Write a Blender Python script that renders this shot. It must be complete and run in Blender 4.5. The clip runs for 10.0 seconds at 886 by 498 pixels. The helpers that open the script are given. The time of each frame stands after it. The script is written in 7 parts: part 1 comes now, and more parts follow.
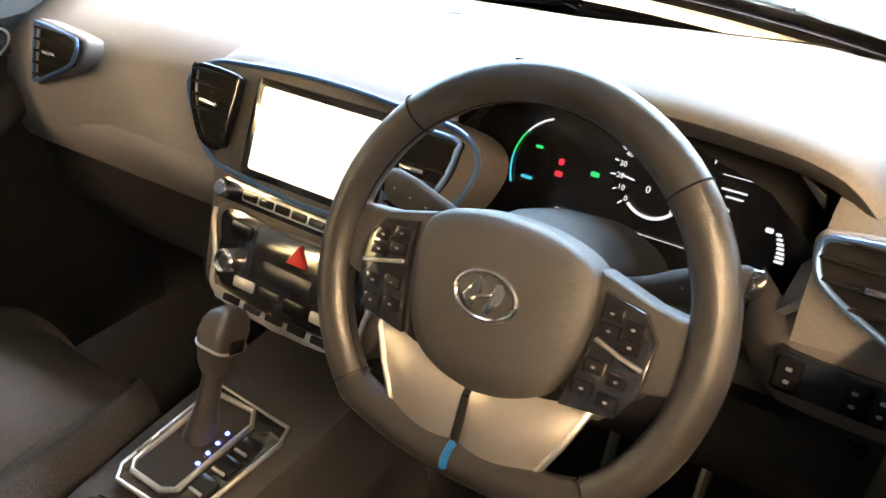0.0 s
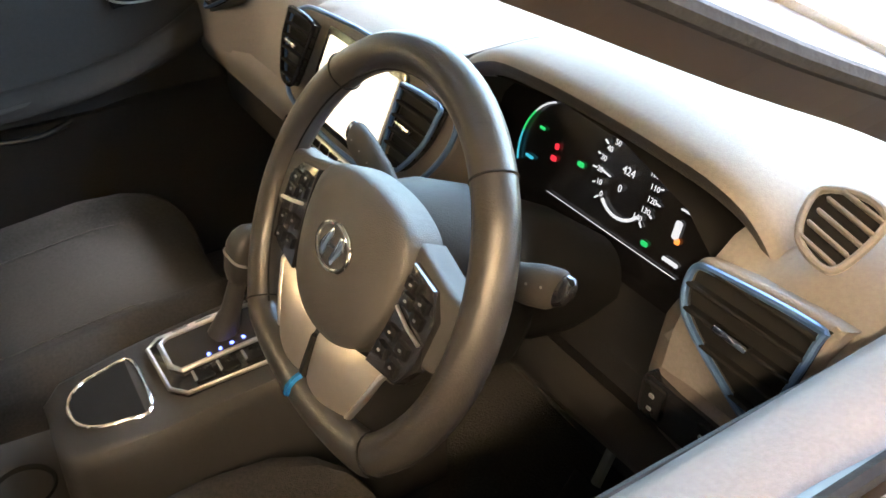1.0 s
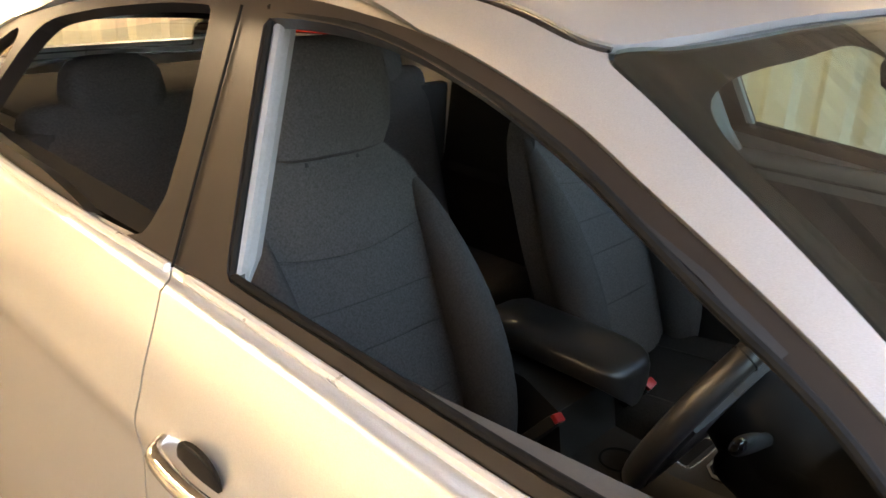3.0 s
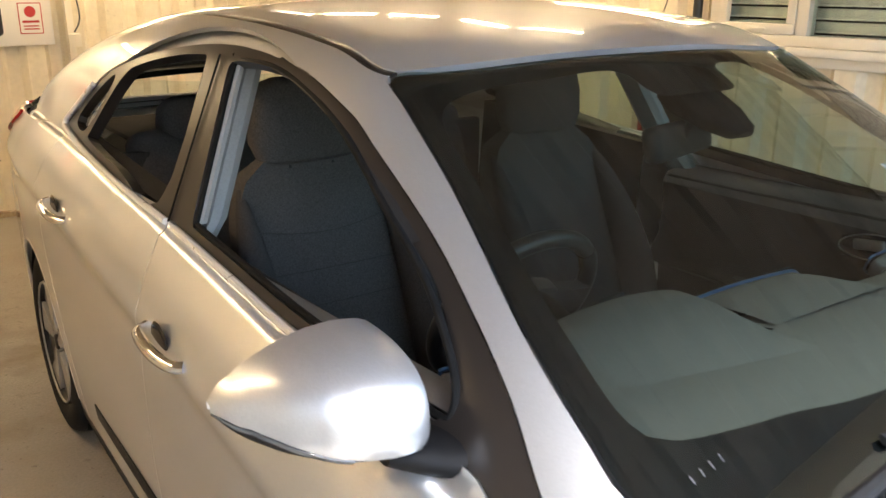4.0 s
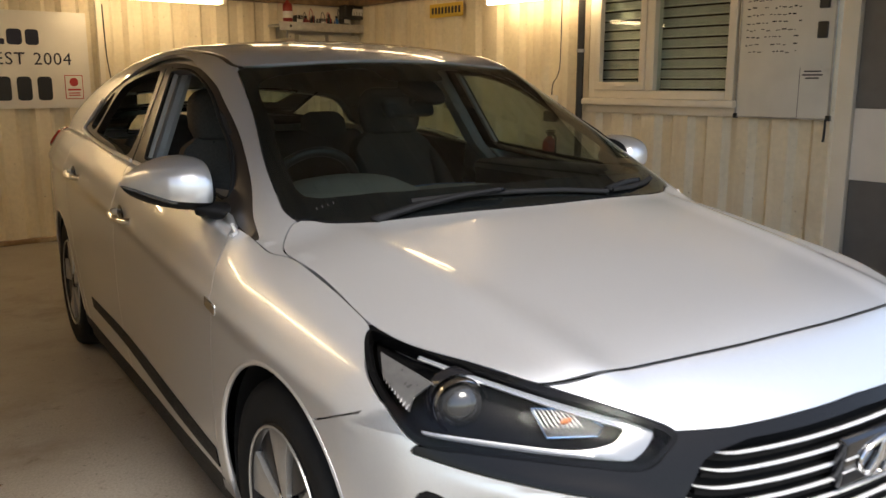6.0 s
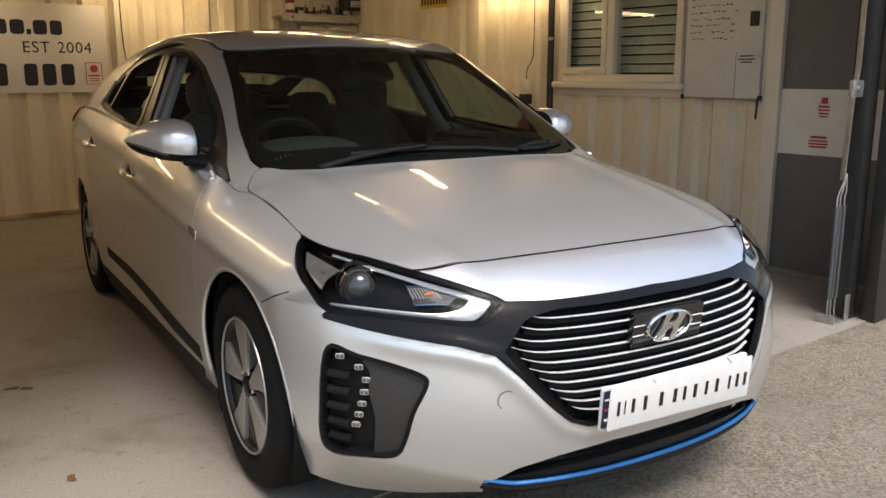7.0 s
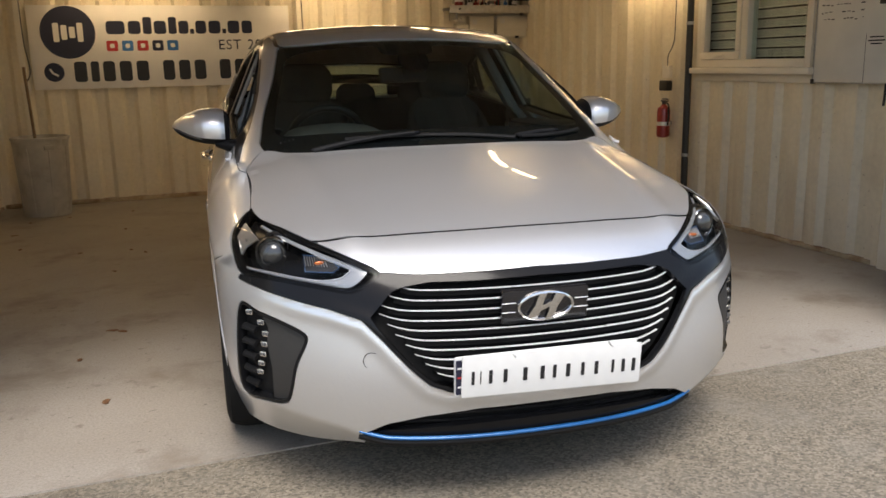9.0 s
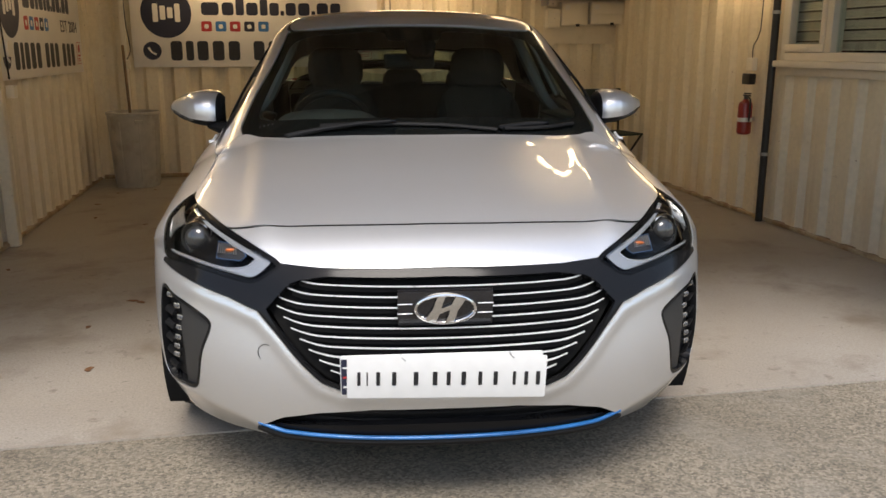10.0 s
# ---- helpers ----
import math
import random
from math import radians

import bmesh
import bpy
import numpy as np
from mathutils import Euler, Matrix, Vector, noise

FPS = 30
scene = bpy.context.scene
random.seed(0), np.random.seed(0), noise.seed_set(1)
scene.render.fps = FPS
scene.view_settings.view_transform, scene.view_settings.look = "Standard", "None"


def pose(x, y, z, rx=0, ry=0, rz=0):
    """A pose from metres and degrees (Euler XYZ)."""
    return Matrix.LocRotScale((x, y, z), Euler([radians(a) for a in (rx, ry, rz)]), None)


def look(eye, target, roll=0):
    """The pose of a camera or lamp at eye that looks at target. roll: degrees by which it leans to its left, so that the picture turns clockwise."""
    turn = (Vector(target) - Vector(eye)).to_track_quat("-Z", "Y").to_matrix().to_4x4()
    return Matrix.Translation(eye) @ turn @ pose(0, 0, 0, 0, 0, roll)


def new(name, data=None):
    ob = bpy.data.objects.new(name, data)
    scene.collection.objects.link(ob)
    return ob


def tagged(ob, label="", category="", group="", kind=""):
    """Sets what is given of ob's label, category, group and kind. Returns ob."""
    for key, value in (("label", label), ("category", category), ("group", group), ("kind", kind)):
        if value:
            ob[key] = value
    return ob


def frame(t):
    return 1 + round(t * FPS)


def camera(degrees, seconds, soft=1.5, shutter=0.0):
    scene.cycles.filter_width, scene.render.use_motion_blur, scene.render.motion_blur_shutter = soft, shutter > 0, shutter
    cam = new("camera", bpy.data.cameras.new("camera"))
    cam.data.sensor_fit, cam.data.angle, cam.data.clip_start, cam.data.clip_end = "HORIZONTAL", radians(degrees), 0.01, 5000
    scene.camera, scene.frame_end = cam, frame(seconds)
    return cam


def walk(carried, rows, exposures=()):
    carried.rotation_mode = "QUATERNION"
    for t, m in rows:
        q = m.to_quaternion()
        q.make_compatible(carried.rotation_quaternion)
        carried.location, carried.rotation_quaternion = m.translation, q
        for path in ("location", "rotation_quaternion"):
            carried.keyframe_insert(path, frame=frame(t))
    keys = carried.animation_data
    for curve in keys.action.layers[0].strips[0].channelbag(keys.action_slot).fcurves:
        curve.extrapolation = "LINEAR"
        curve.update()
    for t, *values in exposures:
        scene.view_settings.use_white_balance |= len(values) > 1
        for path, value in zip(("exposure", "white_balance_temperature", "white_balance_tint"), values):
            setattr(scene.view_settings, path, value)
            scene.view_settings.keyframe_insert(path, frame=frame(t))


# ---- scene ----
cam = camera(55.6, 10.0, 1.5, 0.2)
PATH = [
    (0, (-0.656, 1.395, 1.292), (0.352, 0.032, 0.231), -0.6),
    (0.5, (-0.806, 1.303, 1.312), (0.401, 0.161, 0.198), -0.2),
    (1, (-0.907, 1.166, 1.3), (0.524, 0.327, 0.184), -1.4),
    (1.5, (-1.038, 1.096, 1.320), (0.629, 0.700, 0.287), -2.6),
    (2, (-1.200, 1.015, 1.340), (0.585, 1.188, 0.455), -0.9),
    (2.5, (-1.262, 0.825, 1.376), (0.358, 1.689, 0.585), 0.1),
    (2.7, (-1.314, 0.735, 1.406), (0.209, 1.793, 0.647), 1.8),
    (3.8, (-1.332, 0.001, 1.474), (-0.195, 1.521, 0.844), 0.8),
    (4, (-1.304, -0.161, 1.478), (-0.203, 1.394, 0.871), 0.4),
    (4.5, (-1.338, -0.517, 1.464), (-0.255, 1.076, 0.926), -0.5),
    (5, (-1.473, -0.881, 1.405), (-0.372, 0.716, 0.917), 0.0),
    (5.5, (-1.472, -1.273, 1.303), (-0.391, 0.359, 0.89), 0.3),
    (6, (-1.51, -1.664, 1.281), (-0.449, -0.014, 0.891), -0.0),
    (6.2, (-1.555, -1.832, 1.264), (-0.496, -0.186, 0.857), -0.3),
    (7.3, (-1.606, -2.524, 1.238), (-0.63, -0.827, 0.827), -0.2),
    (7.5, (-1.563, -2.626, 1.253), (-0.636, -0.903, 0.836), -0.7),
    (8, (-1.432, -2.704, 1.242), (-0.599, -0.936, 0.818), -1.1),
    (8.5, (-1.169, -2.759, 1.25), (-0.497, -0.925, 0.819), -1.1),
    (9, (-0.806, -2.938, 1.245), (-0.331, -1.044, 0.812), -1.2),
    (9.5, (-0.481, -3.013, 1.261), (-0.185, -1.087, 0.812), -0.7),
    (10, (-0.171, -2.947, 1.25), (-0.018, -1.007, 0.786), -0.0),
]
walk(cam, [(t, look(eye, target, roll)) for t, eye, target, roll in PATH],
     exposures=[(0, 5.65, 6650, 16), (0.5, 5.7, 6550, 15), (1.0, 5.5, 6500, 14), (1.5, 4.95, 6900, 18), (2.0, 5.25, 7200, 21), (2.5, 5.1, 7300, 21), (2.7, 4.4, 6900, 17), (3.8, 2.7, 6400, 10), (4.5, 2.1, 6400, 10), (5.0, 1.75, 6600, 9), (6.0, 1.10, 6950, 10), (7.5, 0.75, 6900, 11), (10, 0.75, 6900, 11)])

# ---- light ----
G = pose(0, 0, 0, 0, 0, 6)                      # the garage stands six degrees askew to the car
world = bpy.data.worlds.new("overcast_sky")
scene.world = world
world.use_nodes = True
sky = world.node_tree.nodes.new("ShaderNodeTexSky")
sky.sky_type, sky.sun_disc = "NISHITA", False
sky.sun_elevation, sky.sun_rotation = radians(62), radians(187)
sky.dust_density = 2.0
world.node_tree.links.new(sky.outputs[0], world.node_tree.nodes["Background"].inputs[0])
world.node_tree.nodes["Background"].inputs[1].default_value = 0.15
sun = new("sun", bpy.data.lights.new("sun", "SUN"))
sun.data.energy, sun.data.angle, sun.data.color = 2.0, radians(30), (1.0, 0.985, 0.965)
sun.matrix_world = look((-0.5, -4.0, 7.5), (0, 0, 0))


# ---- materials ----
def mat(name, base, rough=0.5, metal=0.0, scale=8.0, var=0.08, bump=0.0, bscale=60.0, coat=0.0, rvar=0.08, alpha=1.0, sheen=0.0, dirt=None, dscale=1.5, spec=0.5):
    """A surface with variation at two scales, optional stains of a second colour, and fine relief."""
    m = bpy.data.materials.new(name)
    m.use_nodes = True
    nt = m.node_tree
    b = nt.nodes["Principled BSDF"]
    co = nt.nodes.new("ShaderNodeTexCoord")
    n1 = nt.nodes.new("ShaderNodeTexNoise")
    n1.inputs["Scale"].default_value, n1.inputs["Detail"].default_value = scale, 6
    nt.links.new(co.outputs["Object"], n1.inputs["Vector"])
    ramp = nt.nodes.new("ShaderNodeValToRGB")
    ramp.color_ramp.elements[0].position, ramp.color_ramp.elements[1].position = 0.3, 0.7
    lo = [max(0, c * (1 - var)) for c in base]
    hi = [min(1, c * (1 + var)) for c in base]
    ramp.color_ramp.elements[0].color, ramp.color_ramp.elements[1].color = (*lo, 1), (*hi, 1)
    nt.links.new(n1.outputs["Fac"], ramp.inputs["Fac"])
    colour = ramp.outputs["Color"]
    if dirt:
        n2 = nt.nodes.new("ShaderNodeTexNoise")
        n2.inputs["Scale"].default_value, n2.inputs["Detail"].default_value, n2.inputs["Roughness"].default_value = dscale, 9, 0.65
        nt.links.new(co.outputs["Object"], n2.inputs["Vector"])
        r2 = nt.nodes.new("ShaderNodeValToRGB")
        r2.color_ramp.elements[0].position, r2.color_ramp.elements[1].position = 0.52, 0.72
        r2.color_ramp.elements[0].color, r2.color_ramp.elements[1].color = (0, 0, 0, 1), (1, 1, 1, 1)
        nt.links.new(n2.outputs["Fac"], r2.inputs["Fac"])
        mix = nt.nodes.new("ShaderNodeMix")
        mix.data_type = "RGBA"
        nt.links.new(r2.outputs["Color"], mix.inputs[0])
        nt.links.new(colour, mix.inputs[6])
        mix.inputs[7].default_value = (*dirt, 1)
        colour = mix.outputs[2]
    nt.links.new(colour, b.inputs["Base Color"])
    mr = nt.nodes.new("ShaderNodeMapRange")
    mr.inputs["To Min"].default_value, mr.inputs["To Max"].default_value = max(0.02, rough - rvar), min(1, rough + rvar)
    nt.links.new(n1.outputs["Fac"], mr.inputs["Value"])
    nt.links.new(mr.outputs[0], b.inputs["Roughness"])
    b.inputs["Metallic"].default_value = metal
    b.inputs["Coat Weight"].default_value = coat
    b.inputs["Coat Roughness"].default_value = 0.03
    b.inputs["Alpha"].default_value = alpha
    b.inputs["Sheen Weight"].default_value = sheen
    b.inputs["Specular IOR Level"].default_value = spec
    if bump:
        n3 = nt.nodes.new("ShaderNodeTexNoise")
        n3.inputs["Scale"].default_value, n3.inputs["Detail"].default_value = bscale, 4
        nt.links.new(co.outputs["Object"], n3.inputs["Vector"])
        bp = nt.nodes.new("ShaderNodeBump")
        bp.inputs["Strength"].default_value, bp.inputs["Distance"].default_value = bump, 0.004
        nt.links.new(n3.outputs["Fac"], bp.inputs["Height"])
        nt.links.new(bp.outputs[0], b.inputs["Normal"])
    return m


def glow(name, colour, strength):
    m = mat(name, [c * 0.04 for c in colour], 0.4, var=0.02)
    b = m.node_tree.nodes["Principled BSDF"]
    b.inputs["Emission Color"].default_value, b.inputs["Emission Strength"].default_value = (*colour, 1), strength
    return m


def glass(name, tint, rough=0.0, gloss=0.05, edge=0.85):
    m = bpy.data.materials.new(name)
    m.use_nodes = True
    nt = m.node_tree
    nt.nodes.remove(nt.nodes["Principled BSDF"])
    tr, gl, lw, pw, ml, mix = (nt.nodes.new(n) for n in ("ShaderNodeBsdfTransparent", "ShaderNodeBsdfGlossy", "ShaderNodeLayerWeight", "ShaderNodeMath", "ShaderNodeMath", "ShaderNodeMixShader"))
    tr.inputs[0].default_value = (*tint, 1)
    gl.inputs["Roughness"].default_value = rough
    lw.inputs["Blend"].default_value = 0.5
    pw.operation, ml.operation = "POWER", "MULTIPLY_ADD"
    pw.inputs[1].default_value = 4.2
    ml.inputs[1].default_value, ml.inputs[2].default_value = edge, gloss
    nt.links.new(lw.outputs["Facing"], pw.inputs[0])
    nt.links.new(pw.outputs[0], ml.inputs[0])
    nt.links.new(ml.outputs[0], mix.inputs[0])
    nt.links.new(tr.outputs[0], mix.inputs[1])
    nt.links.new(gl.outputs[0], mix.inputs[2])
    nt.links.new(mix.outputs[0], nt.nodes["Material Output"].inputs[0])
    return m


def layered(name, base, layers, rough, bump, bscale, stones=0.0, spec=0.4):
    """A worn surface: stains and speckle laid over a base colour one after another, each with its own size, reach and colour."""
    m = mat(name, base, rough, 0, 30, 0.06, bump, bscale, rvar=0.10, spec=spec)
    nt = m.node_tree
    b = nt.nodes["Principled BSDF"]
    colour = b.inputs["Base Color"].links[0].from_socket
    co = nt.nodes.new("ShaderNodeTexCoord")
    if stones:
        vo = nt.nodes.new("ShaderNodeTexVoronoi")
        vo.inputs["Scale"].default_value = stones
        nt.links.new(co.outputs["Object"], vo.inputs["Vector"])
        grey = nt.nodes.new("ShaderNodeSeparateColor")
        nt.links.new(vo.outputs["Color"], grey.inputs[0])
        ramp = nt.nodes.new("ShaderNodeValToRGB")
        ramp.color_ramp.elements[0].color = (*[c * 0.58 for c in base], 1)
        ramp.color_ramp.elements[1].color = (*[min(1, c * 1.5) for c in base], 1)
        nt.links.new(grey.outputs[0], ramp.inputs[0])
        colour = ramp.outputs[0]
    for scale, stretch, lo, hi, tone, amount in layers:
        mp, no, mr, mx = (nt.nodes.new(n) for n in ("ShaderNodeMapping", "ShaderNodeTexNoise", "ShaderNodeMapRange", "ShaderNodeMix"))
        mp.inputs["Scale"].default_value, mp.inputs["Location"].default_value = stretch, (scale, 2 * scale, 3.1)
        no.inputs["Scale"].default_value, no.inputs["Detail"].default_value, no.inputs["Roughness"].default_value = scale, 9, 0.62
        mr.inputs["From Min"].default_value, mr.inputs["From Max"].default_value, mr.inputs["To Max"].default_value = lo, hi, amount
        mx.data_type = "RGBA"
        mx.inputs[7].default_value = (*tone, 1)
        nt.links.new(co.outputs["Object"], mp.inputs[0])
        nt.links.new(mp.outputs[0], no.inputs["Vector"])
        nt.links.new(no.outputs["Fac"], mr.inputs["Value"])
        nt.links.new(mr.outputs[0], mx.inputs[0])
        nt.links.new(colour, mx.inputs[6])
        colour = mx.outputs[2]
    nt.links.new(colour, b.inputs["Base Color"])
    return m


SILVER = mat("silver_metallic_paint", (0.71, 0.715, 0.72), 0.34, 0.74, 900, 0.12, coat=1.0, rvar=0.03)
BLACK = mat("black_textured_plastic", (0.009, 0.009, 0.0095), 0.55, 0, 40, 0.2, 0.15, 700, spec=0.18)
LAMP_BLACK = mat("lamp_housing_black", (0.004, 0.004, 0.0042), 0.22, 0, 60, 0.1, spec=0.10, rvar=0.02)
GLOSS_BLACK = mat("gloss_black_trim", (0.012, 0.012, 0.014), 0.12, 0, 30, 0.1, coat=0.6, rvar=0.04)
GREY_TRIM = mat("dark_grey_bumper_trim", (0.009, 0.0092, 0.0100), 0.12, 0, 300, 0.12, 0.0, 500, spec=0.18, rvar=0.02)
PILLAR_BLACK = mat("satin_black_pillar_film", (0.024, 0.0195, 0.0168), 0.28, 0, 24, 0.05, spec=0.42, rvar=0.01)
RUBBER = mat("tyre_rubber", (0.012, 0.012, 0.012), 0.75, 0, 30, 0.2, 0.2, 200, dirt=(0.015, 0.0145, 0.014), dscale=9, spec=0.1)
CHROME_BAR = mat("bright_chrome_strip", (0.84, 0.84, 0.84), 0.30, 0.4, 20, 0.03)
CHROME = mat("chrome", (0.80, 0.80, 0.80), 0.10, 1.0, 20, 0.03, rvar=0.04)
SATIN_CHROME = mat("satin_silver_trim", (0.62, 0.61, 0.59), 0.40, 1.0, 80, 0.05)
SPOKE_SILVER = mat("satin_bronze_silver_paint", (0.46, 0.42, 0.37), 0.40, 0.85, 120, 0.03, rvar=0.015)
ALLOY = mat("machined_alloy", (0.74, 0.74, 0.74), 0.30, 0.55, 120, 0.06)
ALLOY_DARK = mat("gloss_black_alloy", (0.009, 0.009, 0.010), 0.32, 0, 60, 0.1, spec=0.25)
SPOKE_ALLOY = mat("satin_wheel_alloy", (0.46, 0.455, 0.44), 0.34, 0.75, 120, 0.06)
BLUE_TRIM = mat("blue_accent_trim", (0.006, 0.115, 0.33), 0.35, 0.15, 50, 0.1, coat=0.15)
BLUE_METAL = mat("blue_grey_satin_trim", (0.07, 0.14, 0.28), 0.32, 0.6, 60, 0.1)
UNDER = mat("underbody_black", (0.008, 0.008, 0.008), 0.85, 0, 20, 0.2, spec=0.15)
WINDSHIELD = glass("windshield_glass", (0.44, 0.55, 0.525), 0.0, 0.10)
PRIVACY = glass("side_glass", (0.78, 0.86, 0.83))
LENS = glass("headlight_lens", (0.97, 0.98, 0.98), 0.0, 0.010, 0.35)
CLEAR = glass("window_glass", (0.86, 0.92, 0.90))
MIRROR = mat("mirror_glass", (0.85, 0.86, 0.87), 0.03, 1.0, 5, 0.01, rvar=0.01)
WHITE_LED = mat("white_light_guide", (0.29, 0.30, 0.315), 0.22, 0.35, 40, 0.04)
LED_CLEAR = mat("clear_lamp_lens", (0.14, 0.145, 0.15), 0.10, 0.3, 40, 0.1, coat=0.8)
AMBER_GREY = mat("side_marker_reflector", (0.15, 0.145, 0.14), 0.30, 0.5, 60, 0.15, coat=0.3)
SIGNAL_DARK = mat("smoked_signal_pocket", (0.022, 0.022, 0.024), 0.5, 0, 60, 0.1, spec=0.2)
AMBER = mat("amber_reflector", (0.45, 0.12, 0.03), 0.2, 0.3, 40, 0.2)
RED_LAMP = mat("red_tail_lamp", (0.35, 0.012, 0.012), 0.15, 0, 30, 0.15, coat=0.6)
# cabin
DASH = mat("grey_soft_dash_plastic", (0.140, 0.131, 0.122), 0.62, 0, 300, 0.10, 0.14, 900, rvar=0.05)
DASH_LOW = mat("brown_grey_dash_plastic", (0.098, 0.085, 0.076), 0.55, 0, 300, 0.12, 0.3, 900)
CABIN_BLACK = mat("cabin_black_plastic", (0.023, 0.0215, 0.020), 0.6, 0, 200, 0.15, 0.25, 800, spec=0.3)
LEATHER = mat("black_leather", (0.0245, 0.0232, 0.0225), 0.34, 0, 90, 0.12, 0.10, 600)
CONSOLE = mat("charcoal_console_plastic", (0.027, 0.0262, 0.026), 0.5, 0, 200, 0.12, 0.25, 900)
HORN_PAD = mat("grey_horn_pad", (0.031, 0.0298, 0.0292), 0.5, 0, 200, 0.1, 0.25, 900)
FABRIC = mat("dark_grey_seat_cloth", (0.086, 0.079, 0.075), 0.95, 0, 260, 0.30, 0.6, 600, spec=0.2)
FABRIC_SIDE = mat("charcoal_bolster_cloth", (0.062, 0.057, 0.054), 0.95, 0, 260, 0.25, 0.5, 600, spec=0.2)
CARPET = mat("black_carpet", (0.042, 0.039, 0.037), 1.0, 0, 200, 0.3, 0.6, 300)
# seat cloth again, darkened: the cushions' dimmer light is put into the colour
SHADED_CLOTH = mat("shaded_cushion_cloth", (0.031, 0.0295, 0.029), 0.95, 0, 260, 0.25, 0.5, 600, spec=0.1)
DOOR_BLACK = mat("black_door_plastic", (0.024, 0.0225, 0.0215), 0.7, 0, 200, 0.15, 0.25, 800, spec=0.2)
DULL_RED = mat("dull_red_reflector", (0.16, 0.010, 0.010), 0.4, 0, 40, 0.1)
HEADLINER = mat("light_grey_headliner", (0.52, 0.50, 0.47), 0.9, 0, 200, 0.06, 0.2, 500)
PILLAR_TRIM = mat("light_grey_pillar_trim", (0.33, 0.322, 0.31), 0.55, 0, 200, 0.06, 0.2, 500)
SCREEN = mat("touch_screen", (0.03, 0.03, 0.03), 0.08, 0, 20, 0.05, coat=1.0, rvar=0.02)
CLUSTER = mat("instrument_cluster_black", (0.006, 0.006, 0.007), 0.25, 0, 20, 0.1, rvar=0.03)
RED_PLASTIC = mat("red_buckle_button", (0.50, 0.02, 0.02), 0.4, 0, 40, 0.1)
# garage
WALL = layered("cream_painted_steel", (0.72, 0.64, 0.48), [(2.0, (1, 1, 1), 0.45, 0.7, (0.79, 0.72, 0.57), 0.5), (5.0, (1, 1, 0.12), 0.52, 0.72, (0.53, 0.42, 0.28), 0.55), (1.3, (1, 1, 1), 0.56, 0.72, (0.52, 0.42, 0.29), 0.5),
                                                                (38.0, (1, 1, 1), 0.67, 0.72, (0.23, 0.12, 0.055), 0.8)], 0.55, 0.10, 40)
RUST = layered("rusty_cream_rail", (0.45, 0.36, 0.24), [(6.0, (1, 1, 1), 0.45, 0.6, (0.20, 0.11, 0.05), 0.8), (60.0, (1, 1, 1), 0.5, 0.6, (0.30, 0.2, 0.11), 0.5)], 0.8, 0.4, 120)
PANEL = mat("cream_panel", (0.74, 0.67, 0.54), 0.5, 0, 4, 0.05, dirt=(0.62, 0.53, 0.40), dscale=2)
FLOOR = layered("painted_concrete_floor", (0.305, 0.277, 0.24), [(0.8, (1, 1, 1), 0.42, 0.62, (0.37, 0.345, 0.31), 0.7), (2.1, (1, 1, 1), 0.54, 0.70, (0.135, 0.10, 0.066), 0.75), (0.45, (1, 1, 1), 0.5, 0.7, (0.17, 0.13, 0.09), 0.6),
                                                                   (13.0, (1, 1, 1), 0.62, 0.72, (0.09, 0.066, 0.045), 0.7), (110.0, (1, 1, 1), 0.42, 0.62, (0.20, 0.175, 0.145), 0.55), (42.0, (1, 1, 1), 0.64, 0.70, (0.075, 0.058, 0.042), 0.75)], 0.42, 0.3, 90)
APRON = layered("exposed_aggregate_concrete", (0.192, 0.166, 0.126), [(0.6, (1, 1, 1), 0.45, 0.65, (0.115, 0.098, 0.074), 0.5), (4.0, (1, 1, 1), 0.5, 0.68, (0.23, 0.21, 0.175), 0.45), (9.0, (1, 1, 1), 0.58, 0.70, (0.085, 0.068, 0.048), 0.6), (130.0, (1, 1, 1), 0.62, 0.68, (0.42, 0.39, 0.33), 0.6), (70.0, (1, 1, 1), 0.64, 0.70, (0.05, 0.04, 0.03), 0.7)], 0.9, 0.8, 190, 120.0)
ROOF_STEEL = mat("ceiling_steel", (0.25, 0.205, 0.155), 0.55, 0, 3, 0.14, dirt=(0.13, 0.092, 0.058), dscale=2)
UPVC = mat("cream_upvc", (0.76, 0.70, 0.58), 0.35, 0, 5, 0.05)
GREY_DOOR = mat("dark_grey_steel_door", (0.14, 0.138, 0.135), 0.5, 0, 8, 0.1, 0.05, 60)
WHITE_BOARD = mat("white_board", (0.66, 0.64, 0.58), 0.3, 0, 6, 0.06)
SIGN_WHITE = mat("white_sign_board", (0.74, 0.71, 0.66), 0.45, 0, 4, 0.05)
NAVY = mat("navy_print", (0.012, 0.014, 0.035), 0.5, 0, 10, 0.1)
INK = mat("black_print", (0.012, 0.012, 0.014), 0.5, 0, 10, 0.1)
RED_PRINT = mat("red_print", (0.45, 0.03, 0.03), 0.5, 0, 10, 0.1)
BLUE_PRINT = mat("blue_print", (0.04, 0.16, 0.42), 0.5, 0, 10, 0.1)
PLATE_WHITE = mat("white_plate", (0.72, 0.72, 0.70), 0.35, 0, 30, 0.03)
SHELF_LIP = mat("brushed_steel_lip", (0.55, 0.53, 0.49), 0.45, 0.55, 25, 0.12)
GALV = mat("galvanised_steel", (0.42, 0.42, 0.41), 0.42, 0.8, 25, 0.2)
SPRING_STEEL = mat("oiled_spring_steel", (0.16, 0.16, 0.158), 0.38, 0.8, 25, 0.2)
BLACK_STEEL = mat("black_painted_steel", (0.02, 0.02, 0.02), 0.4, 0, 15, 0.2)
POCKET = mat("satin_dark_grey_plastic", (0.028, 0.0268, 0.0255), 0.5, 0, 80, 0.1, 0.05, 500)
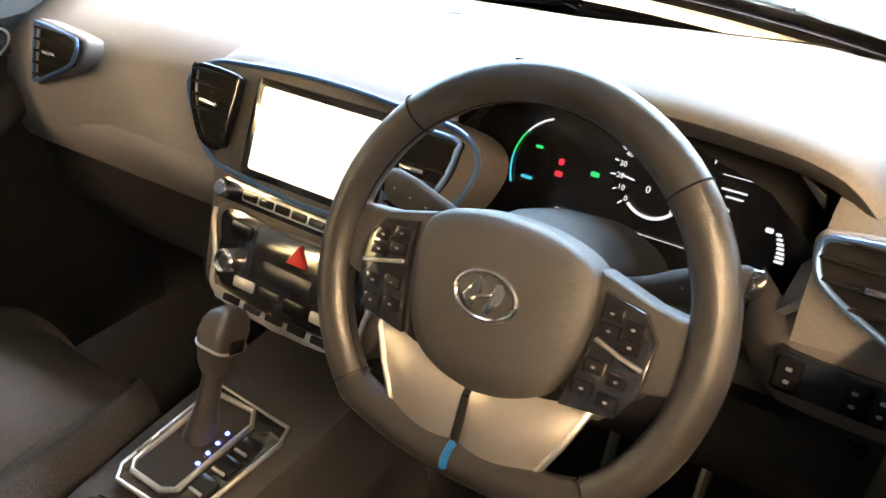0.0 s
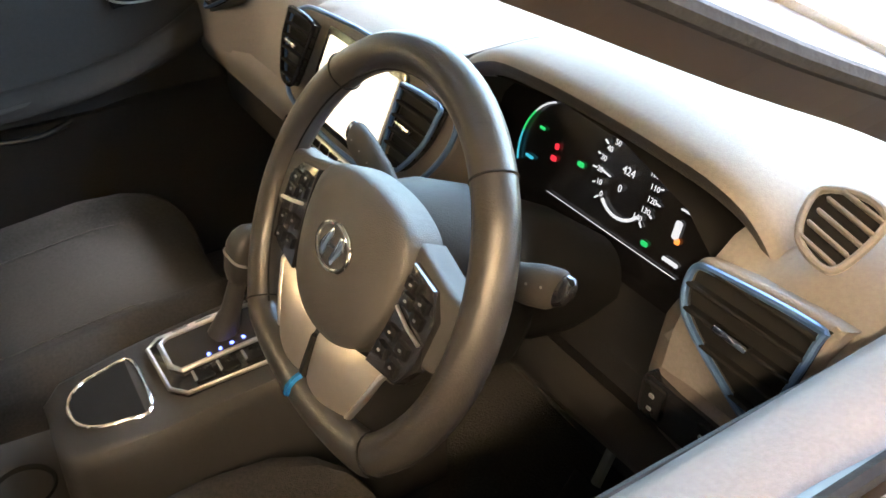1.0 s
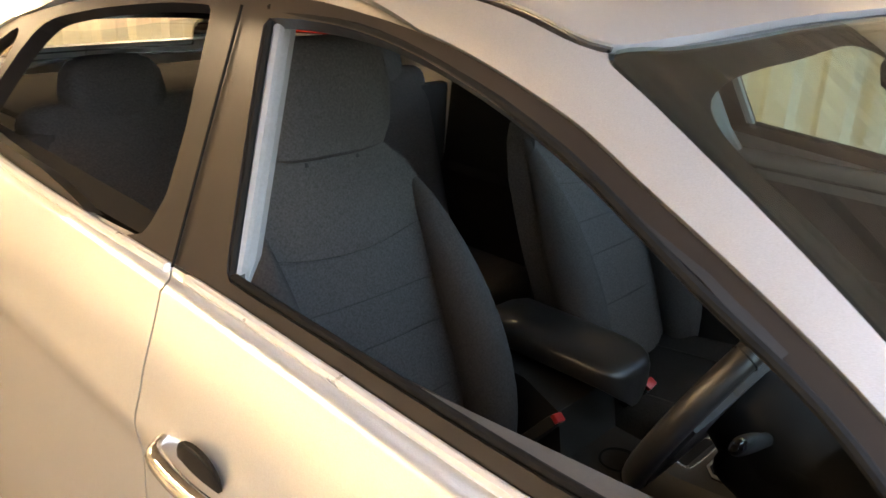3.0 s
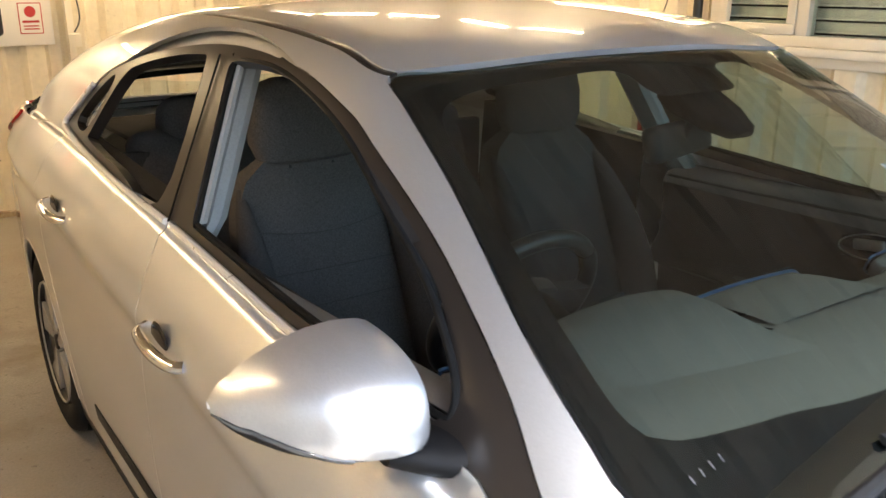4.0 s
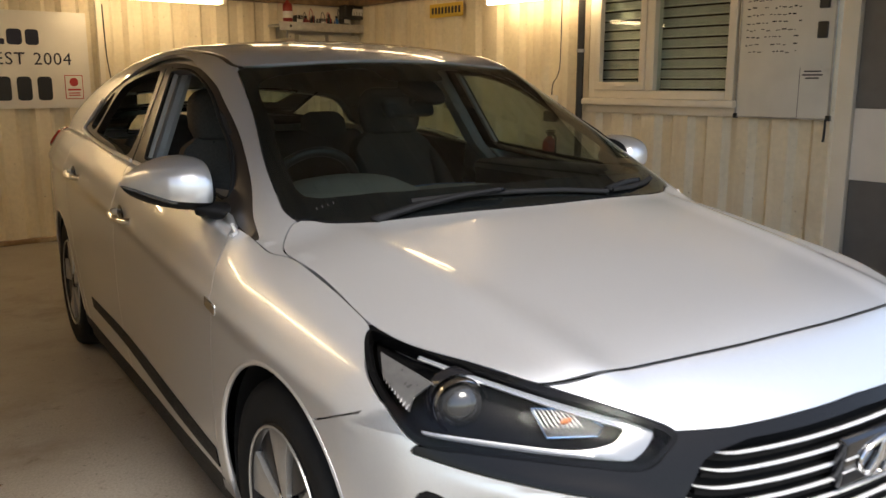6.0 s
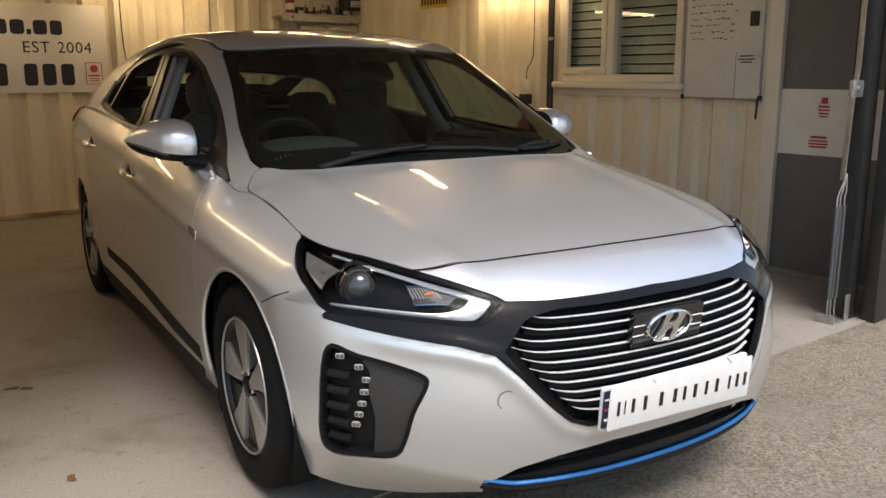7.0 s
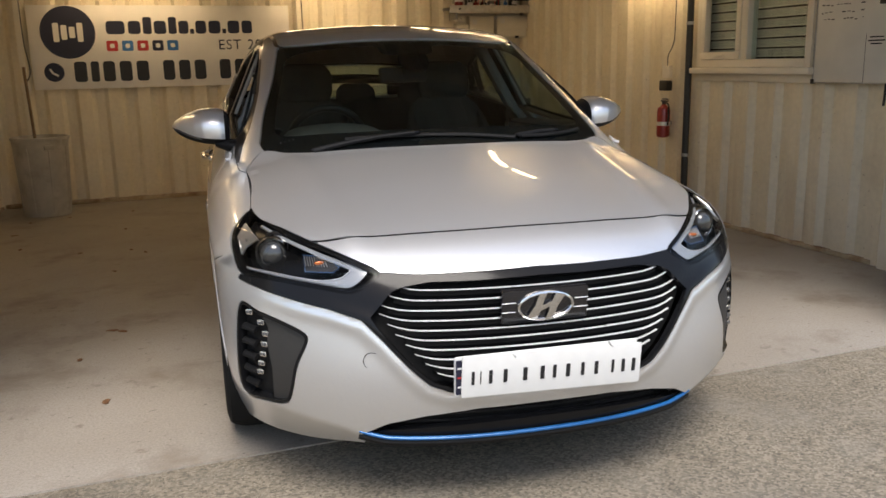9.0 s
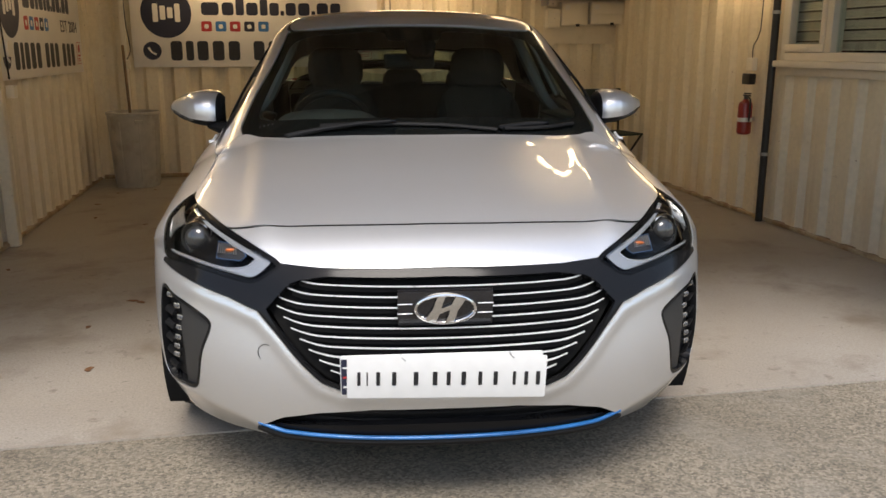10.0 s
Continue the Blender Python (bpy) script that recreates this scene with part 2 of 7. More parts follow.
SHUTTER = mat("outer_shutter_slat", (0.50, 0.49, 0.465), 0.45, 0.2, 12, 0.12)
RED_STEEL = mat("red_extinguisher", (0.28, 0.02, 0.015), 0.35, 0, 15, 0.1, coat=0.3)
BIN = mat("grey_plastic_bin", (0.43, 0.40, 0.34), 0.6, 0, 8, 0.14, dirt=(0.30, 0.265, 0.21), dscale=5)
WOOD = mat("aged_timber", (0.20, 0.13, 0.07), 0.7, 0, 20, 0.3, 0.3, 80)
TUBE = glow("warm_light_tube", (1.0, 0.735, 0.425), 9.4)
LEAF = mat("dry_leaf", (0.16, 0.075, 0.03), 0.8, 0, 60, 0.3)


# ---- builders ----
def mesh(name, verts, faces, material, smooth=True, auto=35):
    me = bpy.data.meshes.new(name)
    me.from_pydata([tuple(map(float, v)) for v in verts], [], [list(map(int, f)) for f in faces])
    me.validate()
    me.polygons.foreach_set("use_smooth", [smooth] * len(me.polygons))
    if smooth and auto:
        me.set_sharp_from_angle(angle=radians(auto))
    me.materials.append(material)
    me.update()
    return me


def part(name, me, parent=None, label="", material=None, m=None):
    """Links a mesh (or a bmesh) as one object under a thing or a part."""
    if isinstance(me, bmesh.types.BMesh):
        data = bpy.data.meshes.new(name)
        bmesh.ops.recalc_face_normals(me, faces=me.faces)
        me.to_mesh(data)
        me.free()
        data.polygons.foreach_set("use_smooth", [True] * len(data.polygons))
        data.set_sharp_from_angle(angle=radians(38))
        data.materials.append(material)
        me = data
    ob = new(name, me)
    if m is not None:
        ob.matrix_world = m
    if parent is not None:
        ob.parent = parent
    if label:
        ob["label"] = label
    return ob


def thing(name, label, category, group="", kind="", at=None):
    ob = tagged(new(name), label, category, group, kind)
    if at is not None:
        ob.matrix_world = at
    return ob


def block(x0, x1, y0, y1, z0, z1, bevel=0.004, seg=2):
    """A box with rounded edges, as a bmesh."""
    bm = bmesh.new()
    bmesh.ops.create_cube(bm, size=1)
    for v in bm.verts:
        v.co = Vector(((x0 + x1) / 2 + v.co.x * (x1 - x0), (y0 + y1) / 2 + v.co.y * (y1 - y0), (z0 + z1) / 2 + v.co.z * (z1 - z0)))
    if bevel:
        b = min(bevel, 0.45 * min(abs(x1 - x0), abs(y1 - y0), abs(z1 - z0)))
        bmesh.ops.bevel(bm, geom=bm.edges[:], offset=b, segments=seg, affect="EDGES", profile=0.6)
    return bm


def loft(rings, closed=False, caps=False):
    """Skin through rows of points, as a bmesh."""
    bm = bmesh.new()
    rows = [[bm.verts.new(p) for p in r] for r in rings]
    for a, b in zip(rows[:-1], rows[1:]):
        n = len(a)
        for k in range(n if closed else n - 1):
            bm.faces.new((a[k], a[(k + 1) % n], b[(k + 1) % n], b[k]))
    if caps:
        bm.faces.new(rows[0][::-1])
        bm.faces.new(rows[-1])
    return bm


def join(bms):
    out = bmesh.new()
    for b in bms:
        tmp = bpy.data.meshes.new("tmp")
        b.to_mesh(tmp)
        b.free()
        out.from_mesh(tmp)
        bpy.data.meshes.remove(tmp)
    return out


def moved(bm, m):
    bmesh.ops.transform(bm, matrix=m, verts=bm.verts)
    return bm


def rod(path, radius, sides=10, closed=False, caps=True, flat=None):
    """A round bar (or, with flat=(a, b), an oval one) along a path of points, as a bmesh."""
    p = [Vector(q) for q in path]
    n = len(p)
    bm = bmesh.new()
    rings = []
    up = None
    for i in range(n):
        a = p[(i - 1) % n] if closed or i else p[i]
        b = p[(i + 1) % n] if closed or i < n - 1 else p[i]
        t = (b - a).normalized()
        if up is None:
            up = t.orthogonal().normalized()
        up = (up - t * up.dot(t)).normalized()
        side = t.cross(up)
        r = radius[i] if isinstance(radius, (list, tuple)) else radius
        ra, rb = (flat if flat else (r, r))
        rings.append([bm.verts.new(p[i] + up * math.cos(k * math.tau / sides) * ra + side * math.sin(k * math.tau / sides) * rb) for k in range(sides)])
    for i in range(n if closed else n - 1):
        r0, r1 = rings[i], rings[(i + 1) % n]
        for k in range(sides):
            bm.faces.new((r0[k], r0[(k + 1) % sides], r1[(k + 1) % sides], r1[k]))
    if caps and not closed:
        bm.faces.new(rings[0][::-1])
        bm.faces.new(rings[-1])
    return bm


def lathe(profile, sides=32, axis="z", caps=True):
    """A turned body from (radius, height) pairs, as a bmesh."""
    bm = bmesh.new()
    rings = []
    for r, h in profile:
        ring = []
        for k in range(sides):
            c, s = math.cos(k * math.tau / sides) * r, math.sin(k * math.tau / sides) * r
            ring.append(bm.verts.new({"z": (c, s, h), "x": (h, c, s), "y": (c, h, s)}[axis]))
        rings.append(ring)
    for r0, r1 in zip(rings[:-1], rings[1:]):
        for k in range(sides):
            bm.faces.new((r0[k], r0[(k + 1) % sides], r1[(k + 1) % sides], r1[k]))
    if caps:
        bm.faces.new(rings[0][::-1])
        bm.faces.new(rings[-1])
    bmesh.ops.recalc_face_normals(bm, faces=bm.faces)
    return bm


def slab(outline, depth, bevel=0.0, seg=2):
    """A flat plate: a closed outline in (x, z), from y = 0 back to y = depth, with softened front edges, as a bmesh."""
    bm = bmesh.new()
    f = bm.faces.new([bm.verts.new((x, 0, z)) for x, z in outline])
    ext = bmesh.ops.extrude_face_region(bm, geom=[f])
    for v in ext["geom"]:
        if isinstance(v, bmesh.types.BMVert):
            v.co.y += depth
    bmesh.ops.recalc_face_normals(bm, faces=bm.faces)
    if bevel:
        edges = [e for e in bm.edges if all(abs(v.co.y) < 1e-6 for v in e.verts)]
        bmesh.ops.bevel(bm, geom=edges, offset=bevel, segments=seg, affect="EDGES", profile=0.6)
    bmesh.ops.triangulate(bm, faces=[f for f in bm.faces if len(f.verts) > 4])
    return bm


def rounded(w, h, r, n=5, cx=0.0, cz=0.0):
    """Outline of a rectangle with rounded corners."""
    out = []
    for sx, sz, a0 in ((1, 1, 0), (-1, 1, 90), (-1, -1, 180), (1, -1, 270)):
        for k in range(n + 1):
            a = radians(a0 + 90 * k / n)
            out.append((cx + sx * (w / 2 - r) + r * math.cos(a), cz + sz * (h / 2 - r) + r * math.sin(a)))
    return out


def text_mesh(name, words, size, material, m, depth=0.0008, align="LEFT"):
    """Raised lettering in the built-in font, turned into a mesh."""
    cu = bpy.data.curves.new(name, "FONT")
    cu.body, cu.size, cu.extrude, cu.align_x = words, size, depth, align
    cu.resolution_u = 3
    tmp = bpy.data.objects.new("tmp", cu)
    me = bpy.data.meshes.new_from_object(tmp)
    bpy.data.objects.remove(tmp)
    bpy.data.curves.remove(cu)
    me.name = name
    me.materials.clear()
    me.materials.append(material)
    ob = new(name, me)
    ob.matrix_world = m
    return ob


# ---- garage shell ----
U0, U1, V0, V1, H = -2.28, 3.0, -0.22, 5.8, 2.45


def setting(name, bm, material, label="", category=""):
    return tagged(part(name, bm, None, label, material, G), label, category, "", "structure")


def corrugated(a0, a1, z0, z1, pitch=0.26, depth=0.042, thick=0.002):
    """Container cladding: trapezoid ribs along one run, with a back skin; runs along x, faces -y."""
    prof, x = [], a0
    k = 0
    while x < a1 - 1e-6:
        for f, d in ((0, 0), (0.30, 0), (0.44, 1), (0.74, 1), (0.88, 0)):
            q = x + f * pitch
            if q < a1:
                prof.append((q, d * depth))
        x += pitch
    prof.append((a1, prof[-1][1]))
    n = len(prof)
    verts = [(x, y, z0) for x, y in prof] + [(x, y, z1) for x, y in prof]
    verts += [(a0, depth + 0.03, z0), (a1, depth + 0.03, z0), (a0, depth + 0.03, z1), (a1, depth + 0.03, z1)]
    faces = [(i, i + 1, n + i + 1, n + i) for i in range(n - 1)]
    b = 2 * n
    faces += [(b, b + 2, b + 3, b + 1), (0, n, b + 2, b), (n - 1, b + 1, b + 3, 2 * n - 1)]
    bm = bmesh.new()
    vs = [bm.verts.new(v) for v in verts]
    for f in faces:
        bm.faces.new([vs[i] for i in f])
    return bm


TURN_R = pose(0, 0, 0, 0, 0, -90)      # a run along +x becomes a run along -y, facing -x
TURN_L = pose(0, 0, 0, 0, 0, 90)
setting("wall_back", moved(corrugated(U0, U1 + 0.62, 0.0, H), pose(0, V1, 0)), WALL, "cream painted corrugated steel container wall", "wall")
setting("wall_left", moved(corrugated(V0, V1, 0.0, H), pose(U0, 0, 0) @ TURN_L), WALL, "cream painted corrugated steel container wall with a sign", "wall")
setting("wall_right", moved(join([corrugated(-V1, -2.661, 0.0, H), corrugated(-2.66, -1.44, 0.0, 1.10), corrugated(-1.44, -0.86, 0.0, H),
                                  block(-2.66, -1.44, 0.02, 0.06, 2.06, H, 0)]), pose(U1, 0, 0) @ TURN_R), WALL, "cream painted corrugated steel wall with window and door openings", "wall")
setting("floor", moved(block(U0 - 0.1, U1 + 0.7, V0, V1 + 0.1, -0.12, 0.0, 0), pose(0, 0, 0)), FLOOR, "worn grey painted concrete garage floor with brown stains", "floor")
setting("ground", moved(block(-80, 80, -80, 80, -0.20, -0.006, 0), pose(0, 0, 0)), APRON, "rough exposed aggregate concrete forecourt", "ground")
setting("ceiling", moved(corrugated(U0 - 0.1, U1 + 0.7, -V1 - 0.1, 0.05 - V0), pose(0, 0, H + 0.002, 90)), ROOF_STEEL, "ribbed brown-grey steel container ceiling", "ceiling")
setting("trim_beam", block(U0, U1, 1.42, 1.50, H - 0.10, H, 0.004), ROOF_STEEL, "brown-grey steel beam across the ceiling", "beam")
setting("trim_wall_plate", join([block(U0 + .02, U1 + .6, V1 - .055, V1 + .02, 2.00, 2.13, .006), block(U1 - .055, U1 + .02, 2.75, V1 - .06, 2.00, 2.13, .006)]), WOOD, "dark brown timber plate along the wall tops", "beam")
for side, v in (("wall_front_left", (U0 - 0.1, -1.95)), ("wall_front_right", (2.36, U1 + 0.1))):
    setting(side, block(v[0], v[1], V0 - 0.04, V0 + 0.03, 0.0, H, 0.004), BLACK_STEEL if "right" in side else WALL, "steel door jamb at the open front", "wall")
setting("wall_lintel", block(-1.94, 2.35, V0 - 0.04, V0 + 0.03, 2.16, H, 0.004), WALL, "steel lintel over the open garage front", "wall")
setting("baseboard", join([block(U0 - 0.04, U0 + 0.012, V0 + 0.05, V1 - 0.05, 0.0, 0.028, 0.008), block(U0 + 0.02, U1 - 0.02, V1 - 0.02, V1 + 0.03, 0, 0.04, 0.01),
                           block(U1 - 0.014, U1 + 0.03, 0.9, V1 - 0.05, 0, 0.03, 0.008)]), RUST, "rusty cream steel floor rail along the walls", "baseboard")


# ---- the car's outer form ----
def spl(y, ys, vs):
    """Smooth curve through a few stations (Catmull-Rom)."""
    ys = np.asarray(ys, float); vs = np.asarray(vs, float)
    m = np.gradient(vs, ys)
    y = np.clip(y, ys[0], ys[-1])
    i = np.clip(np.searchsorted(ys, y, side="right") - 1, 0, len(ys) - 2)
    h = ys[i + 1] - ys[i]; t = (y - ys[i]) / h
    return ((1 + 2*t)*(1-t)**2*vs[i] + t*(1-t)**2*h*m[i] + t*t*(3-2*t)*vs[i+1] + t*t*(t-1)*h*m[i+1])
def smax(a, b, k):
    h = np.clip(k - np.abs(a - b), 0, None)
    return np.maximum(a, b) + h * h / (4 * k)
def smin(a, b, k): return -smax(-a, -b, k)
def belt(y): return spl(y, [-.6, .4, 1.5, 2.6, 3.4], [.80, .895, .985, 1.045, 1.06])
def width(y): return spl(y, [-.9, -.45, 0, .5, 1.4, 2.4, 2.9, 3.3, 3.6], [.80, .862, .893, .905, .905, .905, .89, .84, .74])
def side(y, z):
    zb = belt(y); t = (z - .16) / (zb - .16)
    low = spl(t, [-.3, 0, .12, .35, .55, .75, .90, 1.0, 1.3], [.09, .045, .028, .006, 0, .004, .028, .085, .26])
    low = low - .009*np.exp(-((z - zb + .150)/.028)**2)
    gh = .098 + .47 * (z - zb)
    return width(y) - np.where(z < zb, low, gh)
def top(x, y):
    x2 = x * x
    hood = spl(y, [-1.02, -.825, -.64, -.32, -.02, .22, .5], [.58, .700, .776, .858, .912, .95, .98]) - .10*x2 - .05*x2*x2
    hood = hood + .010*np.exp(-((np.abs(x) - .50 - .10*(y+.6))/.05)**2)
    ws = .955 + .50*(y - .18) - .2*x2
    roof = spl(y, [.5, 1.0, 1.3, 1.65, 2.0, 2.4, 2.8, 3.15, 3.4, 3.7], [1.24, 1.372, 1.425, 1.447, 1.438, 1.39, 1.298, 1.178, 1.09, .96]) - .11*x2
    return smax(hood, smin(ws, roof, .03), .012)
RIDGE = [(.84, .634), (.66, .600), (.57, .585), (.492, .562), (.44, .510), (.372, .430), (.325, .385), (.27, .364), (0, .364), (-.3, .364)]
RGX, RGZ = np.meshgrid(np.linspace(0, 1, 201), np.linspace(0, 1, 201), indexing="ij")
RGD = np.full(RGX.shape, 9.0)
for (xa, za), (xb, zb_) in zip(RIDGE[:-1], RIDGE[1:]):
    tt = np.clip(((RGX - xa) * (xb - xa) + (RGZ - za) * (zb_ - za)) / ((xb - xa) ** 2 + (zb_ - za) ** 2), 0, 1)
    RGD = np.minimum(RGD, np.hypot(RGX - xa - tt * (xb - xa), RGZ - za - tt * (zb_ - za)))
RGF = np.exp(-((RGD - .012) / .022) ** 2) * np.clip((.80 - RGX) / .12, 0, 1)


def ridge(x, z):
    """Raised lip of the bumper along the grille's border, looked up on a square grid."""
    u, v = np.clip(np.abs(x), 0, .999) * 200, np.clip(z, 0, .999) * 200
    i, j = np.floor(u).astype(int), np.floor(v).astype(int)
    a, b = u - i, v - j
    return RGF[i, j] * (1 - a) * (1 - b) + RGF[i + 1, j] * a * (1 - b) + RGF[i, j + 1] * (1 - a) * b + RGF[i + 1, j + 1] * a * b


def front(x, z):
    x2 = x * x
    fold = spl(np.abs(x), [0, .40, .52, .65, .82, .95], [.10, .16, .238, .272, .300, .31])      # below it the chin tucks under
    under = smax(fold - z, 0 * z, .012)
    y0 = spl(z, [.05, .16, .24, .40, .50, .59, .65, .70, .76, .9], [-.785, -.825, -.857, -.887, -.877, -.857, -.833, -.81, -.765, -.62])
    return y0 + .25*x2 + .45*x2*x2 + .75 * np.minimum(under, .14) - .009 * ridge(x, z)
def rear(x, z):
    return spl(z, [.1, .3, .6, .9, 1.1], [3.50, 3.57, 3.58, 3.52, 3.45]) - .16*x*x - .3*x**6
def body(x, y, z):
    s = smax(np.abs(x) - side(y, z), (z - top(x, y)), .10)
    s = smax(s, front(x, z) - y, .10)
    return smax(s, y - rear(x, z), .06)
def cast(o, d, near=0.0, far=3.0, n=160):
    """First crossing from inside to outside along rays (arrays of origins and ways)."""
    lo = np.full(o.shape[:-1], near); hi = np.full(o.shape[:-1], far); done = np.zeros(o.shape[:-1], bool)
    ts = np.linspace(near, far, n)
    for a, b in zip(ts[:-1], ts[1:]):
        p = o + d * b; v = body(p[..., 0], p[..., 1], p[..., 2]) > 0
        fresh = v & ~done; lo = np.where(fresh, a, lo); hi = np.where(fresh, b, hi); done |= v
    for _ in range(26):
        mid = (lo + hi) / 2; p = o + d * mid[..., None]
        out = body(p[..., 0], p[..., 1], p[..., 2]) > 0
        hi = np.where(out, mid, hi); lo = np.where(out, lo, mid)
    return o + d * lo[..., None]


def inside(px, py, poly):
    """Signed distance to a closed outline, positive inside."""
    poly = np.asarray(poly, float)
    a, b = poly, np.roll(poly, -1, axis=0)
    best = np.full(px.shape, 1e9)
    odd = np.zeros(px.shape, bool)
    for (x0, y0), (x1, y1) in zip(a, b):
        dx, dy = x1 - x0, y1 - y0
        t = np.clip(((px - x0) * dx + (py - y0) * dy) / (dx * dx + dy * dy + 1e-12), 0, 1)
        best = np.minimum(best, np.hypot(px - x0 - t * dx, py - y0 - t * dy))
        cross = (y0 > py) != (y1 > py)
        odd ^= cross & (px < (x1 - x0) * (py - y0) / (y1 - y0 + 1e-12) + x0)
    return np.where(odd, best, -best)


def curve(points, n=10, closed=True):
    """A smooth outline through a few points."""
    p = np.asarray(points, float)
    m = len(p)
    out = []
    for i in range(m if closed else m - 1):
        q = [p[(i + k) % m] if closed else p[min(max(i + k, 0), m - 1)] for k in (-1, 0, 1, 2)]
        for k in range(n):
            t = k / n
            out.append(0.5 * (2 * q[1] + (q[2] - q[0]) * t + (2 * q[0] - 5 * q[1] + 4 * q[2] - q[3]) * t * t + (3 * q[1] - 3 * q[2] + q[3] - q[0]) * t ** 3))
    if not closed:
        out.append(p[-1])
    return np.array(out)


def clipped(P, tests):
    """The part of a grid of points where every test is positive: vertices and faces, cut cleanly along the borders."""
    n, m = P.shape[:2]
    idx = np.arange(n * m).reshape(n, m)
    verts = P.reshape(-1, 3)
    quads = np.stack([idx[:-1, :-1], idx[1:, :-1], idx[1:, 1:], idx[:-1, 1:]], -1).reshape(-1, 4)
    polys = [list(q) for q in quads]
    vl = [v for v in verts]
    vals = [list(t.reshape(-1)) for t in tests]
    for k in range(len(tests)):
        f = vals[k]
        cut, out = {}, []
        for poly in polys:
            s = [f[i] >= 0 for i in poly]
            if all(s):
                out.append(poly)
                continue
            if not any(s):
                continue
            q = []
            for i, j in zip(poly, poly[1:] + poly[:1]):
                if f[i] >= 0:
                    q.append(i)
                if (f[i] >= 0) != (f[j] >= 0):
                    key = (min(i, j), max(i, j))
                    if key not in cut:
                        t = f[i] / (f[i] - f[j])
                        cut[key] = len(vl)
                        vl.append(vl[i] + (vl[j] - vl[i]) * t)
                        for other in vals:
                            other.append(other[i] + (other[j] - other[i]) * t)
                        f = vals[k]
                    q.append(cut[key])
            if len(q) > 2:
                out.append(q)
        polys = out
    used = sorted({i for p in polys for i in p})
    remap = {i: k for k, i in enumerate(used)}
    return np.array([vl[i] for i in used]).reshape(-1, 3), [[remap[i] for i in p] for p in polys]


def mirrored(vf):
    v, f = vf
    w = v.copy()
    w[:, 0] *= -1
    return w, [p[::-1] for p in f]


def both(vf):
    """A half and its mirror image as one mesh, welded along the middle."""
    v, f = vf
    w, g = mirrored(vf)
    return np.concatenate([v, w]), f + [[i + len(v) for i in p] for p in g]


def outward(v):
    """The surface's direction at points, from the form itself."""
    h = 2e-3
    g = np.stack([body(v[:, 0] + h * (k == 0), v[:, 1] + h * (k == 1), v[:, 2] + h * (k == 2)) - body(v[:, 0] - h * (k == 0), v[:, 1] - h * (k == 1), v[:, 2] - h * (k == 2)) for k in range(3)], -1)
    return g / np.maximum(np.linalg.norm(g, axis=-1, keepdims=True), 1e-9)


def panel(name, vf, material, parent, label="", thick=0.012):
    """A body panel: the outer skin shaded by the form, with its edge turned in."""
    bm = bmesh.new()
    vs = [bm.verts.new(p) for p in vf[0]]
    for f in vf[1]:
        try:
            bm.faces.new([vs[i] for i in f])
        except ValueError:
            pass
    bmesh.ops.remove_doubles(bm, verts=bm.verts, dist=8e-4)
    bmesh.ops.dissolve_degenerate(bm, dist=3e-4, edges=bm.edges)
    bm.verts.ensure_lookup_table()
    bm.verts.index_update()
    v = np.array([q.co[:] for q in bm.verts]).reshape(-1, 3)
    n = outward(v)
    faces = [[q.index for q in f.verts] for f in bm.faces]
    if faces and sum(float(np.dot(np.array(f.normal[:]), n[f.verts[0].index])) for f in list(bm.faces)[:200]) < 0:
        faces = [f[::-1] for f in faces]
    normals = [tuple(q) for q in n]
    verts = [tuple(q) for q in v]
    if thick:
        for e in bm.edges:
            if len(e.link_faces) == 1:
                i, j = e.verts[0].index, e.verts[1].index
                k = len(verts)
                verts += [tuple(v[i]), tuple(v[j]), tuple(v[j] - n[j] * thick), tuple(v[i] - n[i] * thick)]
                normals += [(0, 0, 0)] * 4
                faces.append([k, k + 1, k + 2, k + 3])
    bm.free()
    me = bpy.data.meshes.new(name)
    me.from_pydata(verts, [], faces)
    me.polygons.foreach_set("use_smooth", [True] * len(me.polygons))
    me.materials.append(material)
    me.update()
    me.normals_split_custom_set_from_vertices(normals)
    return part(name, me, parent, label)


# side and top grid: rays out of the car's middle line; half x >= 0
ys = np.arange(-0.68, 3.62, 0.02)
th = np.radians(np.concatenate([np.arange(-36, 20, .62), np.arange(20, 90.01, 1.0)]))
YY, TT = np.meshgrid(ys, th, indexing="ij")
TT = TT + (np.arctan((belt(YY) - .75) / .9) - np.arctan((belt(1.4) - .75) / .9)) * np.interp(np.degrees(TT), [-36, 0, 35, 72, 90], [0, 1, 1, 0, 0])
SIDE = cast(np.stack([0 * YY, YY, 0 * YY + 0.60], -1), np.stack([np.cos(TT), 0 * TT, np.sin(TT)], -1), 0.0, 1.2, 120)
SX, SY, SZ = SIDE[..., 0], SIDE[..., 1], SIDE[..., 2]
# nose grid: rays out of a point between the front wheels
OB = np.array([0, 0.0, 0.45])
ph = np.radians(np.arange(0, 112, 0.6))
el = np.radians(np.arange(-26, 36, 0.5))
PP, EE = np.meshgrid(ph, el, indexing="ij")
NOSE = cast(OB + 0 * PP[..., None], np.stack([np.sin(PP) * np.cos(EE), -np.cos(PP) * np.cos(EE), np.sin(EE)], -1), 0.0, 1.6, 160)
NX, NY, NZ = NOSE[..., 0], NOSE[..., 1], NOSE[..., 2]


def angles(points):
    """Outline points in space as the nose grid's two angles."""
    p = np.asarray(points, float) - OB
    return np.stack([np.arctan2(p[:, 0], -p[:, 1]), np.arctan2(p[:, 2], np.hypot(p[:, 0], p[:, 1]))], -1)


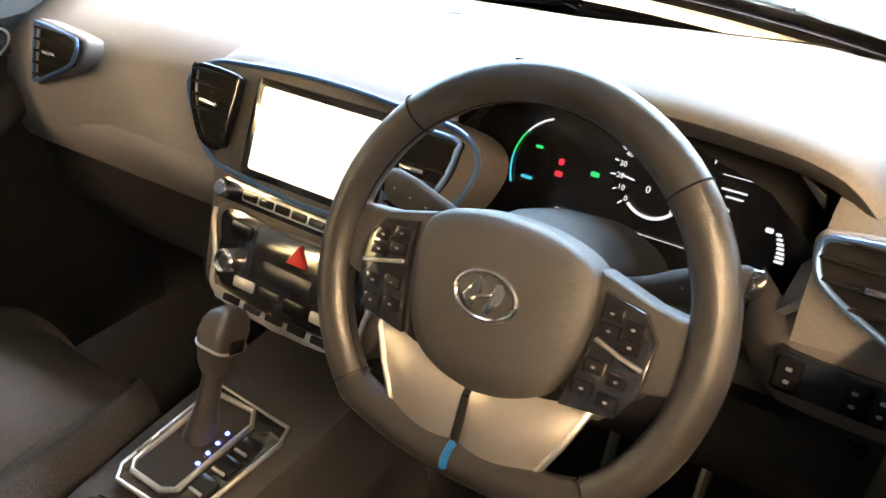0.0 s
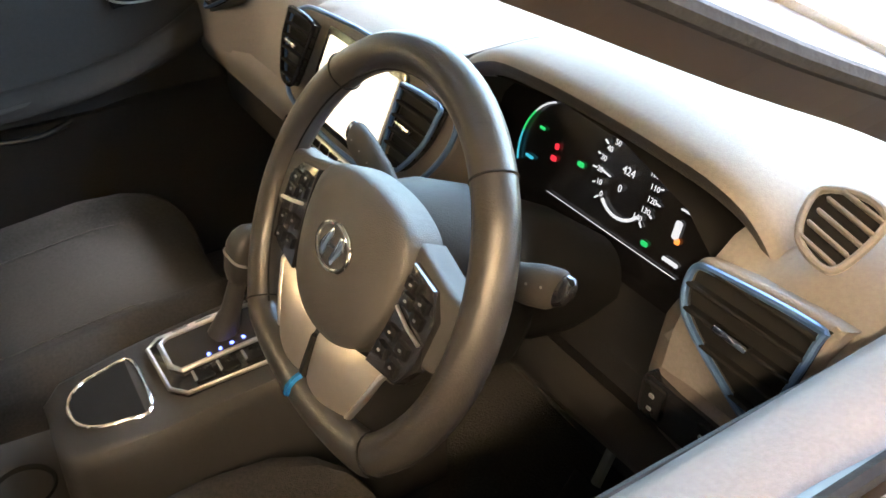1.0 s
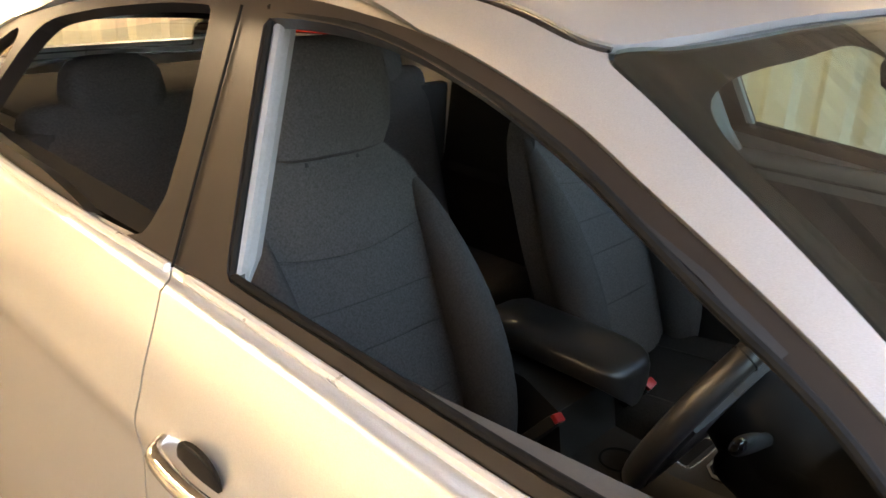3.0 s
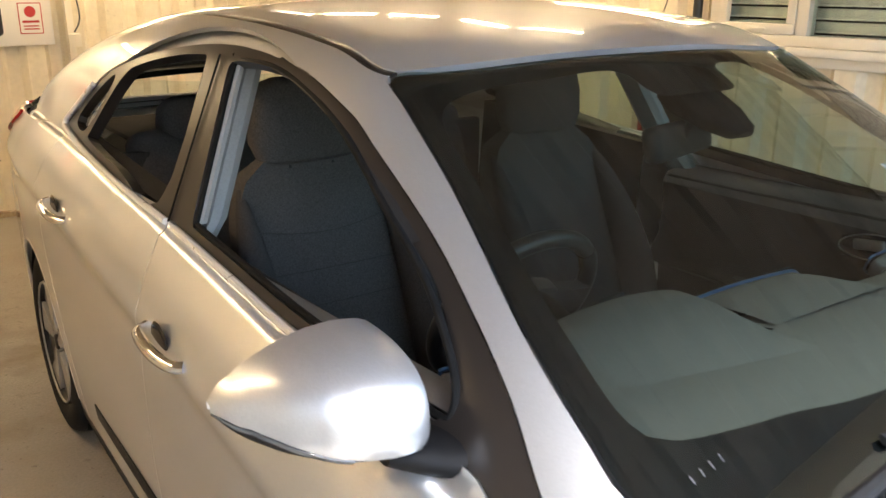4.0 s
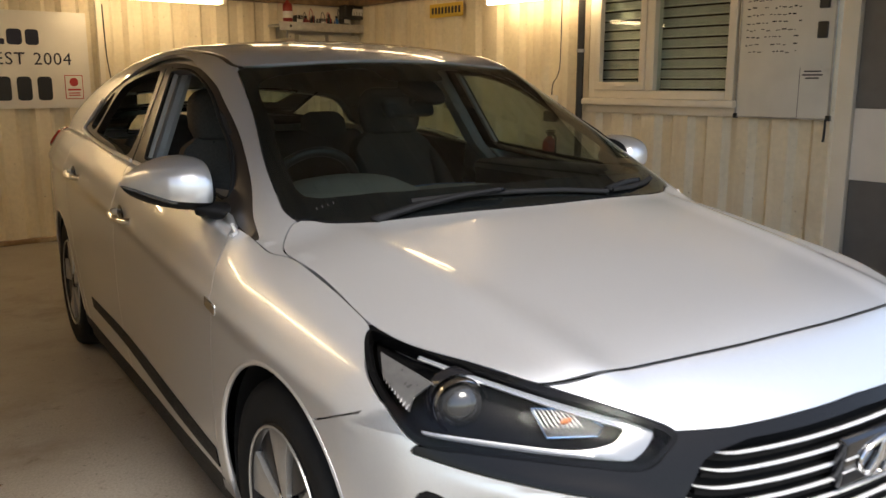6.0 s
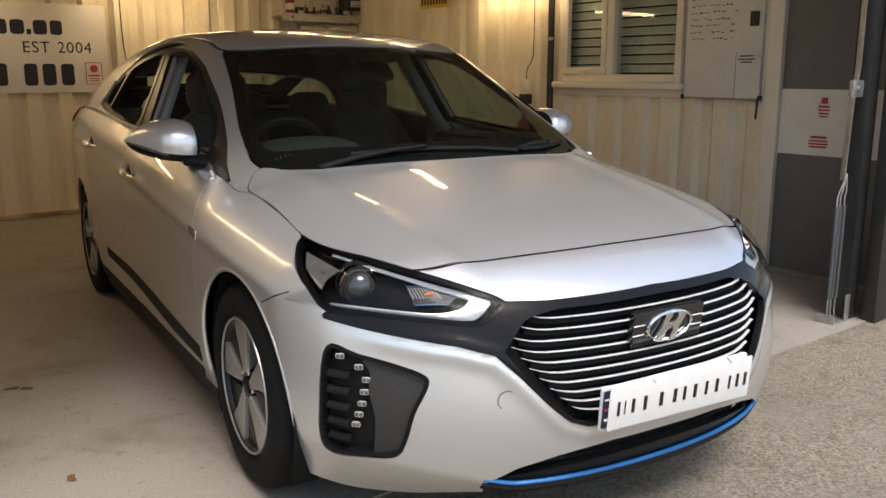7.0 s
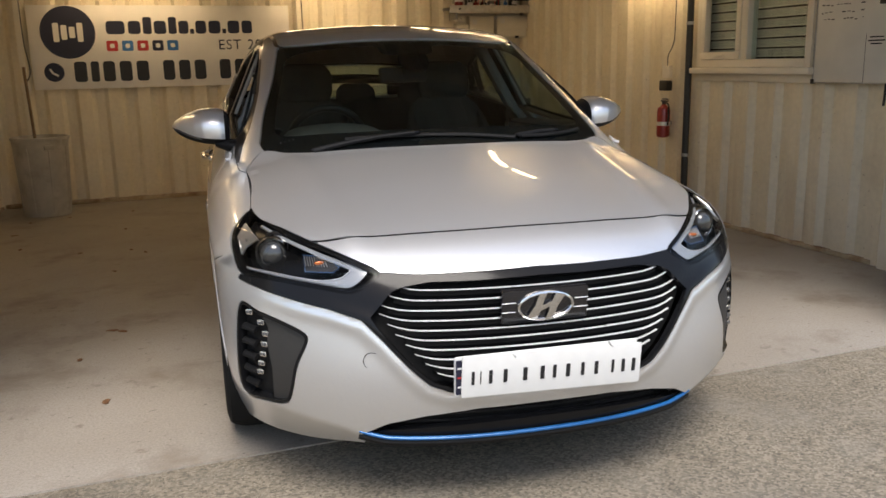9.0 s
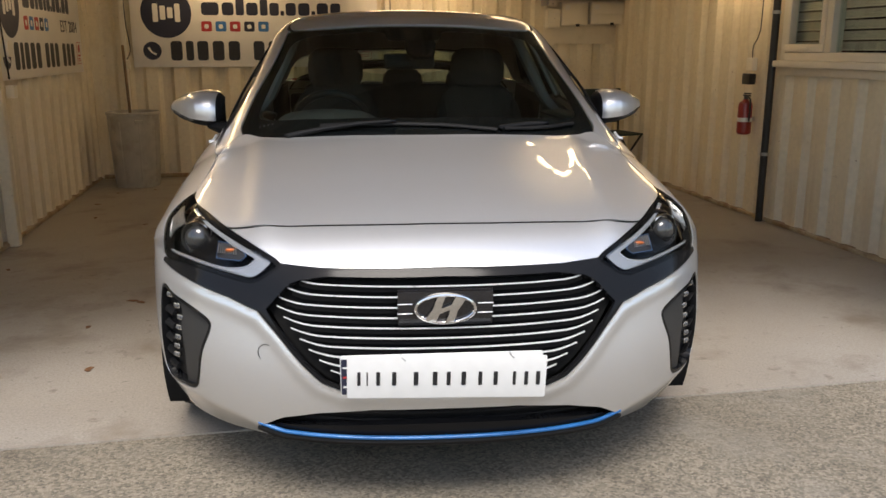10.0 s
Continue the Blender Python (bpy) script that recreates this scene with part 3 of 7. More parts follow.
def region(points, n=6, smooth=True):
    a = angles(points)
    return inside(PP, EE, curve(a, n) if smooth else a)


# outlines, right half mirrored to the left
HEADLIGHT = [(.752, -.224, .803), (.70, -.385, .785), (.655, -.47, .769), (.587, -.575, .748), (.51, -.665, .722), (.437, -.735, .689), (.47, -.75, .662), (.515, -.74, .638),
             (.60, -.69, .646), (.67, -.63, .652), (.73, -.565, .654), (.79, -.475, .654), (.812, -.40, .702), (.814, -.345, .736), (.805, -.285, .770), (.782, -.232, .797)]
SURROUND = [(-.2, -.795, .688), (0, -.80, .688), (.2, -.795, .686), (.33, -.77, .684), (.437, -.735, .689), (.47, -.75, .662), (.515, -.74, .638), (.60, -.69, .646), (.67, -.63, .652), (.73, -.565, .654), (.80, -.47, .652),
            (.805, -.465, .638), (.74, -.56, .624), (.66, -.65, .610), (.57, -.725, .595), (.492, -.775, .572), (.44, -.80, .52), (.372, -.84, .44), (.325, -.86, .395), (.27, -.868, .374), (0, -.88, .374), (-.2, -.88, .374)]
MOUTH = [(-.2, -.82, .668), (0, -.82, .668), (.2, -.82, .668), (.31, -.80, .668), (.385, -.79, .658), (.415, -.785, .645), (.468, -.78, .578), (.42, -.81, .51), (.362, -.84, .445), (.315, -.86, .402), (.26, -.868, .386), (0, -.88, .386), (-.2, -.87, .386)]
FOG = [(.803, -.49, .570), (.755, -.565, .562), (.69, -.635, .545), (.635, -.685, .522), (.628, -.69, .495), (.650, -.67, .43), (.668, -.655, .352), (.690, -.635, .308), (.745, -.575, .296), (.812, -.475, .292), (.817, -.475, .43)]
LIP = [(-.2, -.87, .314), (0, -.88, .318), (.2, -.87, .314), (.34, -.84, .298), (.44, -.81, .272), (.515, -.775, .228), (.525, -.76, .12), (0, -.84, .10), (-.2, -.84, .10)]
hl, sr, mo, fg, lp = region(HEADLIGHT, 4), region(SURROUND, 1, False), region(MOUTH, 1, False), region(FOG, 4), region(LIP, 1, False)
hood_line = lambda x: spl(np.abs(np.asarray(x, float)), [0, .15, .3, .45, .53, .6, .7, .9], [-.645, -.642, -.629, -.608, -.594, -.562, -.50, -.3])      # seam between hood and nose
hood_front = hood_line(NX)
fender_line = lambda y: spl(y, [-.6, -.5, -.406, -.312, -.2, 0], [.78, .742, .706, .668, .622, .55])      # seam between fender and bumper
GAP = 0.004
XS = spl(SY, [-.30, -.22, -.12, .04, .21, .25, .37, .5], [.78, .757, .750, .748, .760, .773, .785, .80])   # fender's upper seam
HOOD = curve([(x, float(hood_line(x))) for x in (-.3, -.15, 0, .15, .3, .4, .5, .58)] + [(.61, -.55), (.675, -.44), (.73, -.335), (.752, -.235), (.752, -.14), (.746, -.05), (.744, .06), (.752, .18), (.750, .235), (.725, .285), (.668, .318), (.56, .245), (.30, .18), (0, .150), (-.3, .18)], 6, False)
SCREEN_TOP = curve([(-.3, .13), (0, .10), (.30, .13), (.55, .21), (.655, .29), (.688, .36), (.682, .43), (.660, .57), (.606, .79), (.572, .98), (.562, 1.045), (.53, 1.05), (.45, 1.02), (.3, .995), (0, .975), (-.3, .995)], 6, False)
ROOF = curve([(-.3, 1.008), (0, .99), (.3, 1.008), (.47, 1.035), (.553, 1.068), (.563, 1.2), (.567, 1.5), (.567, 1.9), (.56, 2.3), (.54, 2.7), (.50, 2.85), (0, 2.90), (-.3, 2.88)], 4, False)
DLO = curve([(.335, .888), (.46, .917), (.555, .943), (.98, .967), (1.25, .985), (1.49, 1.002), (1.95, 1.025), (2.42, 1.068), (2.47, 1.085), (2.40, 1.135), (2.30, 1.215), (2.16, 1.268), (1.87, 1.325), (1.56, 1.352), (1.265, 1.331), (1.066, 1.281), (.933, 1.223), (.793, 1.157), (.684, 1.100), (.527, 1.010), (.42, .938)], 5)
in_hood, in_ws, in_roof, in_dlo = inside(SX, SY, HOOD), inside(SX, SY, SCREEN_TOP), inside(SX, SY, ROOF), inside(SY, SZ, DLO)
ARCH = 0.358
arch_f, arch_r = np.hypot(SY + .012, SZ - .318) - ARCH, np.hypot(SY - 2.70, SZ - .318) - ARCH
door1 = SY - spl(SZ, [.15, .35, .60, .80, .86, .91, 1.0], [.44, .40, .365, .375, .41, .455, .47])
door2 = SY - spl(SZ, [.15, .5, .84, .93, .99, 1.4], [1.44, 1.45, 1.47, 1.495, 1.53, 1.62])
door3 = SY - spl(SZ, [.15, .32, .5, .65, .80, .92, 1.0, 1.1], [2.22, 2.24, 2.28, 2.36, 2.44, 2.475, 2.46, 2.44])
SILLZ = .245

car = thing("car", "silver hatchback car, black grille, blue front lip, open front window", "car")


def half_pair(name, tests, material, label="", thick=0.012, grid=SIDE):
    vf = clipped(grid, tests)
    a = panel(name, vf, material, car, label, thick)
    b = panel(name, mirrored(vf), material, car, label, thick)
    return a, b


panel("hood", both(clipped(SIDE, [in_hood - .0024])), SILVER, car, "silver bonnet panel", 0.035)
half_pair("front_fender", [XS * 0 + (SX - XS) - .0015, -door1 - GAP / 2, arch_f, SY - spl(SZ, [.60, .66, .702, .736, .770, .797, .81, .9], [-.46, -.44, -.40, -.345, -.285, -.232, -.225, -.22]) - .004, np.where(SY < .05, SZ - fender_line(SY) - GAP / 2, 1), SZ - .20, -in_hood], SILVER)
half_pair("roof_rail", [np.where(SY < .5, XS - SX - .0015, 1), np.where(SY < .42, SX - .674, 1), SY - .20, -in_ws - .004, -in_hood - .0015, -in_dlo - .001, -in_roof - .012, 2.95 - SY, SZ - spl(SY, [.2, .5, .65, 2.3, 2.5, 2.7, 3.6], [.80, .87, 1.0, 1.2, 1.08, 1.055, 1.0])], SILVER, "silver windscreen pillar and roof rail")
half_pair("front_door_panel", [door1 - GAP / 2, -door2 - GAP / 2, -in_dlo - .003, SZ - SILLZ - .004, belt(SY) + .04 - SZ], SILVER)
half_pair("rear_door_panel", [door2 - GAP / 2, -door3 - GAP / 2, -in_dlo - .003, SZ - SILLZ - .004, arch_r, belt(SY) + .04 - SZ], SILVER)
half_pair("quarter_panel", [door3 - GAP / 2, -in_dlo - .003, SZ - .22, arch_r, 3.50 - SY, spl(SY, [2.0, 2.5, 2.7, 3.3, 3.6], [1.2, 1.08, 1.053, 1.03, 1.0]) - SZ], SILVER)
half_pair("side_skirt", [SILLZ - SZ, SZ - .195, arch_f, arch_r, SY - .2, 2.6 - SY], BLACK, "black plastic sill skirt")
half_pair("sill_flange", [.193 - SZ, SZ - .13, arch_f, arch_r, SY - .2, 2.6 - SY], BLACK, "black under edge", 0.012, SIDE - outward(SIDE.reshape(-1, 3)).reshape(SIDE.shape) * .012)
half_pair("sill_stripe", [SZ - spl(SY, [.4, .87, 1.46, 2.05], [.272, .296, .338, .350]), spl(SY, [.4, .82, 1.42, 2.05], [.326, .360, .392, .394]) - SZ, SY - .415, 2.02 - SY], BLACK, "black plastic sill stripe", 0.004, SIDE + outward(SIDE.reshape(-1, 3)).reshape(SIDE.shape) * .003)
panel("roof", both(clipped(SIDE, [in_roof - .004])), SILVER, car, "silver roof panel")
half_pair("roof_moulding", [in_roof - .001 + .014, .006 - in_roof, SY - 1.06], GLOSS_BLACK, "black roof ditch moulding", 0.006, SIDE - np.array([0, 0, 0.004]))
REAR_PANE = inside(SX, SY, [(-.2, 2.92), (.45, 2.92), (.40, 3.15), (-.2, 3.15)])
panel("tailgate", both(clipped(SIDE, [-in_roof - .006, SY - 2.84, 3.31 - SY, SZ - spl(SY, [2.5, 2.7, 3.3, 3.6], [1.08, 1.056, 1.035, 1.0]), .56 - SX + 0 * SY, -REAR_PANE])), GLOSS_BLACK, car, "dark framed tailgate")
panel("rear_screen", both(clipped(SIDE - np.array([0, 0, .006]), [REAR_PANE + .004])), PRIVACY, car, "tinted upper rear screen", 0).visible_shadow = False
BACK = cast(np.array([0, 3.0, .6]) + 0 * PP[..., None], np.stack([np.sin(PP) * np.cos(EE), np.cos(PP) * np.cos(EE), np.sin(EE * 1.6)], -1), 0.0, 1.4, 140)
BX_, BY_, BZ_ = BACK[..., 0], BACK[..., 1], BACK[..., 2]
LOW_PANE = inside(BX_, BZ_, [(-.2, .99), (.40, .99), (.36, 1.112), (-.2, 1.112)])
panel("rear_bumper", both(clipped(BACK, [BY_ - 3.30, BZ_ - .2, .965 - BZ_])), SILVER, car)
panel("tailgate_lower", both(clipped(BACK, [BY_ - 3.305, BZ_ - .967, -LOW_PANE])), GLOSS_BLACK, car, "black lower tailgate frame")
panel("rear_screen", both(clipped(BACK, [BY_ - 3.305, LOW_PANE + .003])), PRIVACY, car, "tinted lower rear screen", 0).visible_shadow = False
TAIL = cast(np.array([0, 2.6, .75]) + 0 * PP[..., None], np.stack([np.sin(PP) * np.cos(EE), np.cos(PP) * np.cos(EE), np.sin(EE)], -1), 0.0, 1.6, 140)
TAIL = TAIL + (TAIL - np.array([0, 2.6, .75])) * 0.012
half_pair("tail_lamp", [inside(TAIL[..., 1], TAIL[..., 2], curve([(3.10, 1.035), (3.25, 1.045), (3.40, 1.03), (3.46, .96), (3.40, .90), (3.28, .95)], 4))], RED_LAMP, "red tail lamp", 0.01, TAIL)

# windscreen, its black band, and the nose
ws_shape = clipped(SIDE, [in_ws - .002, -in_hood - .006])
windscreen = panel("windscreen", both(ws_shape), WINDSHIELD, car, "green-tinted windscreen with a black ceramic border", 0)
windscreen.visible_shadow = False
FRIT = inside(SX, SY, curve([(-.3, .298), (0, .270), (.30, .298), (.442, .333), (.522, .353), (.60, .382), (.628, .427), (.616, .537), (.593, .669), (.566, .79), (.535, .93), (.46, .965), (.3, .95), (.14, .935), (.11, .86), (0, .85), (-.1, .86)], 6, False))
panel("windscreen_border", both(clipped(SIDE - np.array([0, 0, .005]), [in_ws - .001, -FRIT, -in_hood - .004])), GLOSS_BLACK, car, "black ceramic windscreen border", 0.001)
half_pair("bumper", [-hl - .0035, -sr - .0015, -fg - .002, -lp - .002, NZ - spl(NX, [0, .5, .6, .75, .84], [.19, .19, .165, .155, .168]), np.where(NY > -.485, 1, .66 - NZ), fender_line(NY) - NZ - GAP / 2, -.10 - NY, np.hypot(NY + .012, NZ - .318) - ARCH], SILVER, "silver front bumper", 0.014, NOSE)
panel("nose_panel", both(clipped(NOSE, [-hl - .0035, -sr - .0015, hood_front - NY - .0062, NZ - .66])), SILVER, car, "silver nose panel above the grille", 0.035)
panel("grille_surround", both(clipped(NOSE, [sr - .001, -mo, -hl - .001])), GREY_TRIM, car, "dark grey grille surround", 0.02)
IN = lambda d: OB + (NOSE - OB) * (1 - d / np.linalg.norm(NOSE - OB, axis=-1, keepdims=True))
grille = panel("grille", both(clipped(IN(.045), [mo + .02])), UNDER, car, "black radiator grille with thin bright bars", 0)
# grille bars
for k in range(10):
    z = .640 - .0262 * k
    xe = float(np.interp(z, [.39, .40, .445, .51, .578, .645, .66], [.26, .31, .362, .42, .468, .418, .38])) - .012
    xs_ = np.linspace(-xe, xe, 33)
    pts = []
    for x in xs_:
        zz = z + .006 * (abs(x) / .45) ** 3 + .016 * max(0, (abs(x) - xe + .085) / .085) ** 2
        pts.append((x, float(front(np.array(abs(x)), np.array(zz))) + .016, zz))
    keep_ = [q for q in pts]
    bm = bmesh.new()
    prev = None
    for i, (x, y, zz) in enumerate(keep_):
        w = .0012 * min(1.0, (i + 1.0) / 3, (len(keep_) - i) / 3.0)
        ring = [bm.verts.new((x, y + .008, zz + w)), bm.verts.new((x, y, zz + w)), bm.verts.new((x, y - .002, zz)), bm.verts.new((x, y, zz - w)), bm.verts.new((x, y + .008, zz - w))]
        if prev:
            for a in range(4):
                bm.faces.new((prev[a], prev[a + 1], ring[a + 1], ring[a]))
        prev = ring
    part("grille_bar", bm, grille, "", CHROME_BAR)
    # broad black vane behind each bar
    bm = bmesh.new()
    prev = None
    for x, y, zz in keep_[1:-1]:
        ring = [bm.verts.new((x, y + .006, zz - .006)), bm.verts.new((x, y + .008, zz - .017)), bm.verts.new((x, y + .030, zz - .017)), bm.verts.new((x, y + .030, zz - .004))]
        if prev:
            for a in range(4):
                bm.faces.new((prev[a], prev[(a + 1) % 4], ring[(a + 1) % 4], ring[a]))
        prev = ring
    part("grille_vane", bm, grille, "", UNDER)
# sensor plate and badge
yc = float(front(np.array(0.0), np.array(.59)))
TILT = 8
part("sensor_cover", moved(slab(rounded(.250, .096, .006), .02, .003), pose(0, yc - .004, .592, TILT)), grille, "glossy dark sensor cover", GLOSS_BLACK)
for sx in (-1, 1):
    for dz in (.014, -.013):
        part("cover_bar", moved(block(sx * .105 - .020, sx * .105 + .020, -.002, .001, dz - .0013, dz + .0013, .0008, 1), pose(0, yc - .0045, .592, TILT)), grille, "", CHROME_BAR)
badge = part("badge", moved(rod([(.078 * math.cos(a), 0, .040 * math.sin(a)) for a in np.linspace(0, math.tau, 40)[:-1]], .0045, 8, True), pose(0, yc - .008, .592, TILT)), grille, "chrome oval badge", CHROME)
bar = [slab([(-.054, -.030), (-.040, -.034), (-.026, -.036), (-.013, -.008), (-.008, .016), (.000, .036), (-.020, .037), (-.027, .022), (-.032, .004)], .006, .0012), slab([(.054, .030), (.040, .034), (.026, .036), (.013, .008), (.008, -.016), (.000, -.036), (.020, -.037), (.027, -.022), (.032, -.004)], .006, .0012),
       slab([(-.017, -.014), (.012, -.002), (.017, .014), (-.012, .002)], .006, .001)]
part("badge_letter", moved(join(bar), pose(0, yc - .014, .592, TILT)), badge, "", CHROME)
# number plate holder, card and lettering
plate = part("number_plate", moved(slab(rounded(.525, .113, .008), .006, .002), pose(-.012, -.915, .432, 4, 0, 0)), car, "front number plate in white with a blue end band", PLATE_WHITE)
part("country_band", moved(slab(rounded(.030, .098, .003), .002), pose(-.257, -.9195, .432, 4)), plate, "dark blue and red band", NAVY)
for dz in (-.026, 0, .026):
    part("band_stripe", moved(slab(rounded(.022, .005, .001), .001), pose(-.257, -.9215, .432 + dz, 4)), plate, "", RED_PRINT if dz == 0 else PLATE_WHITE)
card = part("dealer_card", moved(slab(rounded(.515, .118, .004), .003, .001), pose(.000, -.9262, .428, 4, 1.4, 0)), plate, "white dealer card with a black line of letters", PLATE_WHITE)
for x, w in ((-.227, .017), (-.206, .006), (-.178, .020), (-.137, .022), (-.081, .024), (-.032, .024), (.003, .020), (.042, .024), (.085, .020), (.125, .022), (.174, .016), (.205, .020), (.236, .021)):
    part("letter_bar", moved(slab(rounded(w * .50, .038, .002, 2), .001), pose(.000, -.9272, .428, 4, 1.4, 0) @ pose(x, -.0008, -.004)), card, "", INK)
for sx in (-.12, .16):
    part("clip", moved(rod([(sx, -.926, .492), (sx + .004, -.929, .484), (sx + .012, -.929, .476)], .002, 6), Matrix()), plate, "", GALV)
# lower intake and blue lip
intake = panel("lower_intake", both(clipped(IN(.05), [lp + .012, NZ - .205])), UNDER, car, "black lower air intake", 0)
lipgrid = IN(.012)
panel("intake_blade", both(clipped(lipgrid, [lp, .262 - NZ - .05 * NX * NX * 2, NZ - .2])), GREY_TRIM, intake, "", 0.02)
path = []
for x in np.linspace(-.51, .51, 41):
    z = .222 + .006 * (abs(x) / .5) ** 4 + (.016 * max(0, abs(x) - .44) / .07)
    path.append((x, float(front(np.array(abs(x)), np.array(z))) + .004, z))
part("blue_strip", rod(path, .0058, 8, flat=(.0062, .005)), car, "bright blue accent strip along the lip", BLUE_TRIM)
part("lip_tray", rod([(x, y + .012, z - .018) for x, y, z in path], .012, 8, flat=(.011, .014)), intake, "", BLACK)
for k, z in enumerate((.262, .285)):
    part("intake_slat", rod([(x, float(front(np.array(abs(x)), np.array(z))) + .045, z) for x in np.linspace(-.38 + .1 * k, .38 - .1 * k, 15)], .005, 6), intake, "", BLACK)
# tow eye cover on the right of the bumper
tow = cast(OB + np.zeros((1, 3)), np.array([[-.490, -.83, .462 - .45]]) / np.linalg.norm([.490, .83, .012]))[0]
ring = moved(rod([(.024 * math.cos(a), 0, .024 * math.sin(a)) for a in np.linspace(0, math.tau, 33)[:-1]], .0009, 5, True), look(tow, tow + Vector((.33, .94, 0))) @ pose(0, 0, 0, -90))
part("tow_cover", ring, car, "round tow eye cover", GREY_TRIM)


def ray_angles(p):
    d = np.asarray(p, float) - OB
    return d / np.linalg.norm(d)


def on_nose(pts, lift=0.0):
    """Points of the nose surface in the given directions, lifted off it or sunk."""
    d = np.array([ray_angles(p) for p in pts])
    q = cast(OB + 0 * d, d, 0.0, 1.6)
    return q + d * lift


def lamp_side(s):
    """One headlight with its reflector, projector, light guides and turn signal; s = -1 is the driver's side."""
    fl = np.array([s, 1, 1])
    vf = lambda r: r if s > 0 else mirrored(r)
    head = part("headlight", mesh("headlight", *vf(clipped(IN(.055), [hl + .01])), LAMP_BLACK), car, "clear swept-back headlight with a white light guide")
    lens = part("lens", mesh("lens", *vf(clipped(NOSE, [hl - .002])), LENS), head)
    lens.visible_shadow = False
    panel("lamp_rim", vf(clipped(IN(.002), [hl + .001, .010 - hl])), LAMP_BLACK, head, "", 0.03)
    outer = [(.738, -.364, .778), (.675, -.498, .758), (.59, -.611, .731), (.523, -.678, .711), (.474, -.718, .695), (.485, -.727, .675), (.513, -.729, .656), (.544, -.716, .650), (.65, -.639, .659), (.761, -.523, .667), (.795, -.474, .669)]
    inner = [(.742, -.375, .773), (.678, -.505, .751), (.594, -.62, .721), (.545, -.67, .705), (.516, -.696, .694), (.524, -.700, .683), (.548, -.698, .671), (.595, -.673, .663), (.647, -.633, .665), (.759, -.52, .672), (.795, -.473, .673)]
    a_, b_ = (curve(on_nose(q, -.016), 6, False) for q in (outer, inner))
    mid_ = (a_ + b_) / 2 + np.array([.0, -.003, .001])
    part("light_guide", loft([[tuple(p * fl) for p in a_], [tuple(p * fl) for p in mid_], [tuple(p * fl) for p in b_]]), head, "white light guide", WHITE_LED)
    part("guide_edge", rod([tuple((p + (0, .004, 0)) * fl) for p in b_], .0022, 6), head, "", SATIN_CHROME)
    c = on_nose([(.722, -.487, .710)], -.047)[0]
    d = np.array([.35, -.94, 0.02])
    m = Matrix.Translation(c * fl) @ Vector(d * fl).to_track_quat("Z", "Y").to_matrix().to_4x4() @ Matrix.Scale(1.20, 4)
    part("projector_ring", moved(lathe([(.041, -.03), (.0445, -.01), (.0445, 0), (.042, .004), (.0395, 0), (.037, -.02), (.0, -.03)], 32), m), head, "", CHROME)
    part("projector_lens", moved(lathe([(.034, -.02), (.034, -.002), (.030, .008), (.023, .015), (.013, .0195), (.001, .021)], 28), m), head, "", SCREEN)
    part("bezel", moved(lathe([(.052, -.04), (.051, -.02), (.048, -.014), (.0445, -.02), (.044, -.04)], 28), m), head, "", GLOSS_BLACK)
    side_r = on_nose([(.784, -.304, .774), (.763, -.40, .757), (.750, -.44, .746), (.782, -.43, .722), (.793, -.435, .700), (.807, -.355, .745)], -.012)
    bm = bmesh.new()
    f = bm.faces.new([bm.verts.new(tuple(p * fl)) for p in side_r])
    bmesh.ops.triangulate(bm, faces=[f])
    bmesh.ops.solidify(bm, geom=bm.faces[:], thickness=.004)
    part("side_reflector", bm, head, "ribbed grey reflector", AMBER_GREY)
    for k in range(9):
        f = (k + .6) / 9.6
        p, q = side_r[0] + (side_r[2] - side_r[0]) * f, side_r[5] + (side_r[4] - side_r[5]) * f
        part("reflector_ridge", rod([tuple((p + (0, -.004, 0) + np.array([.005, 0, 0])) * fl), tuple((q + (.005, -.004, 0)) * fl)], .0009, 5), head, "", SATIN_CHROME)
    part("reflector_edge", rod([tuple((side_r[i] + (0, -.004, 0)) * fl) for i in (5, 0, 1, 2)], .0015, 6), head, "bright reflector edge", SATIN_CHROME)
    t = on_nose([(.640, -.585, .724), (.575, -.630, .722), (.548, -.676, .700), (.565, -.678, .687), (.640, -.630, .684)], -.022)
    bm = bmesh.new()
    f = bm.faces.new([bm.verts.new(tuple(p * fl)) for p in t])
    bmesh.ops.solidify(bm, geom=[f], thickness=.006)
    part("turn_signal", bm, head, "clear turn signal pocket", SIGNAL_DARK)
    part("signal_outline", rod([tuple((p + (0, -.003, 0)) * fl) for p in t], .0015, 6, True), head, "blue-grey outline", BLUE_METAL)
    bulb = bmesh.new()
    bmesh.ops.create_uvsphere(bulb, u_segments=12, v_segments=8, radius=.007)
    bmesh.ops.scale(bulb, vec=(2.2, .6, .8), verts=bulb.verts[:])
    part("signal_bulb", moved(bulb, Matrix.Translation((t[0] * .45 + t[3] * .55 + np.array([0, -.001, .004])) * fl)), head, "amber bulb", AMBER)
    for k in range(9):
        a, b = t[0] + (t[1] - t[0]) * (k + .5) / 10, t[0] * .35 + t[4] * .65 + (t[1] * .35 + t[3] * .65 - t[0] * .35 - t[4] * .65) * (k + .5) / 10
        part("reflector_rib", rod([tuple((a + (0, -.005, -.003)) * fl), tuple((b + (0, -.005, 0)) * fl)], .0010, 5), head, "", SATIN_CHROME)
    # fog pocket with stacked running lights
    fog = part("fog_pocket", mesh("fog_pocket", *vf(clipped(IN(.030), [fg + .012])), BLACK), car, "black bumper pocket with stacked running lights")
    panel("pocket_frame", vf(clipped(IN(.001), [fg - .001, .010 - fg])), GREY_TRIM, fog, "", 0.034)
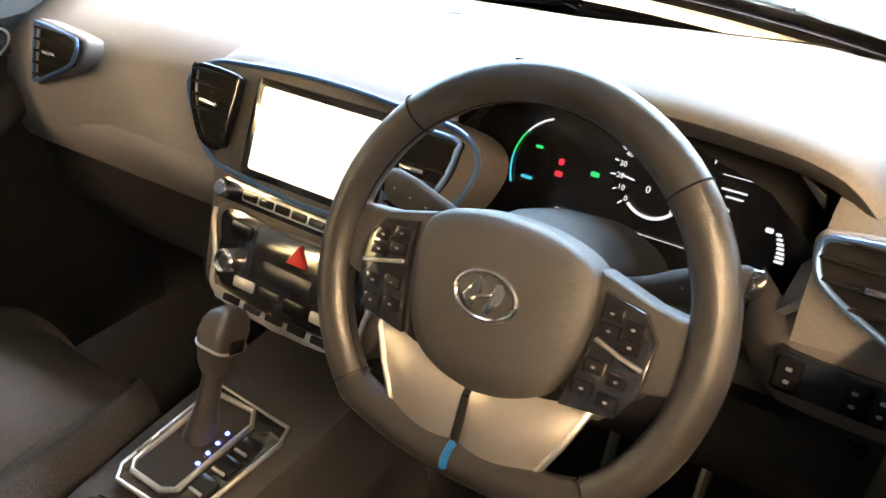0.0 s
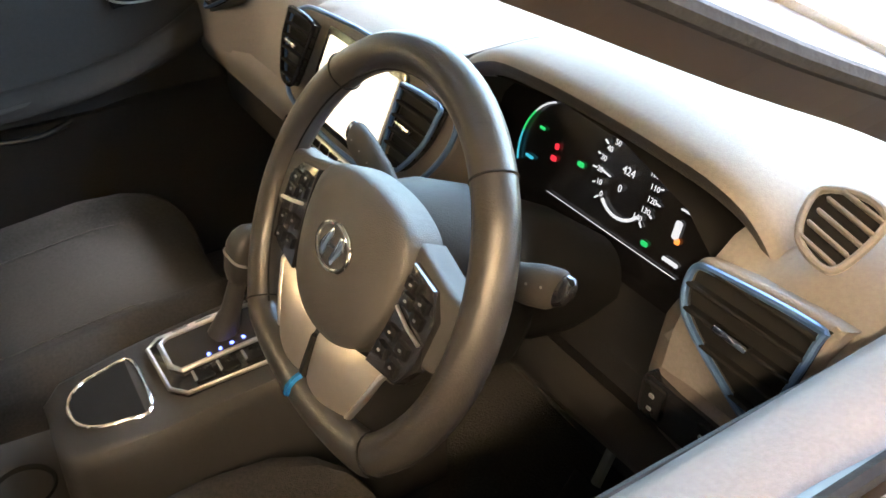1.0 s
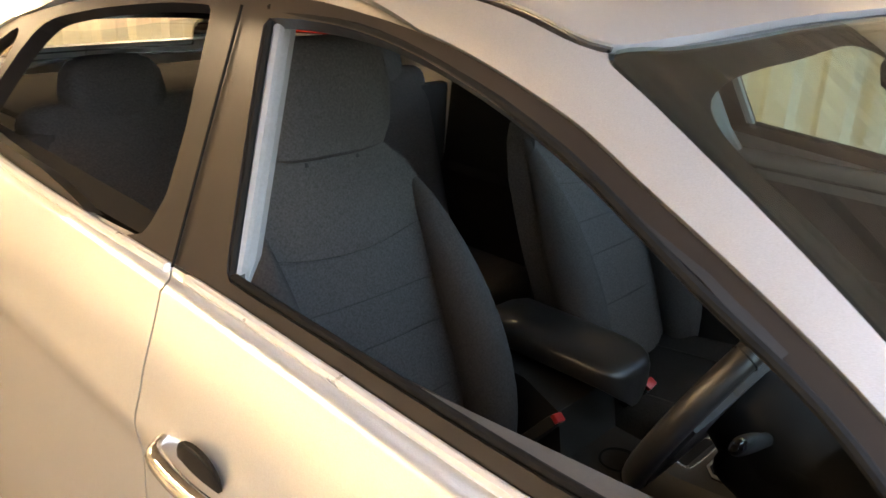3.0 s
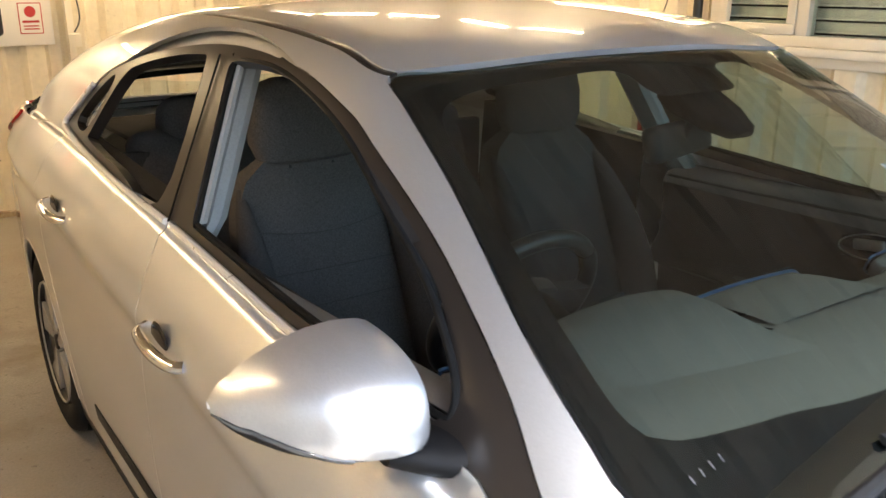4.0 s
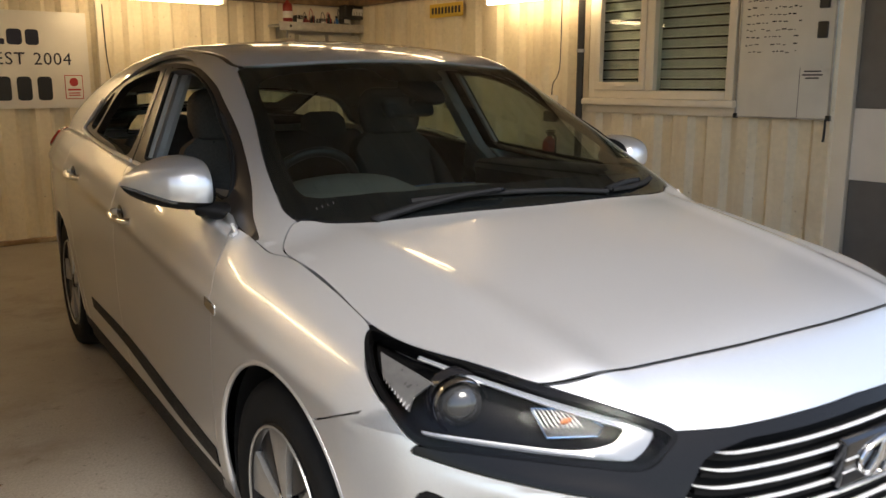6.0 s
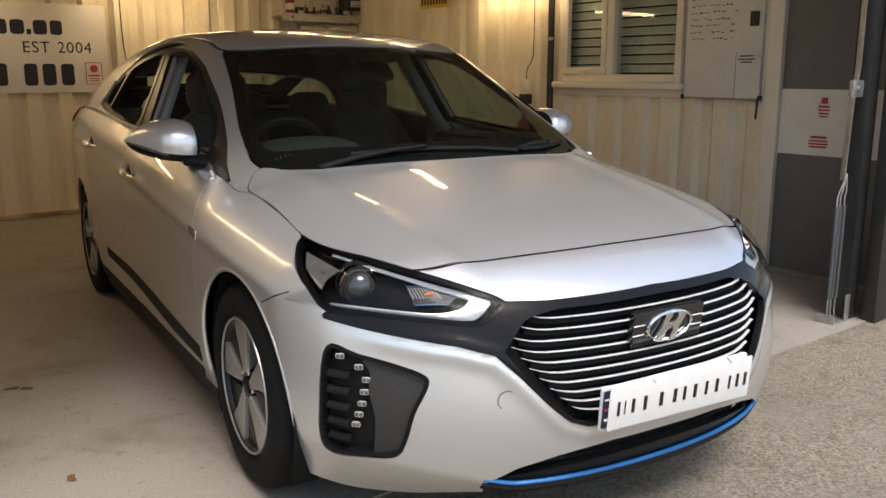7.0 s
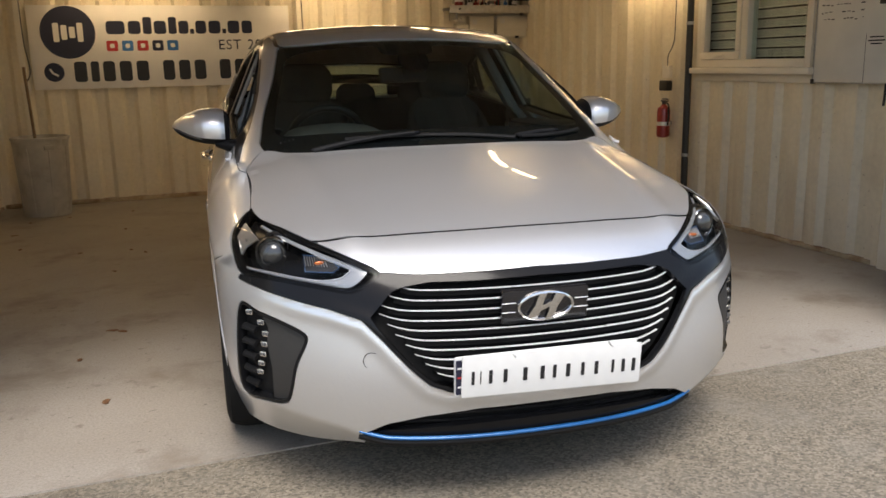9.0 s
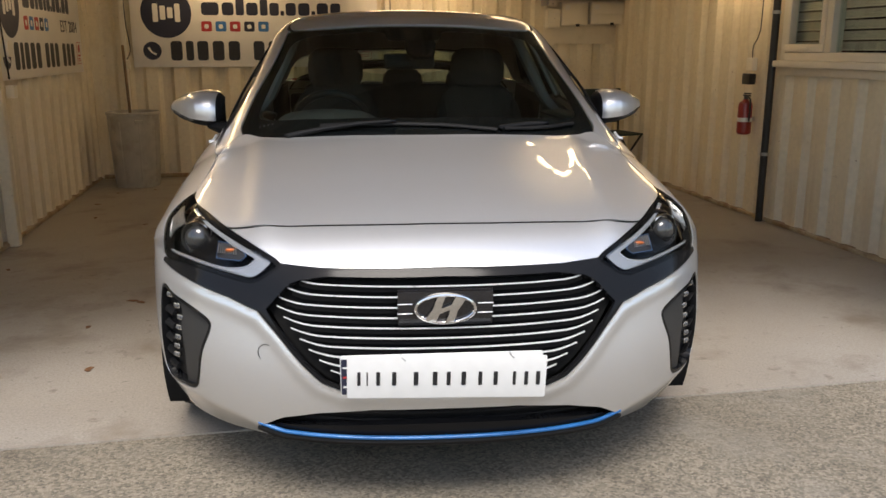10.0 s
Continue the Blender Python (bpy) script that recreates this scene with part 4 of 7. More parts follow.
    panel("pocket_blade", vf(clipped(IN(.012), [fg - .006, inside(NX, NZ, [(.765, .55), (.62, .52), (.64, .42), (.672, .305), (.742, .295), (.742, .40), (.752, .47), (.745, .52)])])), POCKET, fog, "satin dark grey pocket blade", 0.015)
    leds = on_nose([(.785, -.52, .548), (.755, -.565, .527), (.742, -.582, .497), (.745, -.578, .466), (.748, -.573, .436), (.753, -.566, .407), (.758, -.558, .379)], -.010)
    for i, p in enumerate(leds):
        m = Matrix.Translation(p * fl) @ Vector((.6 * s, -.8, 0)).to_track_quat("-Y", "Z").to_matrix().to_4x4()
        led = part("running_light", moved(slab(rounded(.024, .016, .005, 3), .010, .002), m), fog, "", CHROME)
        for dx in (-.0055, .0055):
            part("led_cell", moved(slab(rounded(.008, .010, .003, 3), .003, .001), m @ pose(dx, -.003, 0)), led, "", LED_CLEAR)
    for i in range(5):
        z = .50 - .042 * i
        a, b = on_nose([(.812, -.49, z), (.775, -.545, z)], -.018)
        part("pocket_slat", rod([tuple(a * fl), tuple(b * fl)], .006, 6, flat=(.012, .006)), fog, "", BLACK)


lamp_side(-1)
lamp_side(1)
# black rubber seal in the joint between the bonnet and the nose
seal = on_nose([(x, float(hood_line(x)) - .002, float(np.interp(abs(x), [0, .27, .35, .45, .53, .60], [.775, .772, .770, .767, .762, .754]))) for x in np.linspace(-.60, .60, 49)], -.0035)
part("bonnet_seal", rod([tuple(p) for p in seal], .0021, 6), car, "black bonnet edge seal", UNDER)
# window frames and side glass
FRONT_OPEN = curve([(.74, .974), (.98, .984), (1.25, 1.002), (1.422, 1.014), (1.434, 1.024), (1.524, 1.306), (1.514, 1.322), (1.36, 1.323), (1.2, 1.296), (1.03, 1.243), (.86, 1.165), (.765, 1.124), (.70, 1.090), (.645, 1.052), (.598, 1.012), (.580, .978), (.602, .964)], 4)
REAR_OPEN = curve([(1.625, 1.022), (1.95, 1.043), (2.215, 1.066), (2.235, 1.085), (2.13, 1.238), (2.0, 1.283), (1.8, 1.315), (1.66, 1.325), (1.645, 1.31)], 4)
QUARTER = curve([(2.275, 1.088), (2.385, 1.092), (2.36, 1.138), (2.27, 1.203), (2.185, 1.235)], 4)
o1, o2, o3 = (inside(SY, SZ, q) for q in (FRONT_OPEN, REAR_OPEN, QUARTER))
DEEP = SIDE - outward(SIDE.reshape(-1, 3)).reshape(SIDE.shape) * .004
half_pair("window_frame", [in_dlo, -o1, -o2, -o3], PILLAR_BLACK, "satin black window frame and pillars", 0.03, DEEP)
GLASSY = SIDE - outward(SIDE.reshape(-1, 3)).reshape(SIDE.shape) * .016
for g in half_pair("quarter_window", [o3 + .006], PRIVACY, "", 0, GLASSY):
    g.visible_shadow = False
panel("rear_window", clipped(GLASSY, [o2 + .006]), PRIVACY, car, "", 0).visible_shadow = False      # the driver's side windows are down
passenger = panel("front_window", clipped(GLASSY, [o1 + .006]), PRIVACY, car, "", 0)
passenger.visible_shadow = False
bs = curve([(.40, .897), (.555, .938), (.98, .963), (1.25, .982), (1.49, .998), (1.95, 1.021), (2.40, 1.060), (2.475, 1.082), (2.42, 1.13), (2.33, 1.20)], 8, False)
for s in (-1, 1):
    line = [Vector((s * (float(side(np.array(y), np.array(z - .004))) + .003), y, z)) for y, z in bs]
    part("belt_moulding", rod([p for p in line if .66 < p.y < 1.50 and p.z < 1.06], .0075, 8), car, "bright belt moulding", CHROME_BAR)
    part("belt_moulding", rod([p for p in line if p.y < .452], .0055, 8), car, "bright belt moulding end", CHROME_BAR)
    part("belt_moulding", rod([p for p in line if p.y > 1.51], .0075, 8), car, "bright belt moulding", CHROME_BAR)
    # black pillar seam on the middle post and inner rubber of the open window
    part("pillar_seam", rod([(s * (float(side(np.array(y), np.array(z))) + .000), y, z) for y, z in ((1.535, 1.0), (1.555, 1.15), (1.578, 1.33))], .0022, 6), car, "", UNDER)
    ring = [(s * (float(side(np.array(y), np.array(z))) - .014), y, z) for y, z in FRONT_OPEN]
    part("window_seal", rod(ring, .006, 8, True), car, "black rubber window seal", RUBBER)
    # door handle: chrome grip over a flat dark disc standing for the scoop's shade
    for y0, z0 in ((1.30, .835), (2.18, .897)):
        xo = lambda y, z: float(side(np.array(y), np.array(z)))
        grip = [(s * (xo(y0 + d, z0 + .05 * d) + o), y0 + d, z0 + .05 * d) for d, o in ((-.105, .0), (-.09, .018), (-.05, .028), (0, .032), (.05, .030), (.088, .022), (.105, .002))]
        h = part("door_handle", rod([tuple(q) for q in curve(grip, 4, False)], .01, 10, flat=(.012, .007)), car, "chrome door handle", CHROME)
        part("handle_recess_shade", moved(lathe([(.055, 0), (.05, .002), (.03, .0025), (.001, .003)], 24, "x"), Matrix.Translation((s * (xo(y0 + .02, z0) - .0005), y0 + .025, z0)) @ Matrix.Diagonal((s, .9, .62, 1))), h, "", GREY_TRIM)
    # side repeater badge on the fender
    if s < 0:
        part("fender_badge", moved(slab(rounded(.080, .026, .004, 3), .003, .001), Matrix.Translation((s * (xo(.352, .735) + .002), .352, .735)) @ pose(0, 0, 0, 0, 8, -90)), car, "small chrome fender badge", CHROME)


MIRROR_ST = [0, .06, .15, .3, .45, .6, .75, .87, .95, 1.0]


def mirror_point(t, ang, s, lift=0.0):
    """A point of the mirror housing: t from the root out to the tip, angle from the rear edge over the top to the front."""
    a = float(np.interp(t, MIRROR_ST, [.060, .074, .081, .083, .079, .070, .056, .039, .024, .006]))
    b = float(np.interp(t, MIRROR_ST, [.052, .058, .062, .062, .059, .053, .044, .032, .020, .006]))
    d = float(np.interp(t, MIRROR_ST, [.105, .135, .150, .152, .146, .130, .102, .068, .040, .008]))
    c, q = math.cos(ang), math.sin(ang)
    h = (a if q > 0 else b) + lift
    return (s * (.800 + .222 * t + lift * (t > .9)), .690 + .008 * t - (d + lift) * max(0, -c) ** .75 - d * .12 * max(0, c), .992 + .016 * t + h * abs(q) ** .8 * (1 if q > 0 else -1))


def cap_edge(t):
    return radians(203 - 3 * t - 62 * max(0, t - .55) ** 1.2)


def door_mirror(s):
    """Folding door mirror: silver cap, black lower shell, clear repeater, glass and arm."""
    fine = np.linspace(0, 1, 25) ** .9
    unit = part("door_mirror", loft([[mirror_point(t, a, s) for a in np.linspace(0, math.tau, 37)[:-1]] for t in fine], True, True), car, "silver and black door mirror", BLACK)
    part("mirror_cap", loft([[mirror_point(t, radians(4) + f * (cap_edge(t) - radians(4)), s, .004) for f in np.linspace(0, 1, 29)] for t in .085 + .915 * fine]), unit, "silver mirror cap", SILVER)
    part("mirror_glass", moved(lathe([(.5, 0), (.5, .004), (.001, .005)], 28, "y"), Matrix.Translation((s * .905, .706, 1.0)) @ pose(0, 0, 0, 0, 0, s * 2) @ Matrix.Diagonal((.185, 1, .105, 1))), unit, "", MIRROR)
    part("repeater", loft([[mirror_point(t, cap_edge(t) + radians(w), s, l) for w, l in ((1, .0), (3, .004), (10, .0045), (15 - 8 * max(0, .62 - t) / .12, .001))] for t in np.linspace(.5, 1.0, 15)]), unit, "clear side repeater", LED_CLEAR)
    arm = [(s * .760, .575, .930), (s * .785, .580, .932), (s * .812, .595, .938), (s * .85, .615, .948)]
    part("mirror_arm", loft([[(c[0] + .01 * math.cos(q) * r / .03, c[1] + r * 1.5 * math.cos(q), c[2] + r * .75 * math.sin(q)) for q in np.linspace(0, math.tau, 19)[:-1]] for c, r in zip(arm, (.040, .036, .034, .030))], True, True), unit, "", BLACK)
    if s > 0:
        unit.location = (-.020, .085, -.004)      # the passenger mirror is turned in a little


door_mirror(-1)
door_mirror(1)


def wheel(s, y):
    """Tyre, rim, five machined blades with black insets, hub cap and bolts; outer face at |x| = .872."""
    hub = Matrix.Translation((s * .872, y, .317)) @ Matrix.Diagonal((s, 1, 1, 1))
    w = part("wheel", moved(lathe([(.205, -.17), (.208, -.02), (.212, -.006), (.205, 0), (.198, -.006), (.192, -.03), (.185, -.06), (.06, -.065), (.001, -.065)], 48, "x"), hub), car, "dark five-spoke alloy wheel", ALLOY_DARK)
    prof = [(.205, -.19), (.22, -.198), (.26, -.202), (.295, -.196), (.309, -.180), (.317, -.15), (.317, -.05), (.309, -.018), (.297, -.002), (.27, .006), (.235, .004), (.215, -.004), (.205, -.012)]
    part("tyre", moved(lathe(prof, 64, "x", False), hub), w, "black rubber tyre", RUBBER)
    part("rim_lip", moved(rod([(0, .2045 * math.cos(a), .2045 * math.sin(a)) for a in np.linspace(0, math.tau, 61)[:-1]], .0035, 6, True), hub @ pose(.0005, 0, 0)), w, "", SPOKE_ALLOY)
    for k in range(5):
        rot = hub @ pose(0, 0, 0, 72 * k + 90)
        lay = Matrix(((0, -1, 0, -.006), (1, 0, 0, 0), (0, 0, 1, 0), (0, 0, 0, 1)))
        blade = [(.040, -.012), (.10, -.042), (.15, -.066), (.186, -.082), (.198, -.045), (.2030, -.004), (.200, .030), (.13, .016), (.040, .012)]
        part("spoke", moved(slab(blade, .024, .003), rot @ lay), w, "machined silver spoke", SPOKE_ALLOY)
        inset = [(.052, .018), (.12, .026), (.196, .046), (.182, .085), (.158, .123), (.140, .140), (.085, .072)]
        part("spoke_inset", moved(slab(inset, .022, .004), rot @ lay @ pose(0, .010, 0)), w, "", ALLOY_DARK)
        part("wheel_bolt", moved(lathe([(.0085, -.02), (.0085, .0), (.006, .003), (.001, .003)], 10, "x"), hub @ pose(-.012, .048 * math.cos(radians(72 * k + 40)), .048 * math.sin(radians(72 * k + 40)))), w, "", CHROME)
    part("hub_cap", moved(lathe([(.027, -.02), (.027, -.008), (.022, -.004), (.001, -.003)], 24, "x"), hub), w, "dark hub cap", ALLOY_DARK)
    part("brake_disc", moved(lathe([(.13, -.09), (.13, -.078), (.05, -.078), (.04, -.05), (.001, -.05)], 32, "x"), hub), w, "", GALV)


for y in (0.0, 2.70):
    for s in (-1, 1):
        wheel(s, y)
        liner = bmesh.new()
        rings = []
        for x in (.50, .86):
            rings.append([liner.verts.new((s * x, y + (-.012 if y == 0 else 0) + .366 * math.cos(a), .318 + .366 * math.sin(a))) for a in np.linspace(-.55, math.pi + .55, 30)])
        for k in range(29):
            liner.faces.new((rings[0][k], rings[0][k + 1], rings[1][k + 1], rings[1][k]))
        liner.faces.new(rings[0])
        part("wheel_arch_liner", liner, car, "", UNDER)
        lip = [(s * (float(side(np.array(y + ARCH * math.cos(a)), np.array(.318 + ARCH * math.sin(a)))) - .006), y + (-.012 if y == 0 else 0) + ARCH * math.cos(a), .318 + ARCH * math.sin(a)) for a in np.linspace(-.15, math.pi + .15, 40)]
        part("arch_lip", rod(lip, .008, 8), car, "", SILVER)
part("underbody", join([block(-.80, .80, .42, 2.30, .17, .205, .01), block(-.48, .48, -.60, .42, .19, .22, .01), block(-.48, .48, 2.3, 3.3, .19, .22, .01)]), car, "", UNDER)
part("bulkhead", join([block(-.74, .74, .02, .06, .2, .80, .01), block(-.44, .44, -.68, .0, .2, .60, .02)]), car, "", UNDER)


# wipers and scuttle
def on_top(x, y, lift):
    return Vector((x, y, float(top(np.array(x), np.array(y))) + lift))


panel("scuttle", both(clipped(SIDE - np.array([0, 0, .010]), [inside(SX, SY, curve([(-.3, .16), (0, .135), (.3, .16), (.55, .225), (.68, .30), (.64, .345), (.5, .27), (.3, .215), (0, .19), (-.3, .215)], 5, False))])), BLACK, car, "black plastic scuttle panel", 0.01)
for arm, blade in ((((-.50, .225), (-.36, .222), (-.24, .215), (-.118, .205)), ((-.38, .250), (-.24, .230), (-.06, .210), (.10, .202), (.28, .196))),
                   (((.30, .215), (.40, .25), (.47, .265)), ((.31, .208), (.42, .236), (.52, .280), (.60, .328)))):
    w = part("wiper_arm", rod([on_top(x, y, .006 + .006 * i) for i, (x, y) in enumerate(arm)], [.011, .010, .008, .006][:len(arm)], 8), car, "black wiper arm", BLACK)
    ax, ay = arm[-1]
    part("wiper_link", rod([on_top(ax, ay, .006 + .006 * (len(arm) - 1)), on_top(ax + .014, ay + .004, .022), on_top(ax + .022, ay + .012, .012)], .005, 8), w, "", GREY_TRIM)
    part("wiper_blade", rod([on_top(x, y, .009) for x, y in blade], .006, 8, flat=(.008, .005)), w, "black wiper blade", BLACK)
    part("washer_cap", lathe([(.012, 0), (.012, .008), (.001, .012)], 14), w, "", BLACK).matrix_world = Matrix.Translation(on_top(arm[0][0], arm[0][1], .004))
# interior mirror and camera pod behind the glass
pod = part("camera_pod", moved(loft([[(w * math.cos(a), y, -.004 + h * math.sin(a) - (h if math.sin(a) < 0 else 0) * .6) for a in np.linspace(0, math.tau, 21)[:-1]] for y, w, h in ((-.105, .02, .004), (-.09, .042, .012), (-.04, .062, .020), (.03, .070, .024), (.07, .060, .022), (.09, .03, .01))], True, True), pose(.03, .86, 1.262, 24)), car, "black camera pod behind the windscreen", UNDER)
part("inside_mirror", moved(join([block(-.115, .115, -.02, .018, -.034, .034, .018, 3), rod([(0, -.01, .0), (.0, -.05, .05)], .010, 8)]), pose(-.02, .88, 1.195, -12, 0, 14)), pod, "", CABIN_BLACK)
# markings etched low on the screen
for k in range(4):
    q = on_top(-.615 + .016 * k, .335, .001)
    part("glass_mark", moved(slab(rounded(.0022, .011, .001, 2), .0006), Matrix.Translation(q) @ pose(0, 0, 0, -58, 10 * (k % 2), 0)), windscreen, "", AMBER_GREY)


# ---- cabin ----
def side_in(y, z, d):
    return float(side(np.array(y), np.array(z))) - d


# shell: headliner, pillars, floor, door cards
IN_TOP = SIDE - outward(SIDE.reshape(-1, 3)).reshape(SIDE.shape) * .032
panel("headliner", both(clipped(IN_TOP, [-in_ws - .02, SY - .95, 2.84 - SY, SZ - 1.0, -in_dlo - .0, SX * 0 + 1])), HEADLINER, car, "light grey headliner", 0)
part("cabin_floor", join([block(-.74, .74, .42, 3.3, .205, .235, .01), block(-.70, .70, .40, .46, .2, .80, .01), block(-.70, .70, 2.42, 2.46, .2, .98, .02)]), car, "black carpet", CARPET)
for s in (-1, 1):
    part("pillar_trim", loft([[(s * side_in(1.45, z, d), 1.450 + .32 * (z - 1.015) + w, z) for w, d in ((.034, .054), (.026, .062), (.026, .084), (.040, .104), (.10, .110), (.15, .07))] for z in np.linspace(.80, 1.345, 9)]), car, "light grey middle pillar trim", PILLAR_TRIM)
    # strip along the jamb; its light grey stands for the reflection on the paint
    part("jamb_reflection", loft([[(s * side_in(1.40, z, d), 1.430 + .32 * (z - 1.015) + w, z) for w, d in ((.010, .014), (-.003, .016), (-.006, .022), (-.004, .032), (.012, .036))] for z in np.linspace(1.015, 1.318, 9)]), car, "", PILLAR_TRIM)
    pts = [(.775, 1.128), (.86, 1.170), (1.03, 1.240), (1.20, 1.293), (1.40, 1.325)]
    part("pillar_trim", loft([[(s * side_in(y, z, .016), y, z + .002), (s * side_in(y, z, .040), y - .002, z + .005), (s * side_in(y, z, .066), y - .006, z + .014), (s * side_in(y, z, .084), y - .01, z + .028)] for y, z in pts]), car, "dark windscreen pillar trim", CABIN_BLACK)
    # door card: sill, upper, armrest shelf and pocket
    n = "front_door_card"
    ysd = np.linspace(.56, 1.50, 12)
    sill = part("door_sill_trim", loft([[(s * side_in(y, .97, .020), y, .960 - .03 * (y - .9)), (s * (side_in(y, .97, .045)), y, .966 - .04 * (y - .9)), (s * .715, y, .962 - .05 * (y - .9)), (s * .700, y, .950 - .05 * (y - .9)), (s * .694, y, .93 - .05 * (y - .9)), (s * .697, y, .90)] for y in ysd]), car, "grey door top trim", DASH)
    card = part("door_card", loft([[(s * .697, y, .90), (s * .700, y, .80), (s * .690, y, .735), (s * (.665 if y > .95 else .685), y, .70), (s * (.660 if y > .95 else .685), y, .66), (s * .705, y, .635), (s * .712, y, .50), (s * .69, y, .40), (s * .70, y, .26)] for y in ysd]), car, "black door card", DOOR_BLACK)
    part("pull_handle", rod([tuple(q) for q in curve([(s * .668, 1.235, .675), (s * .652, 1.20, .690), (s * .650, 1.13, .697), (s * .655, 1.05, .703), (s * .668, 1.02, .70)], 5, False)], .006, 8, flat=(.007, .004)), card, "dark satin door pull", POCKET)
    part("pull_cup", rod([tuple(q) for q in curve([(s * .670, 1.23, .665), (s * .660, 1.17, .640), (s * .66, 1.09, .632), (s * .668, 1.03, .645)], 5, False)], .006, 8), card, "", GREY_TRIM)
    part("armrest_sweep", rod([tuple(q) for q in curve([(s * .682, 1.42, .690), (s * .668, 1.25, .694), (s * .664, 1.02, .706), (s * .672, .84, .745), (s * .684, .70, .815), (s * .692, .60, .880)], 6, False)], .02, 12, flat=(.030, .014)), card, "black armrest ridge", DOOR_BLACK)
    part("card_crease", rod([tuple(q) for q in curve([(s * .694, 1.48, .925), (s * .692, 1.1, .93), (s * .692, .80, .936), (s * .695, .58, .935)], 5, False)], .004, 8), card, "", CABIN_BLACK)
    opener = part("door_opener", moved(block(-.006, .006, -.085, .085, -.030, .030, .010, 3), pose(s * .692, .83, .865, -8)), card, "black opener surround", GLOSS_BLACK)
    part("opener_lever", moved(block(-.009, .009, -.045, .035, -.014, .014, .008, 3), pose(s * .686, .845, .868, -8)), opener, "satin silver lever", SATIN_CHROME)
    part("opener_trim", moved(rod([(0, .088 * math.cos(a), .032 * math.sin(a)) for a in np.linspace(0, math.tau, 33)[:-1]], .0022, 6, True), pose(s * .684, .83, .865, -8)), opener, "", SATIN_CHROME)
    part("door_reflector", block(s * .700 - .004, s * .700 + .004, 1.24, 1.36, .545, .556, .003), card, "red door edge reflector", DULL_RED)
    part("rear_door_card", loft([[(s * side_in(y, 1.02, .03), y, .995 + .05 * (y - 1.6)), (s * .715, y, 1.0 + .05 * (y - 1.6)), (s * .705, y, .90), (s * .69, y, .72), (s * .66, y, .70), (s * .70, y, .63), (s * .70, y, .26)] for y in np.linspace(1.60, 2.42, 8)]), car, "black rear door card", DOOR_BLACK)

# dashboard
def rise(x):
    return float(np.interp(x, [-.72, -.58, -.1, .3, .72], [.030, .030, .0, -.012, -.02]))


DX = np.linspace(-.725, .725, 59)
TOPP = [(.285, .925), (.36, .944), (.46, .950), (.55, .946), (.62, .932), (.665, .915), (.695, .885), (.712, .850), (.728, .815), (.742, .790)]


ENDP = [(.285, .905), (.36, .930), (.46, .942), (.55, .942), (.605, .943), (.655, .934), (.70, .918), (.734, .890), (.752, .845), (.764, .775)]


def dash_rows(xs, rows):
    """Rows of the dash skin; towards both ends the face comes back to meet the vents."""
    out = []
    heights = np.linspace(.84, 1.0, 81)
    for x in xs:
        k = float(np.interp(abs(x), [.44, .56], [0, 1]))
        out.append([(x, y + (ENDP[i][0] - y) * k - (.03 * (abs(x) / .72) ** 4 if i < 4 else 0), z + (ENDP[i][1] - z) * k + rise(x)) for i, (y, z) in enumerate(rows)])
        dip = .020 * math.exp(-((x + .592) / .022) ** 2)
        out[-1] = [(px, py, pz - dip * float(np.interp(py, [.44, .52, .68, .72], [0, 1, 1, 0]))) for px, py, pz in out[-1]]
        for i, (px, py, pz) in enumerate(out[-1][:4]):
            over = body(np.full(81, px), np.full(81, py), heights)
            out[-1][i] = (px, py, min(pz, float(heights[np.argmax(over > 0)]) - .022 if (over > 0).any() else pz))
    return out


dash = part("dashboard", join([loft(dash_rows(np.linspace(-.145, .725, 35), TOPP)), loft(dash_rows(np.linspace(-.725, -.556, 25), TOPP)), loft(dash_rows(np.linspace(-.556, -.145, 17), TOPP[:4]))]), car, "grey soft-touch dashboard", DASH)
part("cluster_base", loft([[(x, y, z) for y, z in ((.655, .790), (.70, .786), (.728, .776), (.738, .755), (.73, .73))] for x in np.linspace(-.57, -.135, 14)]), dash, "black panel under the instruments", BLACK)
part("cluster_trim", rod([tuple(q) for q in curve([(-.142, .728, .812), (-.17, .736, .797), (-.24, .741, .790), (-.33, .741, .787), (-.41, .738, .784)], 5, False)], .0028, 6), dash, "satin bronze line under the instruments", SPOKE_SILVER)
part("dash_band", loft([[(x, y, z + rise(x)) for y, z in ((.742, .794), (.754, .786), (.760, .770), (.760, .748), (.752, .728), (.73, .718))] for x in DX if x > .10]), dash, "brown-grey trim band", DASH)
part("lower_dash", loft([[(x, y, z + rise(x)) for y, z in ((.722, .740), (.726, .70), (.715, .62), (.65, .52), (.55, .44), (.45, .40))] for x in DX if abs(x + .02) > .10]), dash, "black lower dash", CABIN_BLACK)
part("defroster_grille", join([block(-.45 + .3 * k, -.19 + .3 * k, .315, .335, .917 + rise(-.3 + .3 * k), .926 + rise(-.3 + .3 * k), .003) for k in range(4)]), dash, "", CABIN_BLACK)
part("sensor_dome", moved(lathe([(.03, 0), (.03, .004), (.012, .010), (.001, .011)], 20), pose(.03, .44, .935)), dash, "", GREY_TRIM)

for s in (-1, 1):
    part("kick_panel", block(s * .715 - .008, s * .715 + .008, .28, .60, .22, .90, .004), car, "", CARPET)
brow = lambda x: float(np.interp(abs(x), [0, .14, .20, .235], [.0, -.006, -.016, -.045]))
